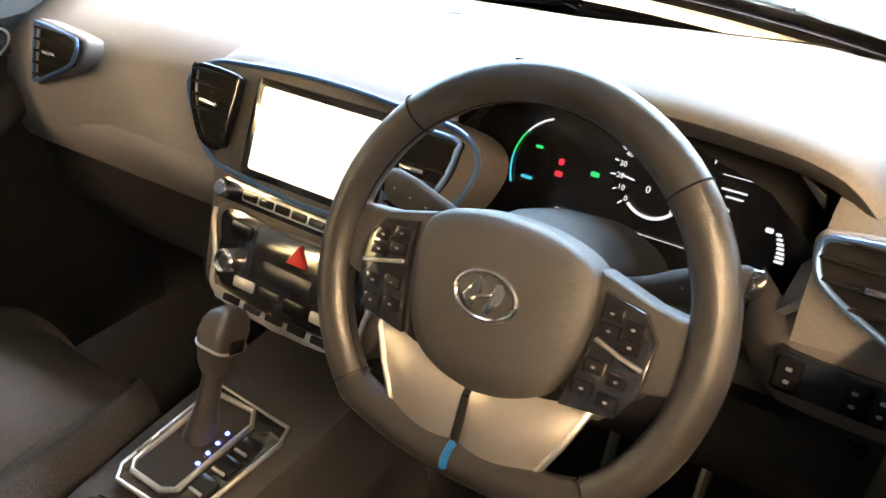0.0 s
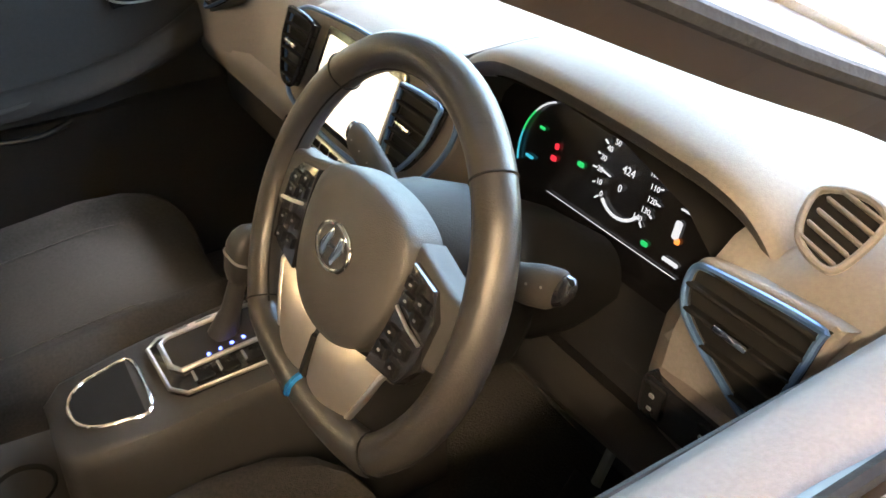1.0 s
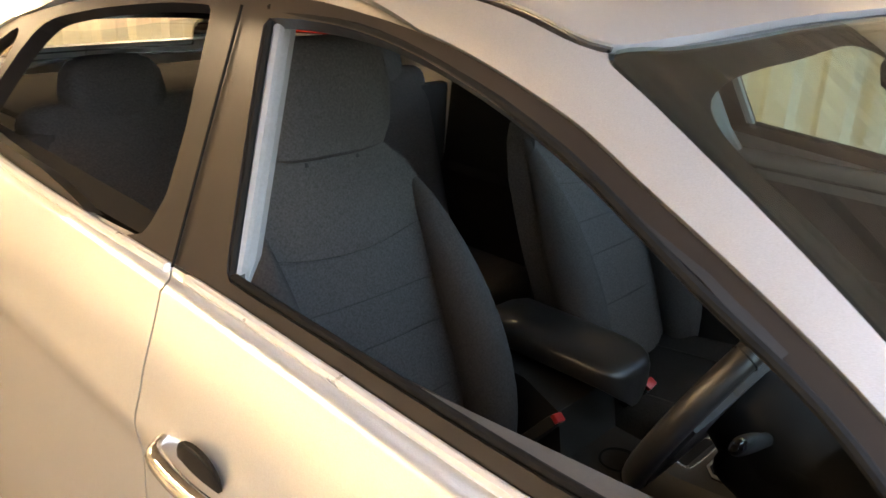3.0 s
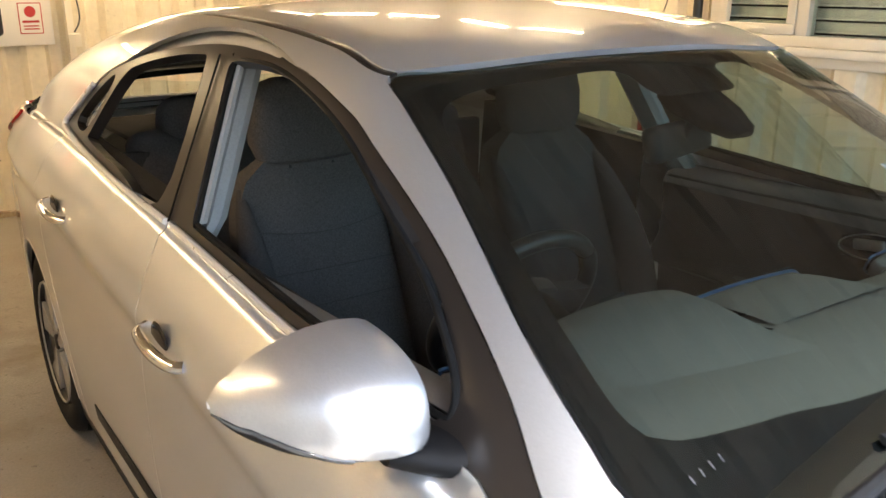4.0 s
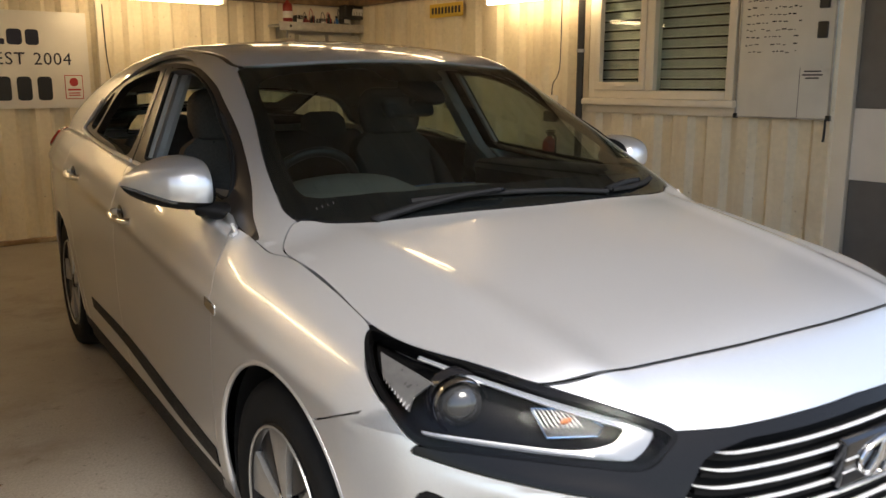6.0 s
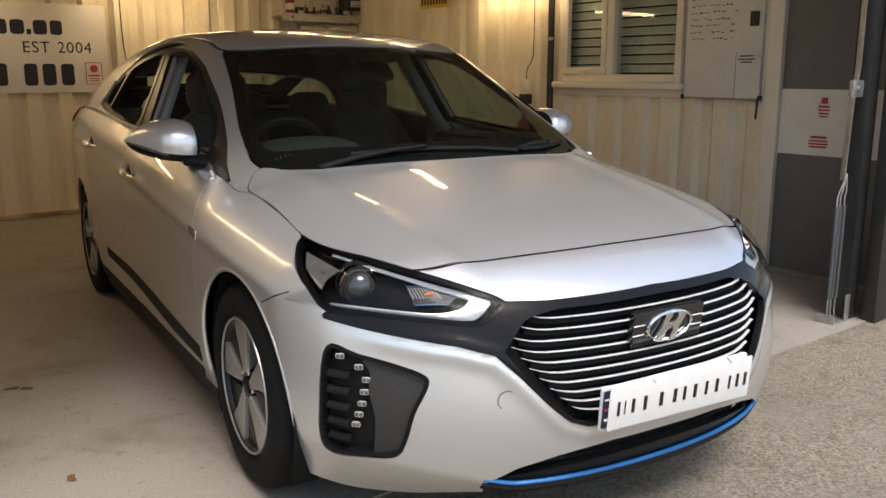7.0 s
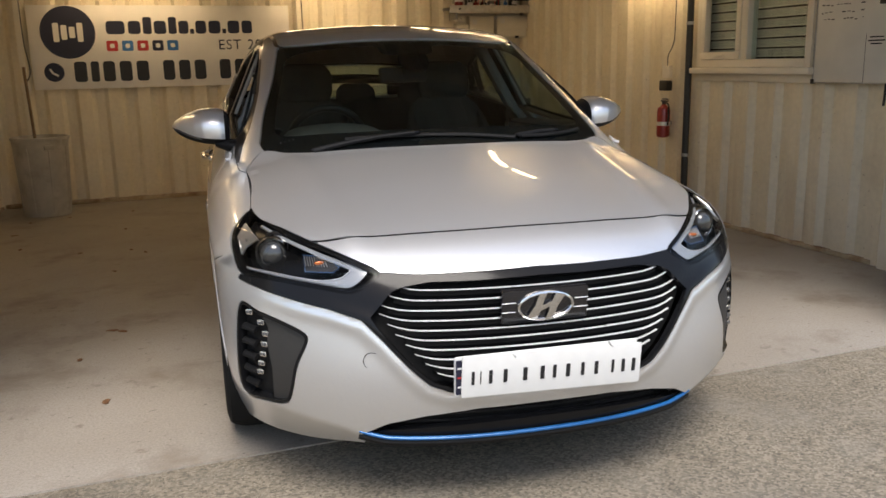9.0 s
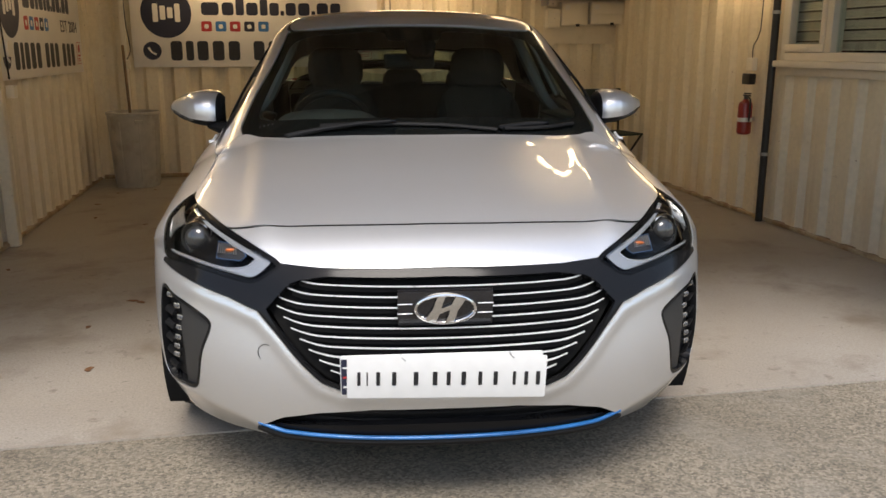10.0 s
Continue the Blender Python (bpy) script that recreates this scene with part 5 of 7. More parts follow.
part("screen_brow", loft([[(x, y, z + brow(x) * k) for y, z, k in ((.56, .948, .2), (.62, .950, .5), (.67, .949, .8), (.705, .946, 1), (.722, .941, 1), (.727, .934, 1), (.722, .926, 1), (.69, .918, 1))] for x in np.linspace(-.125, .235, 17)]), dash, "grey brow over the screen", DASH)

# instrument hood over the cluster
def brow_z(x):
    return float(spl(np.array(x), [-.60, -.582, -.562, -.53, -.48, -.40, -.30, -.22, -.165, -.14], [.935, .958, .975, .988, .996, 1.002, 1.000, .988, .962, .945]))


BX = np.concatenate([np.linspace(-.592, -.53, 10), np.linspace(-.52, -.145, 22)])
hood_rows, brow_rows = [], []
for x in BX:
    z = brow_z(x)
    e = .690 + .018 * math.cos((x + .37) / .23 * 1.3)
    hood_rows.append([(x, .40, .930 + rise(x)), (x, .46, min(.955, z)), (x, .55, z - .010), (x, .64, z), (x, e - .012, z - .001), (x, e - .002, z - .007), (x, e, z - .012)])
    brow_rows.append([(x, e, z - .012), (x, e - .001, z - .020), (x, e - .008, z - .029), (x, e - .03, z - .034), (x, .63, z - .036)])
hood = part("instrument_hood", loft(hood_rows), dash, "grey instrument hood", DASH)
# underside of the same hood, in darker plastic to give its shadow
part("hood_brow_shade", loft(brow_rows), hood, "hood edge underside, coloured dark for the shade there", CONSOLE)
part("hood_side", loft([[(x - .022, .60, z + .004), (x - .010, yf - .010, z + .004), (x, yf, z), (x + .010, yf - .004, z - .002), (x + .014, .63, z - .002)] for x, yf, z in ((-.590, .694, .938), (-.586, .716, .912), (-.578, .728, .890), (-.562, .738, .868), (-.545, .742, .850))]), dash, "grey end of the instrument hood", DASH)
tunnel = [(-.135, .80), (-.150, .900), (-.20, .955), (-.32, .968), (-.42, .962), (-.50, .935), (-.555, .885), (-.545, .83), (-.50, .785), (-.40, .775), (-.25, .772), (-.16, .778)]
part("cluster_shroud", loft([[(x, y, z) for x, z in tunnel] for y in (.625, .66, .692)], closed=True), dash, "black instrument shroud", UNDER)
CLM = pose(-.345, .640, .872, 0, 0, 0) @ pose(0, 0, 0, 14, 0, 0) @ pose(0, 0, 0, 0, 0, 180)     # local x to the right seen by the driver
cluster = part("instrument_display", moved(slab([(x * 1.0, z) for x, z in [(-.205, -.085), (.16, -.085), (.205, -.03), (.19, .045), (.12, .085), (-.08, .098), (-.18, .07), (-.21, .0)]], .01, .002), CLM @ pose(0, 0, 0)), dash, "black digital instrument cluster", CLUSTER)
W1, GRN, CYA, RED = glow("display_white", (.85, .88, .9), .022), glow("display_green", (.02, .75, .18), .020), glow("display_cyan", (.05, .55, .70), .022), glow("display_red", (.85, .03, .05), .030)
ORG = glow("display_orange", (.85, .22, .04), .05)


def dial(px, pz):
    """A point of the display in front of the cluster; px to the driver's right."""
    return CLM @ pose(px, -.003, pz)


def mark(name, px, pz, w, h, material, turn=0):
    return part(name, moved(slab(rounded(w, h, min(w, h) * .3, 2), .0012), dial(px, pz) @ pose(0, 0, 0, 0, turn, 0)), cluster, "", material)


# turn (0, 0, 180) makes the local x run to the driver's right; slabs face the driver
for k in range(15):
    a = radians(225 - k * 270 / 14)
    mark("dial_tick", .027 + .047 * math.cos(a), .015 + .047 * math.sin(a), .0016, .006 if k % 2 == 0 else .004, W1, 90 - math.degrees(a))
for k in range(15):
    a = radians(225 - k * 270 / 14)
    t = text_mesh("dial_number", str(k * 10), .0085, W1, dial(.027 + .0385 * math.cos(a), .015 + .0385 * math.sin(a) - .003) @ pose(0, 0, 0, 90), .0003, "CENTER")
    t.parent = cluster
for words, px, pz, size in (("424", .027, .020, .012), ("0", .022, .000, .011), ("P", .085, .048, .013)):
    t = text_mesh("readout", words, size, W1, dial(px, pz) @ pose(0, 0, 0, 90), .0003, "CENTER")
    t.parent = cluster
arc = lambda a0, a1, r, cx, cz, n=14: [tuple((dial(cx + r * math.cos(radians(a)), cz + r * math.sin(radians(a)))).translation) for a in np.linspace(a0, a1, n)]
part("eco_arc", rod(arc(110, 140, .066, -.078, -.012), .0011, 6), cluster, "", W1)
part("eco_arc", rod(arc(140, 167, .066, -.078, -.012), .0011, 6), cluster, "", GRN)
part("eco_arc", rod(arc(167, 198, .066, -.078, -.012), .0011, 6), cluster, "", CYA)
part("gauge_arc", rod(arc(225, 320, .034, .027, .008), .0018, 6), cluster, "", W1)
mark("needle", -.003, .010, .016, .0016, W1, 8)
mark("indicator", -.112, .016, .009, .0032, GRN), mark("indicator", -.122, -.022, .014, .0034, CYA), mark("indicator", -.082, .006, .006, .007, RED), mark("indicator", -.083, -.008, .009, .006, RED)
mark("indicator", -.040, .003, .010, .0055, GRN), mark("indicator", .072, -.033, .009, .005, GRN), mark("indicator", .150, -.002, .008, .005, W1)
mark("message_bar", .108, .026, .026, .0018, W1), mark("message_bar", .110, .019, .018, .0018, W1), mark("car_icon", .104, -.002, .008, .019, W1), mark("car_icon", .108, -.012, .006, .006, ORG)
mark("odometer_bar", .108, -.034, .020, .004, W1), mark("display_line", .02, -.046, .20, .0005, W1), mark("display_line", .112, .040, .038, .0008, W1)
for k in range(7):
    mark("charge_bar", .166 - .0006 * k * k * .3, -.030 + .0044 * k, .009 - .0006 * k, .0028, W1)

# centre stack: a leaning face
STK = pose(0, .768, .8265, 0, 0, 180) @ pose(0, 0, 0, -25.6, 0, 0)      # local x to the driver's right, z up the face


def face(px, pz, lift=0.0):
    return STK @ pose(px, -lift, pz)


bezel_out = curve([(-.235, .075), (-.20, .105), (-.14, .115), (.0, .122), (.14, .115), (.205, .105), (.225, .075), (.205, .025), (.165, -.012), (.10, -.022), (0, -.028), (-.10, -.022), (-.165, -.012), (-.208, .03)], 5)
stack = part("centre_panel", moved(slab([tuple(p) for p in bezel_out], .06, .006, 3), face(0, 0, .012)), dash, "brown-grey centre stack with screen and vents", DASH_LOW)
part("stack_trim", moved(rod([(x * .985, -.002, z * .985 + .001) for x, z in bezel_out], .0035, 8, True), face(0, 0, .012)), stack, "blue-grey satin trim line", BLUE_METAL)
part("screen_bezel", moved(slab(rounded(.215, .122, .008), .006, .002), face(0, .045, .016)), stack, "", GLOSS_BLACK)
part("touch_screen", moved(slab(rounded(.184, .102, .004), .003, .001), face(0, .045, .0195)), stack, "lit beige touch screen", glow("display_map", (.95, .80, .56), .060))


def vent(place, outline, parent, slats, rim, tall):
    """An air vent: recess, rim, slats and a bright slider."""
    xs_ = [p[0] for p in outline]
    zs_ = [p[1] for p in outline]
    v = part("air_vent", moved(slab(outline, .003), place @ pose(0, .002, 0)), parent, "black air vent", UNDER)
    part("vent_rim", moved(rod([(x, -.006, z) for x, z in outline], .0032, 8, True), place), v, "", rim)
    for k in range(slats):
        z = min(zs_) + (k + .6) * (max(zs_) - min(zs_)) / slats
        cut = [p for p in range(len(outline)) if (outline[p][1] - z) * (outline[(p + 1) % len(outline)][1] - z) < 0]
        ends = sorted(outline[p][0] + (outline[(p + 1) % len(outline)][0] - outline[p][0]) * (z - outline[p][1]) / (outline[(p + 1) % len(outline)][1] - outline[p][1]) for p in cut)
        if len(ends) >= 2 and ends[-1] - ends[0] > .02:
            part("slat", moved(block(ends[0], ends[-1], -.009, .004, z - .0018, z + .0018, .0012, 1), place), v, "", UNDER)
    cx, cz = sum(xs_) / len(xs_), sum(zs_) / len(zs_)
    part("vent_slider", moved(block(cx - .016, cx + .016, -.016, -.008, cz - .003, cz + .003, .002), place), v, "bright vent slider", CHROME)
    return v


cv = curve([(-.040, .048), (.030, .046), (.036, .035), (.030, -.030), (.020, -.046), (-.010, -.040), (-.038, .0), (-.046, .035)], 4)
vent(face(-.162, .052, .022), [tuple(p) for p in cv], stack, 6, GREY_TRIM, 0)
vent(face(.155, .052, .022), [(-x, z) for x, z in cv][::-1], stack, 6, BLUE_METAL, 0)
# radio row, climate panel
part("stack_face", moved(slab([tuple(p) for p in curve([(-.172, .0), (-.09, .0), (.09, .0), (.172, .0), (.160, -.05), (.150, -.12), (.128, -.178), (.0, -.190), (-.128, -.178), (-.150, -.12), (-.160, -.05)], 3)], .05, .006, 3), face(0, 0, .0045)), stack, "beige-grey stack face", DASH_LOW)
part("radio_panel", moved(slab(rounded(.29, .030, .010), .02, .003), face(.0, -.042, .006)), stack, "black radio key panel", GLOSS_BLACK)
part("radio_keys", moved(slab(rounded(.20, .016, .004), .006, .002), face(.0, -.042, .010)), stack, "satin silver key bar", SATIN_CHROME)
for k in range(7):
    part("key", moved(slab(rounded(.024, .010, .002, 3), .003, .001), face(-.084 + .028 * k, -.042, .012)), stack, "", GREY_TRIM)
for s in (-1, 1):
    part("radio_knob", moved(lathe([(.011, 0), (.011, -.014), (.009, -.016), (.001, -.016)], 20, "y"), face(s * .130, -.042, .006)), stack, "chrome ringed knob", CHROME)
climate_out = curve([(-.135, -.062), (0, -.066), (.135, -.062), (.128, -.13), (.112, -.176), (0, -.186), (-.112, -.176), (-.128, -.13)], 5)
climate = part("climate_panel", moved(slab([tuple(p) for p in climate_out], .05, .005, 3), face(0, 0, .008)), stack, "brown-grey climate panel with black pods and a satin silver frame", DASH_LOW)
part("climate_frame", moved(rod([(x * .985, -.001, z * .992) for x, z in climate_out if z < -.07], .0035, 8), face(0, 0, .008)), climate, "satin silver frame", SATIN_CHROME)
part("climate_lip", moved(slab([(-.112, -.166), (0, -.174), (.112, -.166), (.108, -.180), (0, -.188), (-.108, -.180)], .01, .002), face(0, 0, .014)), climate, "", SATIN_CHROME)
part("climate_plate", moved(slab([(x * .90, (z + .124) * .86 - .120) for x, z in climate_out], .004, .001), face(0, 0, .0088)), climate, "gloss black climate plate", GLOSS_BLACK)
for s in (-1, 1):
    part("climate_pod", moved(slab(rounded(.062, .088, .014, 4), .006, .002), face(s * .092, -.112, .0095)), climate, "gloss black pod", GLOSS_BLACK)
    part("climate_knob", moved(lathe([(.016, 0), (.016, -.014), (.013, -.017), (.012, -.013), (.001, -.013)], 24, "y"), face(s * .095, -.128, .010)), climate, "chrome ringed knob", CHROME)
    part("pod_key", moved(slab(rounded(.040, .020, .006, 3), .006, .002), face(s * .088, -.086, .0125)), climate, "", GREY_TRIM)
part("climate_display", moved(slab(rounded(.085, .026, .004, 3), .004, .001), face(0, -.124, .010)), climate, "", CLUSTER)
part("hazard_switch", moved(slab([(-.016, -.012), (.016, -.012), (0, .014)], .004, .001), face(.012, -.088, .013)), climate, "red hazard triangle", RED_PLASTIC)
for k in range(4):
    part("climate_key", moved(slab(rounded(.036, .014, .003, 3), .005, .0015), face(-.066 + .044 * k, -.150, .011)), climate, "", SATIN_CHROME if k % 3 == 0 else GREY_TRIM)
for k in range(5):
    part("climate_key", moved(slab(rounded(.028, .009, .002, 3), .004, .001), face(-.076 + .038 * k, -.173, .017)), climate, "", GREY_TRIM)
# vents at both ends of the dash, speaker grille and switch panel
END_R = pose(-.612, .743, .902, 0, 0, 180) @ pose(0, 0, 0, -22)
rv = curve([(-.052, .028), (-.03, .034), (.05, .040), (.056, .030), (.050, -.040), (.040, -.046), (.005, -.032), (-.035, -.012), (-.050, .004)], 4)
part("vent_surround", moved(slab([(x * 1.14, z * 1.14) for x, z in rv], .03, .008, 3), END_R @ pose(0, -.003, 0)), dash, "grey vent surround", DASH)
vent(END_R @ pose(0, -.006, 0), [tuple(p) for p in rv], dash, 5, BLUE_METAL, 0)
END_L = pose(.548, .738, .868, 0, 0, 180) @ pose(0, 0, 0, -22)
part("vent_surround", moved(slab([(-x * 1.14, z * 1.14) for x, z in rv][::-1], .03, .008, 3), END_L @ pose(0, -.003, 0)), dash, "grey vent surround", DASH)
vent(END_L @ pose(0, -.006, 0), [(-x, z) for x, z in rv][::-1], dash, 5, BLUE_METAL, 0)
SPK = pose(-.616, .672, .972, 0, 0, 180) @ pose(0, 0, 0, -56)
sp = curve([(-.025, .020), (.0, .029), (.021, .024), (.027, .010), (.024, -.022), (.013, -.029), (-.011, -.020), (-.024, 0)], 4)
tweeter = part("demister_vent", moved(slab([tuple(p) for p in sp], .004), SPK @ pose(0, -.001, 0)), dash, "grey demister vent", UNDER)
part("vent_rim", moved(rod([(x * 1.06, -.003, z * 1.06) for x, z in sp], .0032, 8, True), SPK), tweeter, "", DASH)
for k in range(5):
    z = -.020 + .011 * k
    part("slat", moved(block(-.022 + .003 * abs(k - 3), .026, -.006, .002, z - .0015, z + .0015, .001, 1), SPK @ pose(0, 0, 0, 0, 12, 0)), tweeter, "", DASH)
SWP = pose(-.600, .764, .812, 0, 0, 180) @ pose(0, 0, 0, -6)
part("knee_panel", loft([[(x, y - .06 * max(0, (x + .575) / .07) ** 2, z) for y, z in ((.735, .850), (.752, .846), (.763, .836), (.768, .812), (.766, .785), (.756, .766), (.735, .756), (.70, .752))] for x in np.linspace(-.722, -.505, 9)]), dash, "brown-grey lower panel", DASH_LOW)
swp = part("switch_panel", moved(slab(rounded(.105, .042, .008), .02, .002), SWP @ pose(0, -.006, 0, 0, 0, 0)), dash, "black switch panel", GLOSS_BLACK)
for k, w in enumerate((.022, .018, .016)):
    part("switch", moved(slab(rounded(w, .032, .003, 3), .006, .0015), SWP @ pose((-.036, .018, .040)[k], -.009, 0)), swp, "", GREY_TRIM)
    part("switch_symbol", moved(slab(rounded(.0055, .0035, .001, 2), .001), SWP @ pose((-.036, .018, .040)[k], -.0102, .006)), swp, "", WHITE_LED)
    part("switch_symbol", moved(slab(rounded(.005, .0032, .001, 2), .001), SWP @ pose((-.036, .018, .040)[k], -.0102, -.007)), swp, "", WHITE_LED)
part("knee_key", moved(slab(rounded(.020, .012, .003, 3), .01, .002), SWP @ pose(.03, -.002, -.055)), dash, "", GREY_TRIM)
# steering wheel; local x to the driver's right, y up in the wheel's plane, z towards the driver
T = radians(27)
SW = Matrix(((-1, 0, 0, -.370), (0, -math.sin(T), math.cos(T), .932), (0, math.cos(T), math.sin(T), .910), (0, 0, 0, 1)))


def on_wheel(outline, depth, bevel, lift, seg=2):
    return moved(slab(outline, depth, bevel, seg), SW @ pose(0, 0, lift) @ pose(0, 0, 0, -90, 0, 0))


R = .167
ring = []
for a in np.linspace(0, math.tau, 73)[:-1]:
    x, y = R * math.cos(a), R * math.sin(a)
    if y < -.122:
        y = -.122 - (abs(y) - .122) * .42
        x = x * 1.04
    ring.append((x, y, 0))
wheel_top = part("steering_wheel", moved(rod(ring, .0165, 14, True, flat=(.0165, .0175)), SW), car, "black leather steering wheel with a silver lower spoke", LEATHER)
for a in (45, 135, 225, 315):
    q = Vector(ring[int(a / 5)])
    t = Vector((-math.sin(radians(a)), math.cos(radians(a)), 0))
    m = SW @ Matrix.Translation(q) @ t.to_track_quat("Z", "Y").to_matrix().to_4x4()
    part("rim_seam", moved(rod([(.0176 * math.cos(b), .0176 * math.sin(b), 0) for b in np.linspace(0, math.tau, 19)[:-1]], .0009, 5, True), m), wheel_top, "", UNDER)
stitch = [(x * .905, y * .905, .004) for x, y, _ in ring]
part("rim_stitching", moved(rod(stitch, .0014, 5, True), SW), wheel_top, "dark stitched seam", UNDER)
pad = curve([(-.074, .044), (-.042, .058), (0, .062), (.042, .058), (.074, .044), (.082, .014), (.078, -.022), (.062, -.058), (.034, -.076), (0, -.081), (-.034, -.076), (-.062, -.058), (-.078, -.022), (-.082, .014)], 5)
rows = []
for f, h in ((1.0, -.020), (1.0, .002), (.985, .009), (.94, .014), (.82, .019), (.60, .022), (.30, .0235), (.02, .024)):
    rows.append([tuple(SW @ Vector((x * f, y * f - .004 * (1 - f), h))) for x, y in pad])
hub = part("horn_pad", loft(rows, True, True), wheel_top, "dark grey horn pad", HORN_PAD)
emblem = part("emblem_ring", moved(rod([(.027 * math.cos(a), .0185 * math.sin(a), .0255) for a in np.linspace(0, math.tau, 33)[:-1]], .0022, 8, True), SW), hub, "chrome oval emblem", CHROME)
part("emblem_letter", join([on_wheel([(-.019, -.004), (-.013, -.013), (-.008, -.012), (-.002, .011), (-.007, .014)], .003, .0008, .0275), on_wheel([(.019, .004), (.013, .013), (.008, .012), (.002, -.011), (.007, -.014)], .003, .0008, .0275),
                          on_wheel([(-.010, -.004), (.006, 0), (.010, .004), (-.006, 0)], .003, .0006, .0275)]), emblem, "", CHROME)
for s in (-1, 1):
    o = [(s * x, y) for x, y in ((.075, .046), (.120, .034), (.160, .030), (.160, -.022), (.132, -.030), (.105, -.062), (.070, -.070))]
    part("spoke", on_wheel(o[::s], .026, .007, .005, 3), wheel_top, "", HORN_PAD)
    o = [(s * x, y) for x, y in ((.085, .034), (.118, .028), (.132, .010), (.130, -.032), (.116, -.054), (.074, -.060), (.082, -.02), (.086, .012))]
    pod = part("switch_pod", on_wheel(o[::s], .012, .003, .011, 2), wheel_top, "gloss black switch pod", GLOSS_BLACK)
    part("pod_strip", moved(rod([(s * .089, -.002, .0130), (s * .110, -.008, .0140), (s * .128, -.012, .0130)], .0018, 6), SW), pod, "satin silver strip", SATIN_CHROME)
    for k, (x, y) in enumerate(((.096, .020), (.114, .014), (.097, .007), (.115, .001), (.094, -.022), (.113, -.026), (.090, -.040), (.110, -.043))):
        part("pod_key", on_wheel([(s * x + a, y + b) for a, b in ((-.0075, -.005), (.0075, -.005), (.0075, .005), (-.0075, .005))], .004, .001, .0142), pod, "", GREY_TRIM)
        part("key_symbol", on_wheel([(s * x + a, y + b) for a, b in ((-.0014, -.0009), (.0014, -.0009), (.0014, .0009), (-.0014, .0009))], .001, 0, .0150), pod, "", WHITE_LED)
    strip = [[(s * (.0035 + (xo - .0035) * f), yi + (yo - yi) * f - .004 * math.sin(math.pi * f), .009 + .006 * math.sin(math.pi * f) ** .7 - .004 * f + lift) for f in np.linspace(0, 1, 9)] for xo, yo, yi, lift in ((.100, -.052, -.066, -.004), (.097, -.062, -.084, .002), (.086, -.090, -.108, .0), (.072, -.118, -.128, -.003), (.052, -.140, -.142, -.008), (.040, -.150, -.153, -.016))]
    part("lower_spoke", moved(loft(strip), SW), wheel_top, "satin silver lower spoke", SPOKE_SILVER)
    part("spoke_edge", moved(rod([r[-1] for r in strip], .0032, 8), SW), wheel_top, "", SATIN_CHROME)
part("spoke_gap", moved(rod([(0, -.085, .010), (0, -.12, .009), (0, -.146, .002)], .0042, 8), SW), wheel_top, "dark centre line", UNDER)
part("blue_stitch", moved(rod([(0, -.124, .0085), (0, -.130, .0140), (0, -.138, .0175), (0, -.146, .0165)], .0036, 6), SW), wheel_top, "blue marker line", BLUE_TRIM)
column = part("steering_column", join([moved(lathe([(.062, -.02), (.070, -.05), (.072, -.10), (.066, -.20), (.05, -.28)], 28), SW), moved(block(-.070, .070, -.075, .036, -.17, -.045, .03, 4), SW)]), dash, "black steering column cowl", BLACK)
for s, tip in ((-1, (-.188, .846, .918)), (1, (-.534, .850, .937))):
    root = SW @ Vector((s * .055, .02, -.075))
    p = Vector(tip)
    mid = root.lerp(p, .45)
    st = part("control_stalk", loft([[c + SW.to_3x3() @ Vector((0, a * math.cos(q), b * math.sin(q))) for q in np.linspace(0, math.tau, 17)[:-1]] for c, a, b in ((root, .010, .009), (root.lerp(p, .3), .011, .009), (mid, .015, .010), (root.lerp(p, .75), .018, .010), (root.lerp(p, .94), .017, .010), (p, .014, .008))], True, True), column, "black control stalk", CABIN_BLACK)
    part("stalk_end", loft([[p + (p - mid).normalized() * o + SW.to_3x3() @ Vector((0, a * math.cos(q), b * math.sin(q))) for q in np.linspace(0, math.tau, 17)[:-1]] for o, a, b in ((0, .0135, .0075), (.008, .0115, .0065), (.012, .007, .004))], True, True), st, "", GLOSS_BLACK)
    for k in range(3):
        q = mid.lerp(p, .25 + .28 * k) + SW.to_3x3() @ Vector((0, 0, .0105))
        part("stalk_symbol", moved(slab(rounded(.0026, .002, .0008, 2), .001), Matrix.Translation(q) @ SW.to_3x3().to_4x4() @ pose(0, 0, 0, -90)), st, "", WHITE_LED)
# pedals and foot rest
for x in (-.34, -.47):
    part("pedal", moved(block(-.035, .035, -.006, .006, -.03, .03, .004), pose(x, .62, .36, 35)), car, "black rubber pedal", BLACK)
    part("pedal_arm", rod([(x, .60, .38), (x, .54, .52)], .008, 8), car, "", GALV)

# console with selector, tray and cup holder
cx = .005
console = part("centre_console", loft([[(cx + dx * w, y, z) for dx, z in ((-.115, .24), (-.112, h - .03), (-.100, h - .006), (-.085, h), (.085, h), (.100, h - .006), (.112, h - .03), (.115, .24))] for y, h, w in ((.70, .58, 1.0), (.80, .575, 1.0), (.88, .565, .98), (1.00, .556, .95), (1.10, .545, .92), (1.19, .535, .80), (1.215, .52, .62), (1.222, .40, .55))], False, False), car, "charcoal centre console", CONSOLE)
deck = [(cx + x, y) for x, y in ((.068, .90), (-.062, .905), (-.072, .93), (-.066, 1.05), (-.045, 1.068), (.048, 1.072), (.062, 1.055))]


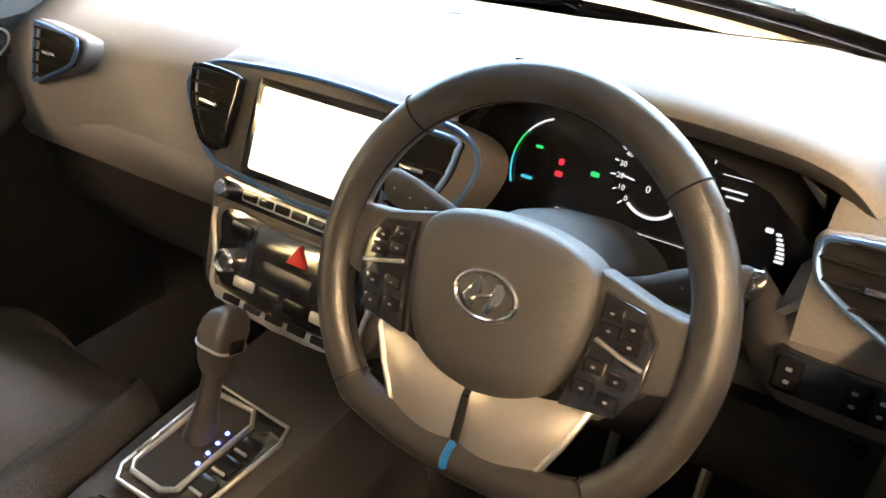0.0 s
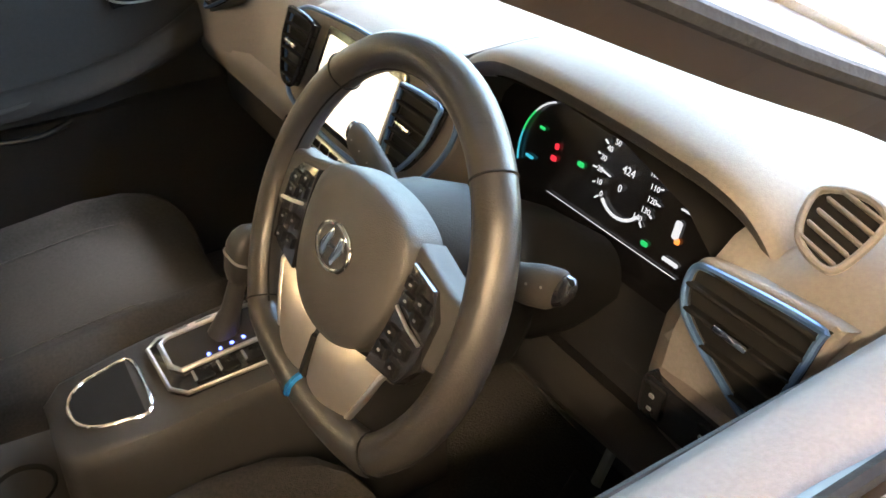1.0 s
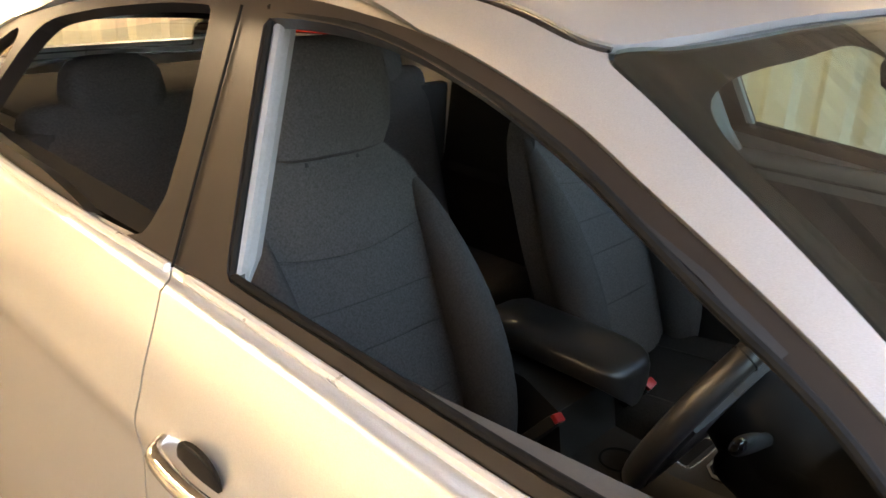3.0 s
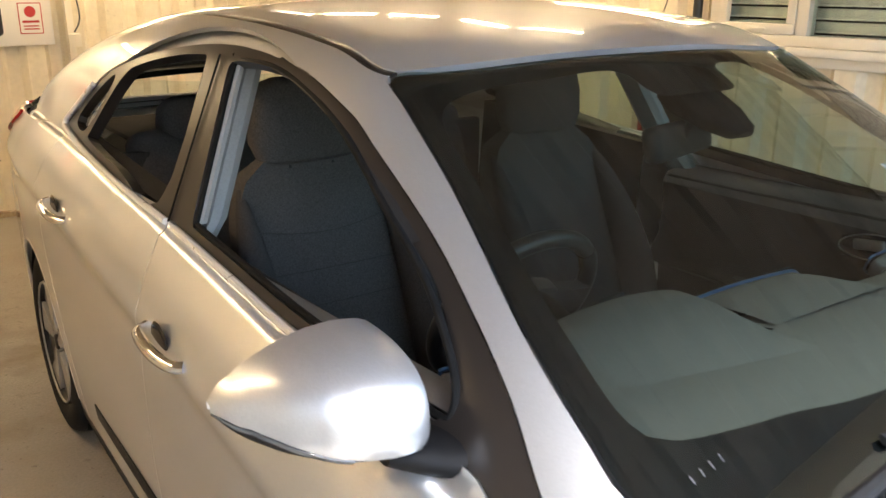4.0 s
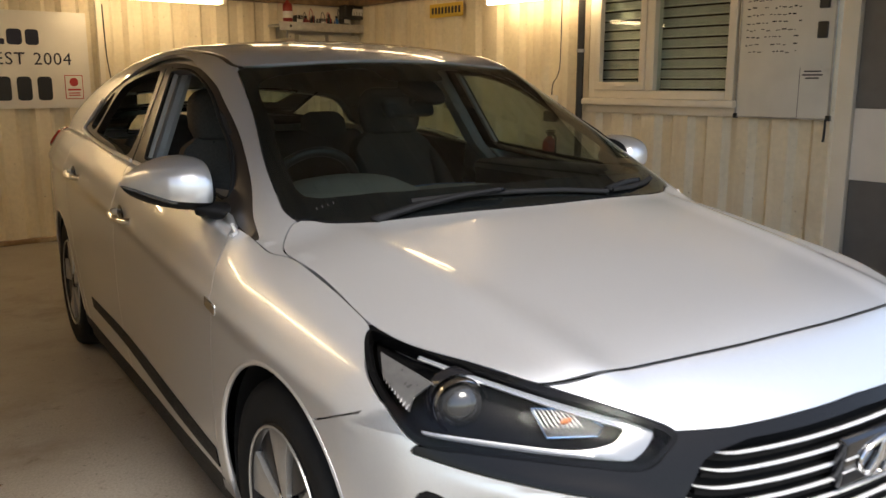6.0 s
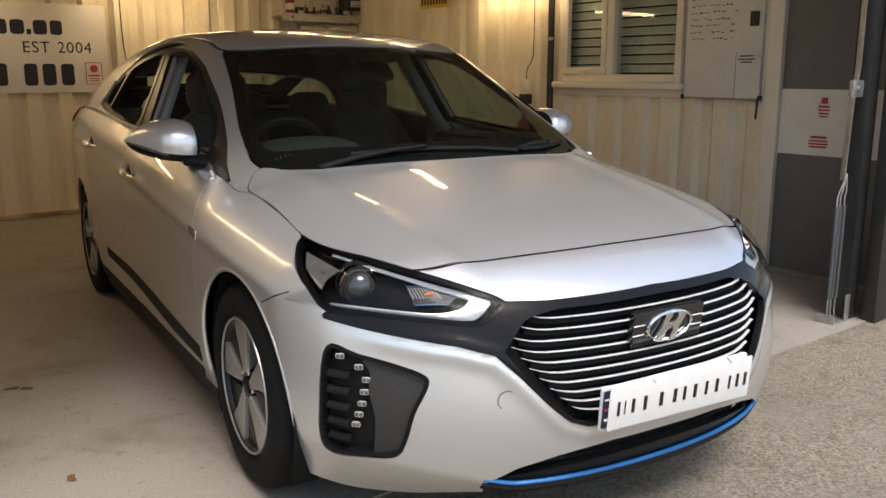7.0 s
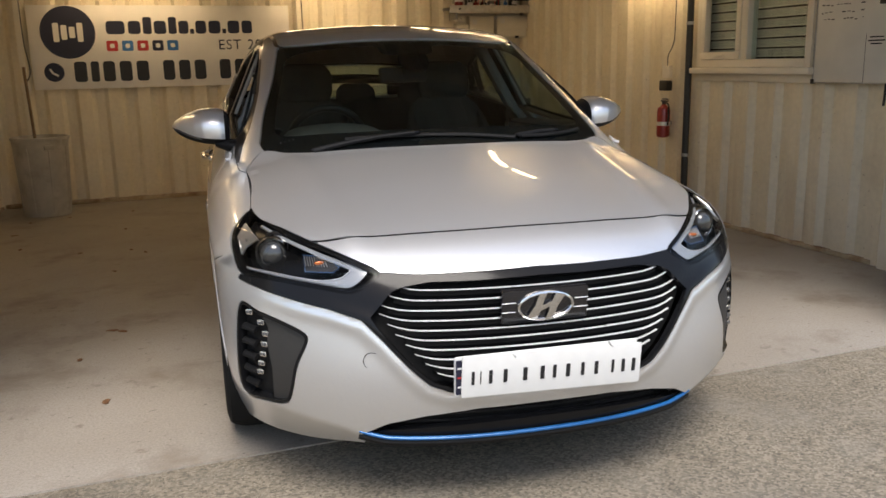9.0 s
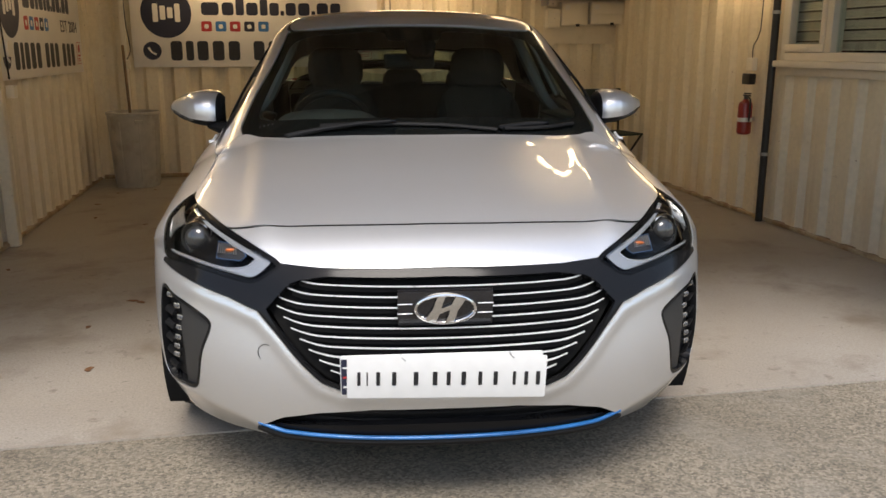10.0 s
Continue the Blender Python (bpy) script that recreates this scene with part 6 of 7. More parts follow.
def flat(outline, z, depth, bevel, slope=-.062, y0=1.0):
    """A plate laid on the console: outline in (x, y), top at z, following its slope."""
    bm = moved(slab([(x, y) for x, y in outline], depth, bevel), Matrix(((1, 0, 0, 0), (0, 0, 1, 0), (0, -1, 0, z), (0, 0, 0, 1))))
    for v in bm.verts:
        v.co.z += slope * (v.co.y - y0)
    return bm


part("selector_deck", flat(deck, .563, .01, .002), console, "gloss black selector surround", GLOSS_BLACK)
gate = [(cx + x, y) for x, y in ((.046, .915), (-.010, .912), (-.026, .93), (-.026, 1.045), (-.010, 1.056), (.040, 1.056), (.050, 1.045), (.052, .93))]
part("selector_gate", flat(gate, .566, .006, .001), console, "black selector gate", CABIN_BLACK)
part("gate_frame", rod([(x, y, .567 - .062 * (y - 1.0)) for x, y in gate], .0038, 8, True), console, "satin silver gate frame", SATIN_CHROME)
part("deck_trim", rod([(x, y, .562 - .062 * (y - 1.0)) for x, y in deck], .003, 8, True), console, "", SATIN_CHROME)
for k in range(3):
    part("console_key", flat(rounded(.030, .026, .004, 3, cx - .046, .955 + .034 * k), .567, .006, .0015), console, "", GREY_TRIM)
    part("key_mark", flat(rounded(.020, .004, .001, 2, cx - .046, .967 + .034 * k), .5685, .003, .0005), console, "", WHITE_LED)
    part("key_mark", flat(rounded(.004, .022, .001, 2, cx + .060, .955 + .034 * k), .5665, .003, .0005), console, "", WHITE_LED)
BLUE_GLOW = glow("selector_blue", (.10, .16, .95), .22)
for k in range(4):
    part("selector_letter", flat(rounded(.005, .0045, .001, 2, cx - .010 - .002 * k, .955 + .017 * k), .5675, .002, 0), console, "glowing blue letter", BLUE_GLOW)
lever = part("gear_lever", rod([(cx + .018, .975, .562), (cx + .016, .958, .60), (cx + .013, .942, .645)], [.022, .014, .012], 16), console, "black gear lever with a silver-edged knob", LEATHER)
knob_at = pose(cx + .012, .922, .683, 24, 0, 8)
knob = part("knob", moved(loft([[(w * math.copysign(abs(math.cos(a)) ** .55, math.cos(a)), l * math.copysign(abs(math.sin(a)) ** .6, math.sin(a)) - .10 * h, h) for a in np.linspace(0, math.tau, 25)[:-1]] for h, w, l in ((-.042, .012, .014), (-.030, .0165, .021), (-.008, .020, .028), (.010, .0215, .031), (.024, .0195, .0285), (.034, .0145, .021), (.039, .007, .010))], True, True), knob_at), lever, "", LEATHER)
part("knob_trim", moved(rod([(.0208 * math.copysign(abs(math.cos(a)) ** .55, math.cos(a)), .0292 * math.copysign(abs(math.sin(a)) ** .6, math.sin(a)), -.006 + .006 * math.cos(a)) for a in np.linspace(0, math.tau, 41)[:-1]], .0020, 6, True), knob_at), knob, "satin silver knob edge", SATIN_CHROME)
part("lever_button", moved(block(-.024, -.021, -.012, .012, -.012, .004, .002), knob_at), knob, "", GREY_TRIM)
tray = [(cx + x, y) for x, y in curve([(-.052, 1.095), (.052, 1.095), (.055, 1.13), (.045, 1.165), (.02, 1.185), (-.02, 1.185), (-.045, 1.165), (-.055, 1.13)], 4)]
part("tray", flat(tray, .551, .03, 0), console, "black tray with a bright rim", UNDER)
part("tray_rim", rod([(x, y, .552 - .062 * (y - 1.0)) for x, y in tray], .003, 8, True), console, "bright rim", CHROME)
part("console_rear", loft([[(cx + dx, y, z) for dx, z in ((-.11, .24), (-.10, h), (.10, h), (.11, .24))] for y, h in ((1.20, .44), (1.26, .445), (1.34, .45), (1.36, .56), (1.45, .60), (1.66, .60), (1.68, .24))]), console, "", CABIN_BLACK)
part("cup_holder", moved(lathe([(.042, .0), (.040, .004), (.036, .0), (.036, -.05), (.001, -.05)], 28, "z", False), pose(cx, 1.268, .447)), console, "dark cup holder", UNDER)
arm = []
for y, w, h in ((1.262, .020, .630), (1.265, .042, .642), (1.272, .060, .653), (1.285, .073, .662), (1.305, .082, .668), (1.34, .087, .671), (1.40, .088, .672), (1.60, .087, .672), (1.63, .08, .66)):
    arm.append([(.028 + w * math.copysign(abs(math.cos(a)) ** .55, math.cos(a)), y, h - .030 + .030 * math.copysign(abs(math.sin(a)) ** .5, math.sin(a))) for a in np.linspace(0, math.tau, 29)[:-1]])
part("armrest", loft(arm, True, True), console, "black padded armrest", LEATHER)


# seats
def seat(s):
    ob = part("seat_cushion", cushion(), None, "cloth seat cushion, darkened for the shade it sits in", SHADED_CLOTH)
    ob.name = "front_seat"
    tagged(ob, "charcoal cloth front seat with headrest", "seat", "front seats")
    ob.location = (s * .385, 0, 0)
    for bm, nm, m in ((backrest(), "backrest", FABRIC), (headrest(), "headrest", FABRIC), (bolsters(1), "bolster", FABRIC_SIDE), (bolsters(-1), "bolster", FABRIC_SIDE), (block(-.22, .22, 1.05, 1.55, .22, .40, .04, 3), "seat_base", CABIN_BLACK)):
        part(nm, bm, ob, "", m)
    for sx in (-1, 1):
        part("headrest_post", rod([(sx * .058, 1.715, 1.03), (sx * .058, 1.735, 1.12)], .006, 10), ob, "steel post", GALV)
        part("post_collar", moved(lathe([(.013, 0), (.013, .010), (.009, .013), (.001, .013)], 14), pose(sx * .058, 1.713, 1.036, -22)), ob, "", CABIN_BLACK)
    for y0, w in ((.905, .17), (.80, .19), (.72, .175), (.60, .16)):
        pts = []
        for f in np.linspace(-1, 1, 17):
            z = y0 - (.02 * (1 - f * f) if y0 > .9 else 0)
            pts.append(back_point(f * w, z, .001))
        part("seam", rod(pts, .0014, 5), ob, "", FABRIC_SIDE)
    for f in (-.56, .56):
        part("seam", rod([(f * .238, y, h + .004 - .010 * (1 - f * f)) for y, h in ((.955, .490), (1.06, .500), (1.2, .486), (1.35, .469), (1.50, .452))], .0012, 5), ob, "", CARPET)
    buckle_at = pose(-s * .252, 1.375 if s < 0 else 1.318, .525 if s < 0 else .530, 38, -s * 14, 0)
    belt = part("buckle", moved(block(-.016, .016, -.012, .012, -.05, .05, .006), buckle_at), ob, "black belt buckle", CABIN_BLACK)
    part("release_button", moved(block(-.014, .014, -.010, .010, .048, .060, .004), buckle_at), belt, "red release button", RED_PLASTIC)


def back_line(z):
    return float(np.interp(z, [.42, .60, .80, 1.0, 1.07], [1.475, 1.545, 1.625, 1.700, 1.722]))


def back_point(x, z, lift=0.0):
    b = max(0, abs(x) - .13)
    return (x, back_line(z) - lift - 2.2 * b * b - .012 * math.cos(x / .14), z)


def backrest():
    rows = []
    for z in np.linspace(.42, 1.06, 17):
        w = float(np.interp(z, [.42, .55, .75, .9, 1.0, 1.05, 1.06], [.205, .215, .228, .222, .195, .150, .125]))
        front_ = [back_point(w * f, z) for f in np.linspace(-1, 1, 19)]
        back_ = [(w * f * .96, back_line(z) + .095 - .02 * f * f + (.0 if z < 1.03 else -.03), z) for f in np.linspace(1, -1, 11)]
        rows.append(front_ + back_)
    return loft(rows, True, True)


def bolsters(s):
    rows = []
    for t in np.linspace(0, 1, 15):
        z = .40 + .60 * t
        k = max(0, math.sin(math.pi * min(1, .10 + .90 * t))) ** .75
        c = Vector((s * (.190 + .024 * k), back_line(z) + .012 - .078 * k, z))
        r1, r2 = .006 + .042 * k, .008 + .060 * k
        rows.append([(c.x + r1 * math.cos(a) * s, c.y + r2 * math.sin(a), c.z) for a in np.linspace(0, math.tau, 17)[:-1]])
    return loft(rows, True, True)


def cushion():
    rows = []
    for y, h, w in ((.890, .415, .080), (.892, .440, .115), (.899, .462, .150), (.915, .480, .184), (.945, .494, .212), (.99, .502, .230), (1.07, .504, .240), (1.2, .490, .243), (1.35, .468, .243), (1.52, .450, .235), (1.56, .44, .23)):
        topc = [(w * math.sin(f * math.pi / 2), y, h + .030 * math.exp(-((abs(math.sin(f * math.pi / 2)) - .80) / .13) ** 2) - .012 * (1 - f * f) - .045 * max(0, abs(f) - .72) ** 2 / .08) for f in np.linspace(-1, 1, 33)]
        rows.append(topc + [(w * .98, y + (.01 if y < 1 else 0), .36), (-w * .98, y + (.01 if y < 1 else 0), .36)])
    return loft(rows, True, True)


def headrest():
    rows = []
    for z, w, d in ((1.052, .098, .030), (1.062, .130, .044), (1.10, .146, .052), (1.165, .148, .054), (1.215, .138, .050), (1.242, .112, .040), (1.254, .080, .024)):
        yc = 1.720 + .10 * (z - 1.1)
        rows.append([(w * math.copysign(abs(math.cos(a)) ** .5, math.cos(a)), yc + .012 + d * math.copysign(abs(math.sin(a)) ** .7, math.sin(a)), z) for a in np.linspace(0, math.tau, 29)[:-1]])
    return loft(rows, True, True)


seat(-1)
seat(1)
bench = part("rear_bench", join([block(-.62, .62, 1.95, 2.44, .30, .50, .05, 4), moved(block(-.62, .62, -.07, .07, -.30, .30, .06, 4), pose(0, 2.42, .74, -18))]), car, "charcoal cloth rear bench", FABRIC)
for x in (-.40, 0, .40):
    part("headrest", moved(headrest(), pose(x, .72 + .03, -.11) @ Matrix.Diagonal((.85, 1, .9, 1)) @ pose(0, 0, .12)), bench, "", FABRIC)
part("parcel_shelf", block(-.55, .55, 2.55, 3.2, .955, .975, .01), car, "", CARPET)


# ---- garage fittings and loose things; u, v in the garage's own frame ----
def gthing(name, label, category, u, v, z, turn=0, group=""):
    return thing(name, label, category, group, "", G @ pose(u, v, z, 0, 0, turn))


def gpart(name, bm, parent, material, label=""):
    return part(name, bm, parent, label, material)


# window in the right wall: frame, two sashes, panes, handle and the shutter outside
win = tagged(new("window_1"), "cream plastic double window with a closed outer shutter", "window", "", "structure")
win.matrix_world = G @ pose(U1, 2.045, 1.17, 0, 0, -90)          # local x runs towards -v, local -y into the room
WW, WH = 1.16, .92
for nm, b in (("frame_side", block(-WW / 2, -WW / 2 + .055, -.035, .05, 0, WH, .006)), ("frame_side", block(WW / 2 - .055, WW / 2, -.035, .05, 0, WH, .006)), ("frame_head", block(-WW / 2 + .055, WW / 2 - .055, -.035, .05, WH - .055, WH, .006)),
              ("frame_foot", block(-WW / 2 + .055, WW / 2 - .055, -.035, .05, 0, .055, .006)), ("mullion", block(-.085, -.02, -.037, .05, .055, WH - .055, .006))):
    gpart(nm, b, win, UPVC)
gpart("window_sill", block(-WW / 2 - .03, WW / 2 + .03, -.075, .02, -.045, -.001, .008), win, UPVC, "cream window sill board")
gpart("window_board", block(-WW / 2 - .03, WW / 2 + .03, -.016, .02, -.10, -.046, .006), win, PANEL)
sash = gpart("sash", join([block(-WW / 2 + .057, -.087, -.045, .0, .057, .11, .008), block(-WW / 2 + .057, -.087, -.045, 0, WH - .11, WH - .057, .008), block(-WW / 2 + .057, -WW / 2 + .105, -.045, 0, .11, WH - .11, .008), block(-.135, -.087, -.045, 0, .11, WH - .11, .008)]), win, UPVC, "opening cream sash")
gpart("window_handle", join([block(-.34, -.28, -.056, -.044, .075, .095, .004), block(-.315, -.235, -.066, -.054, .079, .090, .004)]), sash, UPVC)
for x0, x1, z0 in ((-WW / 2 + .105, -.135, .11), (-.02, WW / 2 - .055, .055)):
    p = gpart("pane", block(x0, x1, .006, .012, z0, WH - z0, 0), win, CLEAR)
    p.visible_shadow = False
for k in range(14):
    slat = gpart("shutter_slat", moved(block(-WW / 2 - .06, WW / 2 + .06, -.004, .004, -.029, .029, .003, 1), pose(0, .080, .03 + .066 * k, -20)), win, SHUTTER)
    gpart("slat_lip", moved(rod([(-WW / 2 - .06, -.005, -.027), (WW / 2 + .06, -.005, -.027)], .0042, 6), pose(0, .080, .03 + .066 * k, -20)), slat, SIGN_WHITE, "bright slat edge")
# black sheet added behind the slats: gives the shade in their gaps
gpart("slat_gap_dark", block(-WW / 2 - .08, WW / 2 + .08, .10, .11, -.1, WH + .1, 0), win, UNDER)
# service door in the right wall, dark grey, with a white notice panel across it
door = tagged(new("door_1"), "dark grey steel service door with a white notice panel", "door", "", "structure")
door.matrix_world = G @ pose(U1, .32, 0, 0, 0, -90)
gpart("door_leaf", block(-.40, .46, -.01, .035, .03, 2.05, .004), door, GREY_DOOR)
gpart("door_frame", join([block(-.50, -.405, -.04, .06, 0, 2.12, .006), block(.465, .55, -.04, .06, 0, 2.12, .006), block(-.405, .465, -.04, .06, 2.055, 2.12, .006)]), door, UPVC, "cream door frame")
gpart("door_infill", block(-.545, .6, -.0, .06, 2.121, H, 0), door, PANEL)
gpart("threshold", block(-.41, .47, -.06, .03, 0, .028, .006), door, GALV)
board = gpart("notice_panel", block(-.40, .46, -.016, -.0105, .75, 1.14, .002), door, SIGN_WHITE, "white notice panel")
for k, (dx, z, w, h, m) in enumerate(((-.02, 1.075, .040, .036, RED_PRINT), (-.02, 1.04, .07, .012, RED_PRINT), (-.02, 1.02, .07, .010, RED_PRINT), (-.02, 1.0, .06, .010, RED_PRINT), (-.02, .982, .05, .008, RED_PRINT), (-.04, .86, .10, .014, RED_PRINT), (-.04, .838, .12, .010, RED_PRINT), (-.04, .82, .12, .010, RED_PRINT), (-.04, .803, .11, .010, RED_PRINT))):
    gpart("notice_line", moved(slab(rounded(w, h, .002, 2), .001), pose(dx - .10, -.0172, z)), board, m)
# whiteboard beside it
wb = gthing("whiteboard", "grey-white whiteboard with scribbled lines on the wall", "whiteboard", U1 - .024, 1.15, 1.08, -90)
gpart("board_face", block(-.285, .285, -.006, .006, 0, .80, .002), wb, WHITE_BOARD)
for nm, b in (("frame_strip", block(-.295, -.285, -.010, .008, -.01, .81, .002)), ("frame_strip", block(.285, .295, -.010, .008, -.01, .81, .002)), ("frame_strip", block(-.285, .285, -.010, .008, -.01, 0, .002)), ("frame_strip", block(-.285, .285, -.010, .008, .80, .81, .002))):
    gpart(nm, b, wb, GALV)
for sx in (-1, 1):
    gpart("corner_cap", block(sx * .29 - .012, sx * .29 + .012, -.014, .010, -.014, .016, .003), wb, BLACK_STEEL)
rnd = random.Random(4)
for k in range(11):
    z = .75 - .042 * k
    x = -.25
    while x < .08 and k < 10:
        w = rnd.uniform(.008, .030)
        if rnd.random() < .82:
            gpart("scribble", moved(slab(rounded(w, rnd.uniform(.004, .008), .0018, 2), .0008), pose(x + w / 2, -.0068, z + rnd.uniform(-.005, .005), 0, rnd.uniform(-4, 4), 0)), wb, INK)
        x += w + .010
for z, w in ((.26, .10), (.24, .12), (.222, .08)):
    gpart("scribble", moved(slab(rounded(w, .008, .002, 2), .0008), pose(.18, -.0068, z)), wb, INK)
gpart("board_line", moved(slab(rounded(.003, .28, .001, 2), .0008), pose(.105, -.0068, .14)), wb, INK)
for z in (.60, .44):
    holder = gpart("key_box", block(.20, .255, -.03, -.0065, z, z + .09, .006), wb, BLACK_STEEL, "small black magnetic box")
gpart("pen", rod([(.285, -.02, -.005), (.285, -.022, -.09), (.283, -.024, -.13)], .007, 8), wb, INK, "hanging marker pen")
# conduits, sockets, extinguisher
pipe = gthing("drain_pipe", "black vertical pipe along the cream wall joint", "pipe", U1 - .045, 2.70, 0)
gpart("pipe_run", rod([(0, 0, 0), (0, 0, H)], .026, 14), pipe, BLACK_STEEL)
for z in (.5, 1.5, 2.2):
    gpart("pipe_clip", lathe([(.031, z - .012), (.031, z + .012)], 14), pipe, GALV)
sock = gthing("wall_socket", "cream surface wall socket with a black plug and cable", "socket", U1 - .02, 2.98, 1.10, -90)
gpart("socket_box", block(-.045, .045, -.04, .0, -.01, .085, .006), sock, UPVC)
gpart("plug", block(-.03, .075, -.075, -.02, -.11, -.03, .008), sock, BLACK_STEEL)
gpart("cable", rod([tuple(q) for q in curve([(0, -.02, .085), (.02, -.03, .17), (.06, -.02, .24), (.07, -.01, .4), (.07, -.01, 1.2)], 6, False)], .004, 6), sock, BLACK_STEEL)
ext = gthing("fire_extinguisher", "small red fire extinguisher hung on the cream wall", "fire extinguisher", U1 - .075, 2.96, .62)
gpart("cylinder", lathe([(.04, 0), (.052, .012), (.052, .21), (.046, .235), (.022, .252), (.018, .262)], 26), ext, RED_STEEL)
gpart("label_band", lathe([(.0526, .095), (.0526, .125)], 26), ext, SIGN_WHITE)
gpart("valve", join([lathe([(.016, .26), (.016, .285)], 12), block(-.012, .012, -.05, .03, .283, .295, .003), block(-.010, .010, -.055, .02, .30, .309, .003)]), ext, BLACK_STEEL)
gpart("hose", rod([tuple(q) for q in curve([(0, -.02, .28), (0, -.06, .26), (0, -.066, .20), (0, -.06, .10)], 5, False)], .007, 8), ext, BLACK_STEEL)
gpart("bracket", block(.0, .07, -.02, .02, .10, .13, .003), ext, GALV)


# banners
def banner(u, v, z, turn, w, h, scale, group):
    """White trader's banner: round dark emblem, bars for the name and for the digits, a line with the founding year."""
    b = gthing("banner_sign", "white trader's banner with dark letter bars on the wall", "sign", u, v, z, turn, group)
    gpart("sign_board", block(0, w, -.008, 0, 0, h, .003), b, SIGN_WHITE)

    def bar(x, zz, ww, hh, m, r=None):
        gpart("letter_bar", moved(slab(rounded(ww, hh, r or min(ww, hh) * .25, 3), .001), pose(x, -.0092, zz)), b, m)
    cx, cz = .33 * scale, .51 * scale
    gpart("emblem", moved(slab([(.235 * scale * math.cos(a), .235 * scale * math.sin(a)) for a in np.linspace(0, math.tau, 41)[:-1]], .001), pose(cx, -.0092, cz)), b, NAVY, "dark round emblem")
    for k in range(4):
        gpart("emblem_bar", moved(slab(rounded(.05 * scale, (.17, .13, .10, .17)[k] * scale, .01, 2), .001), pose(cx + (-.10 + .068 * k) * scale, -.0104, cz)), b, SIGN_WHITE)
    x = .64 * scale
    for ww in (.20, .135, .095, .135, .09, .11, .045, .12, .135, .045, .135, .12):
        hh = .155 if ww in (.09, .095, .045) else .12
        if ww == .045:
            hh = .045
        bar(x + ww * scale / 2, (.49 + hh / 2) * scale, ww * scale * .82, hh * scale, NAVY)
        x += ww * scale
    for k, m in enumerate((RED_PRINT, BLUE_PRINT, RED_PRINT, NAVY, BLUE_PRINT)):
        gpart("icon_tile", moved(slab(rounded(.10 * scale, .095 * scale, .015 * scale, 3), .001), pose((.70 + .135 * k) * scale, -.0092, .385 * scale)), b, m)
        gpart("icon_mark", moved(slab(rounded(.04 * scale, .04 * scale, .012 * scale, 3), .001), pose((.70 + .135 * k) * scale, -.0103, .385 * scale)), b, SIGN_WHITE)
    fx = 1.66 * scale
    for ch in "EST 2004":
        if ch == " ":
            fx += .05 * scale
            continue
        t = text_mesh("letter", ch, .135 * scale, NAVY, b.matrix_world @ pose(fx, -.0092, .34 * scale, 90), .0006)
        t.parent = b
        t.matrix_parent_inverse = b.matrix_world.inverted()
        fx += max(v.co.x for v in t.data.vertices) + .010 * scale
    gpart("handset_disc", moved(slab([(.085 * scale * math.cos(a), .085 * scale * math.sin(a)) for a in np.linspace(0, math.tau, 31)[:-1]], .001), pose(.18 * scale, -.0092, .155 * scale)), b, NAVY)
    gpart("handset_mark", moved(rod([(-.035 * scale, 0, .03 * scale), (-.01 * scale, 0, -.01 * scale), (.035 * scale, 0, -.035 * scale)], .010 * scale, 6), pose(.18 * scale, -.0104, .155 * scale)), b, SIGN_WHITE)
    x = .33 * scale
    for ww in (.15, .10, .145, .15, .15, .09, .145, .145, .145, .09, .145, .15, .15):
        if ww != .09:
            bar(x + ww * scale / 2, .155 * scale, ww * scale * .72, .185 * scale, INK)
        x += ww * scale
    sx = w - .13
    gpart("sticker", moved(slab(rounded(.14, .19, .004, 2), .001), pose(sx, -.0092, .165)), b, RED_PRINT, "small framed red and white sticker")
    gpart("sticker_face", moved(slab(rounded(.128, .178, .003, 2), .001), pose(sx, -.0103, .165)), b, SIGN_WHITE)
    gpart("sticker_disc", moved(slab([(.034 * math.cos(a), .034 * math.sin(a)) for a in np.linspace(0, math.tau, 25)[:-1]], .001), pose(sx, -.0114, .205)), b, RED_PRINT)
    for z_, w_ in ((.145, .10), (.118, .09), (.10, .09)):
        gpart("sticker_line", moved(slab(rounded(w_, .014 if z_ > .14 else .008, .002, 2), .001), pose(sx, -.0114, z_)), b, RED_PRINT)
    return b


banner(-1.895, V1 - .003, 1.075, 0, 2.36, .75, 1.0, "trader banners")
banner(U0 + .003, 3.02, 1.045, 90, 2.36, .75, 1.0, "trader banners")
# posts and cables on the back and left walls
for u, v, nm in ((.56, V1 - .03, "conduit"), (-1.97, V1 - .03, "conduit")):
    c = gthing("cable_conduit", "cream vertical cable conduit on the steel wall", "conduit", u, v, 0, 0, "wall conduits")
    gpart("conduit_run", block(-.022, .022, -.02, .028, 0.02, H, .004), c, UPVC)
    gpart("flex", rod([tuple(q) for q in curve([(.03, -.02, 1.9), (.035, -.03, 1.5), (.06, -.03, 1.25), (.02, -.02, 1.15)], 6, False)], .005, 6), c, BLACK_STEEL)
    gpart("outlet", block(-.03, .05, -.05, -.02, 1.06, 1.14, .006), c, UPVC)
post = gthing("corner_post", "brown steel corner post of the container", "post", U0 + .05, 2.84, 0)
gpart("post_run", block(-.05, .02, -.035, .035, 0, H, .006), post, WALL)
gpart("flex", rod([tuple(q) for q in curve([(.03, .05, 1.9), (.03, .06, 1.5), (.03, .10, 1.2), (.03, .12, 1.06)], 6, False)], .006, 6), post, BLACK_STEEL)
gpart("outlet", block(.0, .05, .10, .20, 1.20, 1.30, .006), post, UPVC)
gpart("outlet", block(.0, .05, .12, .20, .94, 1.02, .006), post, UPVC)
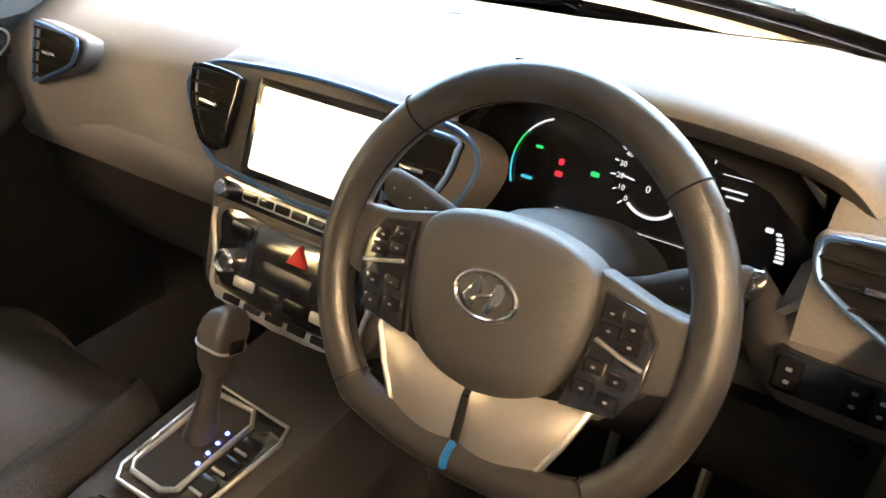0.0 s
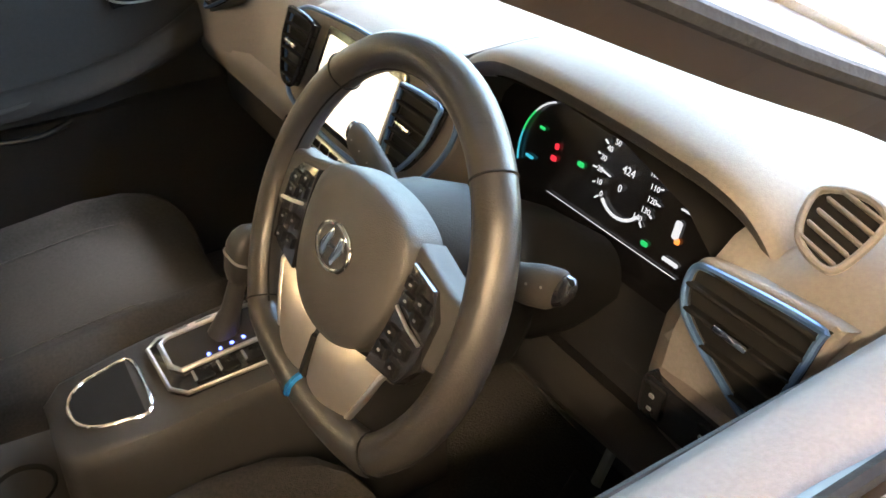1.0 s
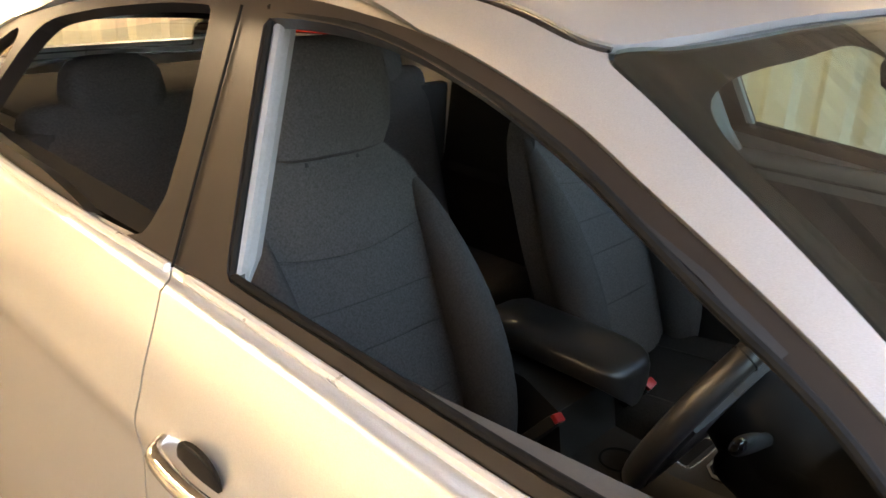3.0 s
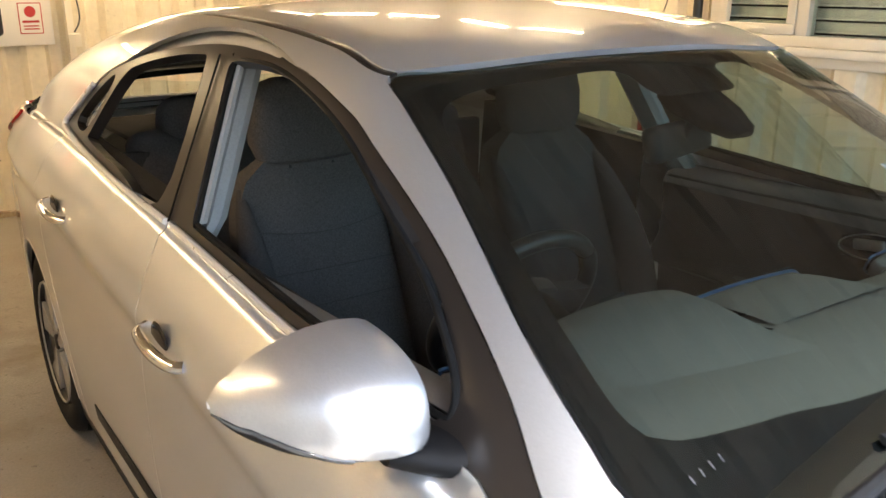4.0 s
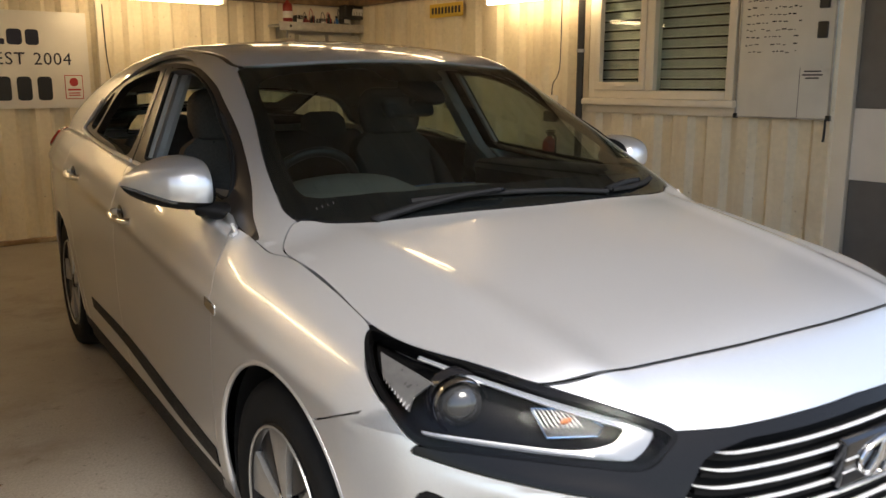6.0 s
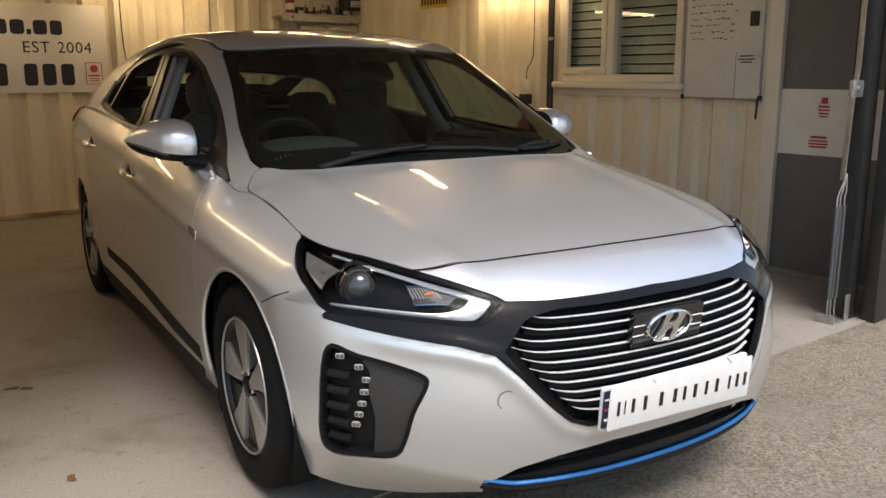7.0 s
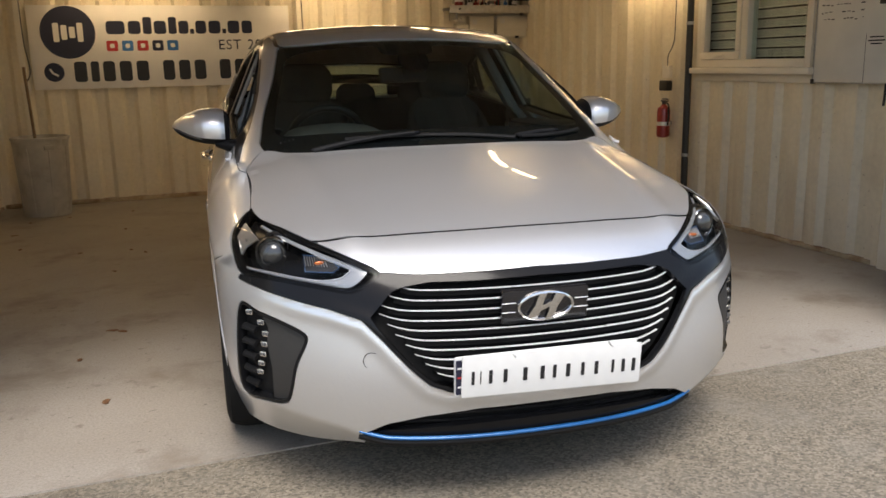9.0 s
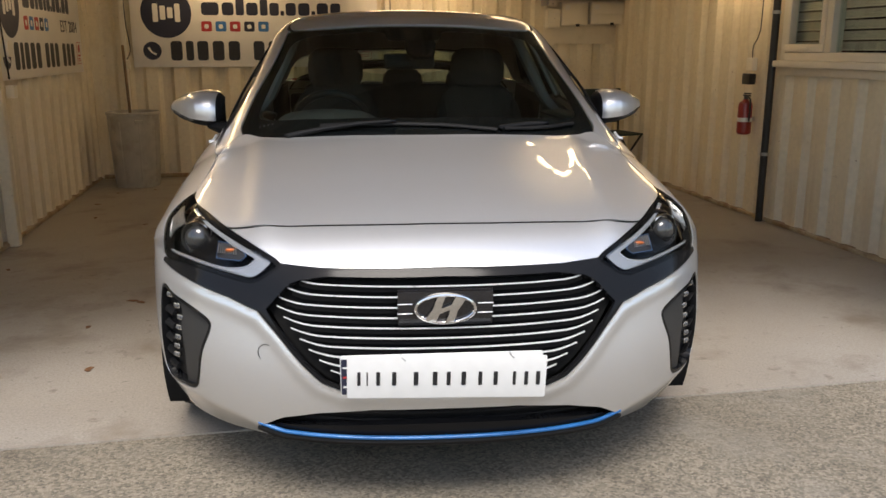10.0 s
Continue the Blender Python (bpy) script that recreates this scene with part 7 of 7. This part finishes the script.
# shelf and electrical boxes at the back right
shelf = gthing("wall_shelf", "galvanised steel shelf with workshop odds and ends", "shelf", 2.09, V1 - .01, 1.80)
gpart("shelf_board", block(0, 1.17, -.22, 0, -.02, 0, .003), shelf, GALV)
gpart("shelf_lip", block(0, 1.17, -.226, -.221, -.055, .022, .001), shelf, SHELF_LIP, "brushed steel front lip")
gpart("lip_bolt", moved(lathe([(.013, 0), (.011, .004), (.001, .005)], 12, "y"), pose(.115, -.2262, -.016, 180)), shelf, BLACK_STEEL)
for x in (.08, 1.05):
    gpart("bracket", block(x, x + .02, -.20, 0, -.12, -.021, .002), shelf, GALV)
can = gthing("spray_can", "tall red canister standing on the shelf", "canister", 2.235, V1 - .13, 1.8005)
gpart("can_body", lathe([(.042, 0), (.045, .006), (.045, .165), (.040, .185), (.016, .205), (.014, .225), (.001, .226)], 20), can, RED_STEEL)
gpart("can_label", lathe([(.0455, .06), (.0455, .12)], 20, "z", False), can, SIGN_WHITE)
rnd = random.Random(9)
for k in range(7):
    w = rnd.uniform(.045, .075)
    h = rnd.uniform(.07, .13)
    b = gthing("shelf_bottle" if k % 3 else "shelf_box", "small dark container standing on the wall shelf", "container", 2.36 + .085 * k, V1 - .09, 1.8005, rnd.uniform(-8, 8), "shelf clutter")
    m = (BLACK_STEEL, RED_STEEL, BLACK_STEEL, GREY_DOOR, BLACK_STEEL, BLUE_PRINT)[k % 6]
    if k % 3:
        gpart("bottle", lathe([(w * .45, 0), (w * .48, .01), (w * .48, h * .7), (w * .2, h * .9), (w * .18, h)], 16), b, m)
        gpart("cap", lathe([(w * .2, h), (w * .2, h + .02), (.001, h + .022)], 12), b, BLACK_STEEL)
    else:
        gpart("box_body", block(-w / 2, w / 2, -.05, .05, 0, h, .004), b, m)
        gpart("box_band", block(-w / 2 - .001, w / 2 + .001, -.0515, -.0505, h * .3, h * .6, 0), b, SIGN_WHITE)
for k in range(8):
    c = gthing("hanging_lead", "thin looped test lead hung over the shelf", "cable", 2.34 + .062 * k, V1 - .17, 1.8025, rnd.uniform(-20, 20), "test leads")
    h = rnd.uniform(.11, .17)
    gpart("lead", rod([tuple(q) for q in curve([(-.018, 0, 0), (-.02, .01, h * .6), (0, .02, h), (.02, .01, h * .55), (.016, 0, 0)], 5, False)], .0026, 5), c, (SIGN_WHITE, BLACK_STEEL, RED_PRINT)[k % 3])
for u, z, w, h, kind in ((2.365, 1.485, .285, .235, 1), (2.685, 1.500, .385, .230, 1), (2.215, 1.455, .140, .19, 0), (2.225, 1.665, .085, .065, 0)):
    e = gthing("junction_box", "cream electrical box fixed to the back wall" if kind else "small cream electrical outlet box on the back wall", "electrical box", u, V1 - .01, z, 0, "electrical boxes")
    gpart("case", block(0, w, -.09, 0, 0, h, .008), e, UPVC)
    gpart("cover", block(.010, w - .010, -.098, -.091, h * (.42 if w > .3 else .06), h - .012, .004), e, UPVC)
    if kind:
        gpart("latch", block(w * .55, w * .55 + .035, -.104, -.085, -.012, .014, .003), e, BLACK_STEEL)
        gpart("rating_label", block(.03, .085, -.0995, -.0985, h - .085, h - .035, 0), e, SIGN_WHITE)
    else:
        gpart("screw", moved(lathe([(.006, 0), (.005, .003), (.001, .0035)], 10, "y"), pose(w * .5, -.098, h * .5, 180)), e, GREY_DOOR)
meter = gthing("meter_box", "grey framed meter with a dark glass front", "meter", 3.11, V1 - .01, 1.575)
gpart("meter_frame", join([block(0, .016, -.10, 0, 0, .17, .003), block(.134, .15, -.10, 0, 0, .17, .003), block(.0165, .1335, -.10, 0, .154, .17, .003), block(.0165, .1335, -.10, 0, 0, .016, .003)]), meter, GREY_DOOR)
gpart("meter_glass", block(.0168, .1332, -.085, -.01, .0165, .1535, .002), meter, GLOSS_BLACK)
reel = gthing("hose_reel", "black coiled cable and tool hung on the back wall", "cable reel", 3.17, V1 - .04, 1.48)
for k in range(5):
    gpart("coil", rod([(.05 * math.cos(a) + .006 * k, -.02 - .012 * k, .10 + .10 * math.sin(a)) for a in np.linspace(0, math.tau, 25)[:-1]], .009, 6, True), reel, BLACK_STEEL)
gpart("hook", rod([(0, .02, .2), (0, -.06, .2), (0, -.07, .23)], .006, 8), reel, GALV)
pb = gthing("back_panel", "cream painted board behind the electrical boxes", "panel", 2.20, V1 - .001, 1.30)
gpart("board_face", block(0, 1.20, -.008, 0, 0, 1.1, .002), pb, PANEL)
yl = gthing("rear_plate", "yellow spare plate with dark bars on the garage wall", "plate", U1 - .004, 4.28, 1.825, -90)
gpart("plate_face", block(-.225, .225, -.006, 0, 0, .115, .003), yl, mat("yellow_plate", (.62, .42, .05), .4))
for k in range(9):
    gpart("letter_bar", moved(slab(rounded(.028, .055, .004, 2), .001), pose(-.18 + .045 * k, -.0072, .058)), yl, INK)
# infra-red heater hung above the shelf
ht = gthing("wall_heater", "black infra-red heater with a bright slotted reflector", "heater", 2.83, V1 - .06, 1.88)
gpart("casing", block(0, .68, -.13, 0, .0, .13, .02, 3), ht, BLACK_STEEL)
gpart("reflector", moved(block(.07, .53, -.004, .004, -.040, .040, .003), pose(0, -.134, .055, 18)), ht, ALLOY, "bright slotted reflector")
for k in range(14):
    gpart("guard_wire", rod([(.085 + .031 * k, -.150, .012), (.085 + .031 * k, -.132, .092)], .0025, 5), ht, BLACK_STEEL)
# bin, folding chair
bn = gthing("dust_bin", "grey plastic dustbin with a dented rim in the corner", "bin", -1.86, 5.30, 0, 20)
gpart("tub", lathe([(.185, .0), (.195, .02), (.225, .60), (.232, .66), (.240, .665), (.240, .685), (.225, .69), (.215, .66), (.19, .03), (.001, .03)], 40), bn, BIN)
gpart("handle", block(-.04, .04, -.262, -.232, .585, .625, .01), bn, BIN)
for k in range(8):
    a = math.tau * k / 8
    gpart("rib", rod([(.198 * math.cos(a), .198 * math.sin(a), .04), (.226 * math.cos(a), .226 * math.sin(a), .60)], .006, 6), bn, BIN)
stick = gthing("broom", "wooden broom handle standing in the dustbin", "broom", -1.88, 5.36, .031)
gpart("stick", rod([(0, 0, 0), (-.06, .16, 1.25)], .013, 10), stick, WOOD)
gpart("brush", block(-.06, .06, -.03, .03, 0, .06, .01), stick, BLACK_STEEL)
ch = gthing("folding_chair", "dark green folding camp chair at the back", "chair", 2.72, 5.05, 0, 15)
gpart("seat", block(-.22, .22, -.20, .20, .42, .44, .008), ch, mat("dark_green_canvas", (.03, .045, .04), .9))
gpart("backrest", block(-.22, .22, .19, .21, .52, .86, .008), ch, mat("green_canvas_back", (.03, .045, .04), .9))
for sx in (-1, 1):
    for sy in (-1, 1):
        gpart("leg", rod([(sx * .21, sy * -.20, 0), (sx * .21, sy * .19, .43)], .011, 8), ch, BLACK_STEEL)
    gpart("post", rod([(sx * .21, .20, .42), (sx * .21, .20, .86)], .011, 8), ch, BLACK_STEEL)
# up-and-over door gear at the front right
gear = gthing("door_track", "black garage door post with springs and rods", "door gear", 2.30, V0 + .11, 0)
gpart("post", block(.0, .09, -.04, .05, 0, 2.3, .004), gear, BLACK_STEEL)
gpart("foot_plate", join([block(-.15, .0, -.05, .05, 0, .010, .003), block(-.045, -.003, -.05, -.043, .009, .14, .003), block(-.150, -.140, -.05, .05, .009, .045, .003)]), gear, GALV)
gpart("lever_arm", rod([(-.05, .0, 2.0), (-.05, .0, 1.25), (-.08, 0, 1.1), (-.10, 0, .72)], .014, 8, flat=(.027, .010)), gear, GALV)
for k, dx in enumerate((-.13, -.10, -.06)):
    gpart("spring", rod([(dx + .009 * math.cos(a), .009 * math.sin(a), .12 + .475 * a / (58 * math.tau)) for a in np.linspace(0, 58 * math.tau, 58 * 9)], .0034, 5), gear, SPRING_STEEL)
    gpart("spring_hook", rod([(dx, 0, .59), (dx, 0, .64), (dx + .012, 0, .66), (-.06, 0, .75)], .004, 6), gear, GALV)
    gpart("spring_hook", rod([(dx, 0, .13), (dx, 0, .05), (dx + .01, 0, .02)], .004, 6), gear, GALV)
gpart("bracket", join([block(-.10, .0, -.012, .012, 1.12, 1.20, .006), moved(lathe([(.014, -.02), (.014, .02), (.001, .022)], 12, "y"), pose(-.05, 0, 1.16))]), gear, GALV)
# litter on the floor
rnd = random.Random(21)
for k in range(16):
    u, v = rnd.uniform(-2.1, -1.05), rnd.uniform(.4, 5.2)
    a = [rnd.uniform(.012, .034) for _ in range(7)]
    lf = part("dry_leaf", moved(slab([(r * math.cos(i * math.tau / 7), r * .6 * math.sin(i * math.tau / 7)) for i, r in enumerate(a)], .002), pose(0, 0, .0025, 90)), None, "", LEAF)
    lf.matrix_world = G @ pose(u, v, 0, 0, 0, rnd.uniform(0, 360))
    tagged(lf, "small brown dry leaf lying on the floor", "leaf", "floor litter")


# ---- light fittings ----
def batten(u, v, z, length, along_v=True, reach=0.0):
    t = thing("strip_light", "white batten with a glowing warm diffuser", "strip light", "garage strip lights", "", G @ pose(u, v, z, 0, 0, 0 if along_v else 90))
    part("housing", block(-.045, .045, -length / 2, length / 2, .01, .066, .008), t, "", UPVC)
    part("tube", rod([(0, -length / 2 + .03, -.004), (0, length / 2 - .03, -.004)], .019, 14, flat=(.033, .021)), t, "glowing diffuser", TUBE)
    for y in (-length * .35, length * .35) if reach else ():
        part("bracket", block(min(0, reach), max(0, reach), y - .012, y + .012, .03, .05, .003), t, "", GALV)
    for s in (-1, 1):
        part("end_cap", block(-.03, .03, s * length / 2 - .03, s * length / 2 + .006, -.026, .03, .006), t, "", UPVC)


for u, v, w in ((-1.75, 2.22, 1.30), (-1.75, 3.62, 1.30), (1.62, 2.38, .50), (1.62, 2.92, .40), (1.62, 3.55, .50), (1.62, 4.22, .60), (1.62, 4.95, .60)):
    batten(u, v, H - .066, w)
# battens along the tops of the walls
batten(.91, V1 - .32, 1.955, 1.20, False, .32)
batten(-1.0, V1 - .32, 2.01, 1.20, False, .32)
batten(U1 - .12, 3.05, 1.90, 1.16, True, .12)
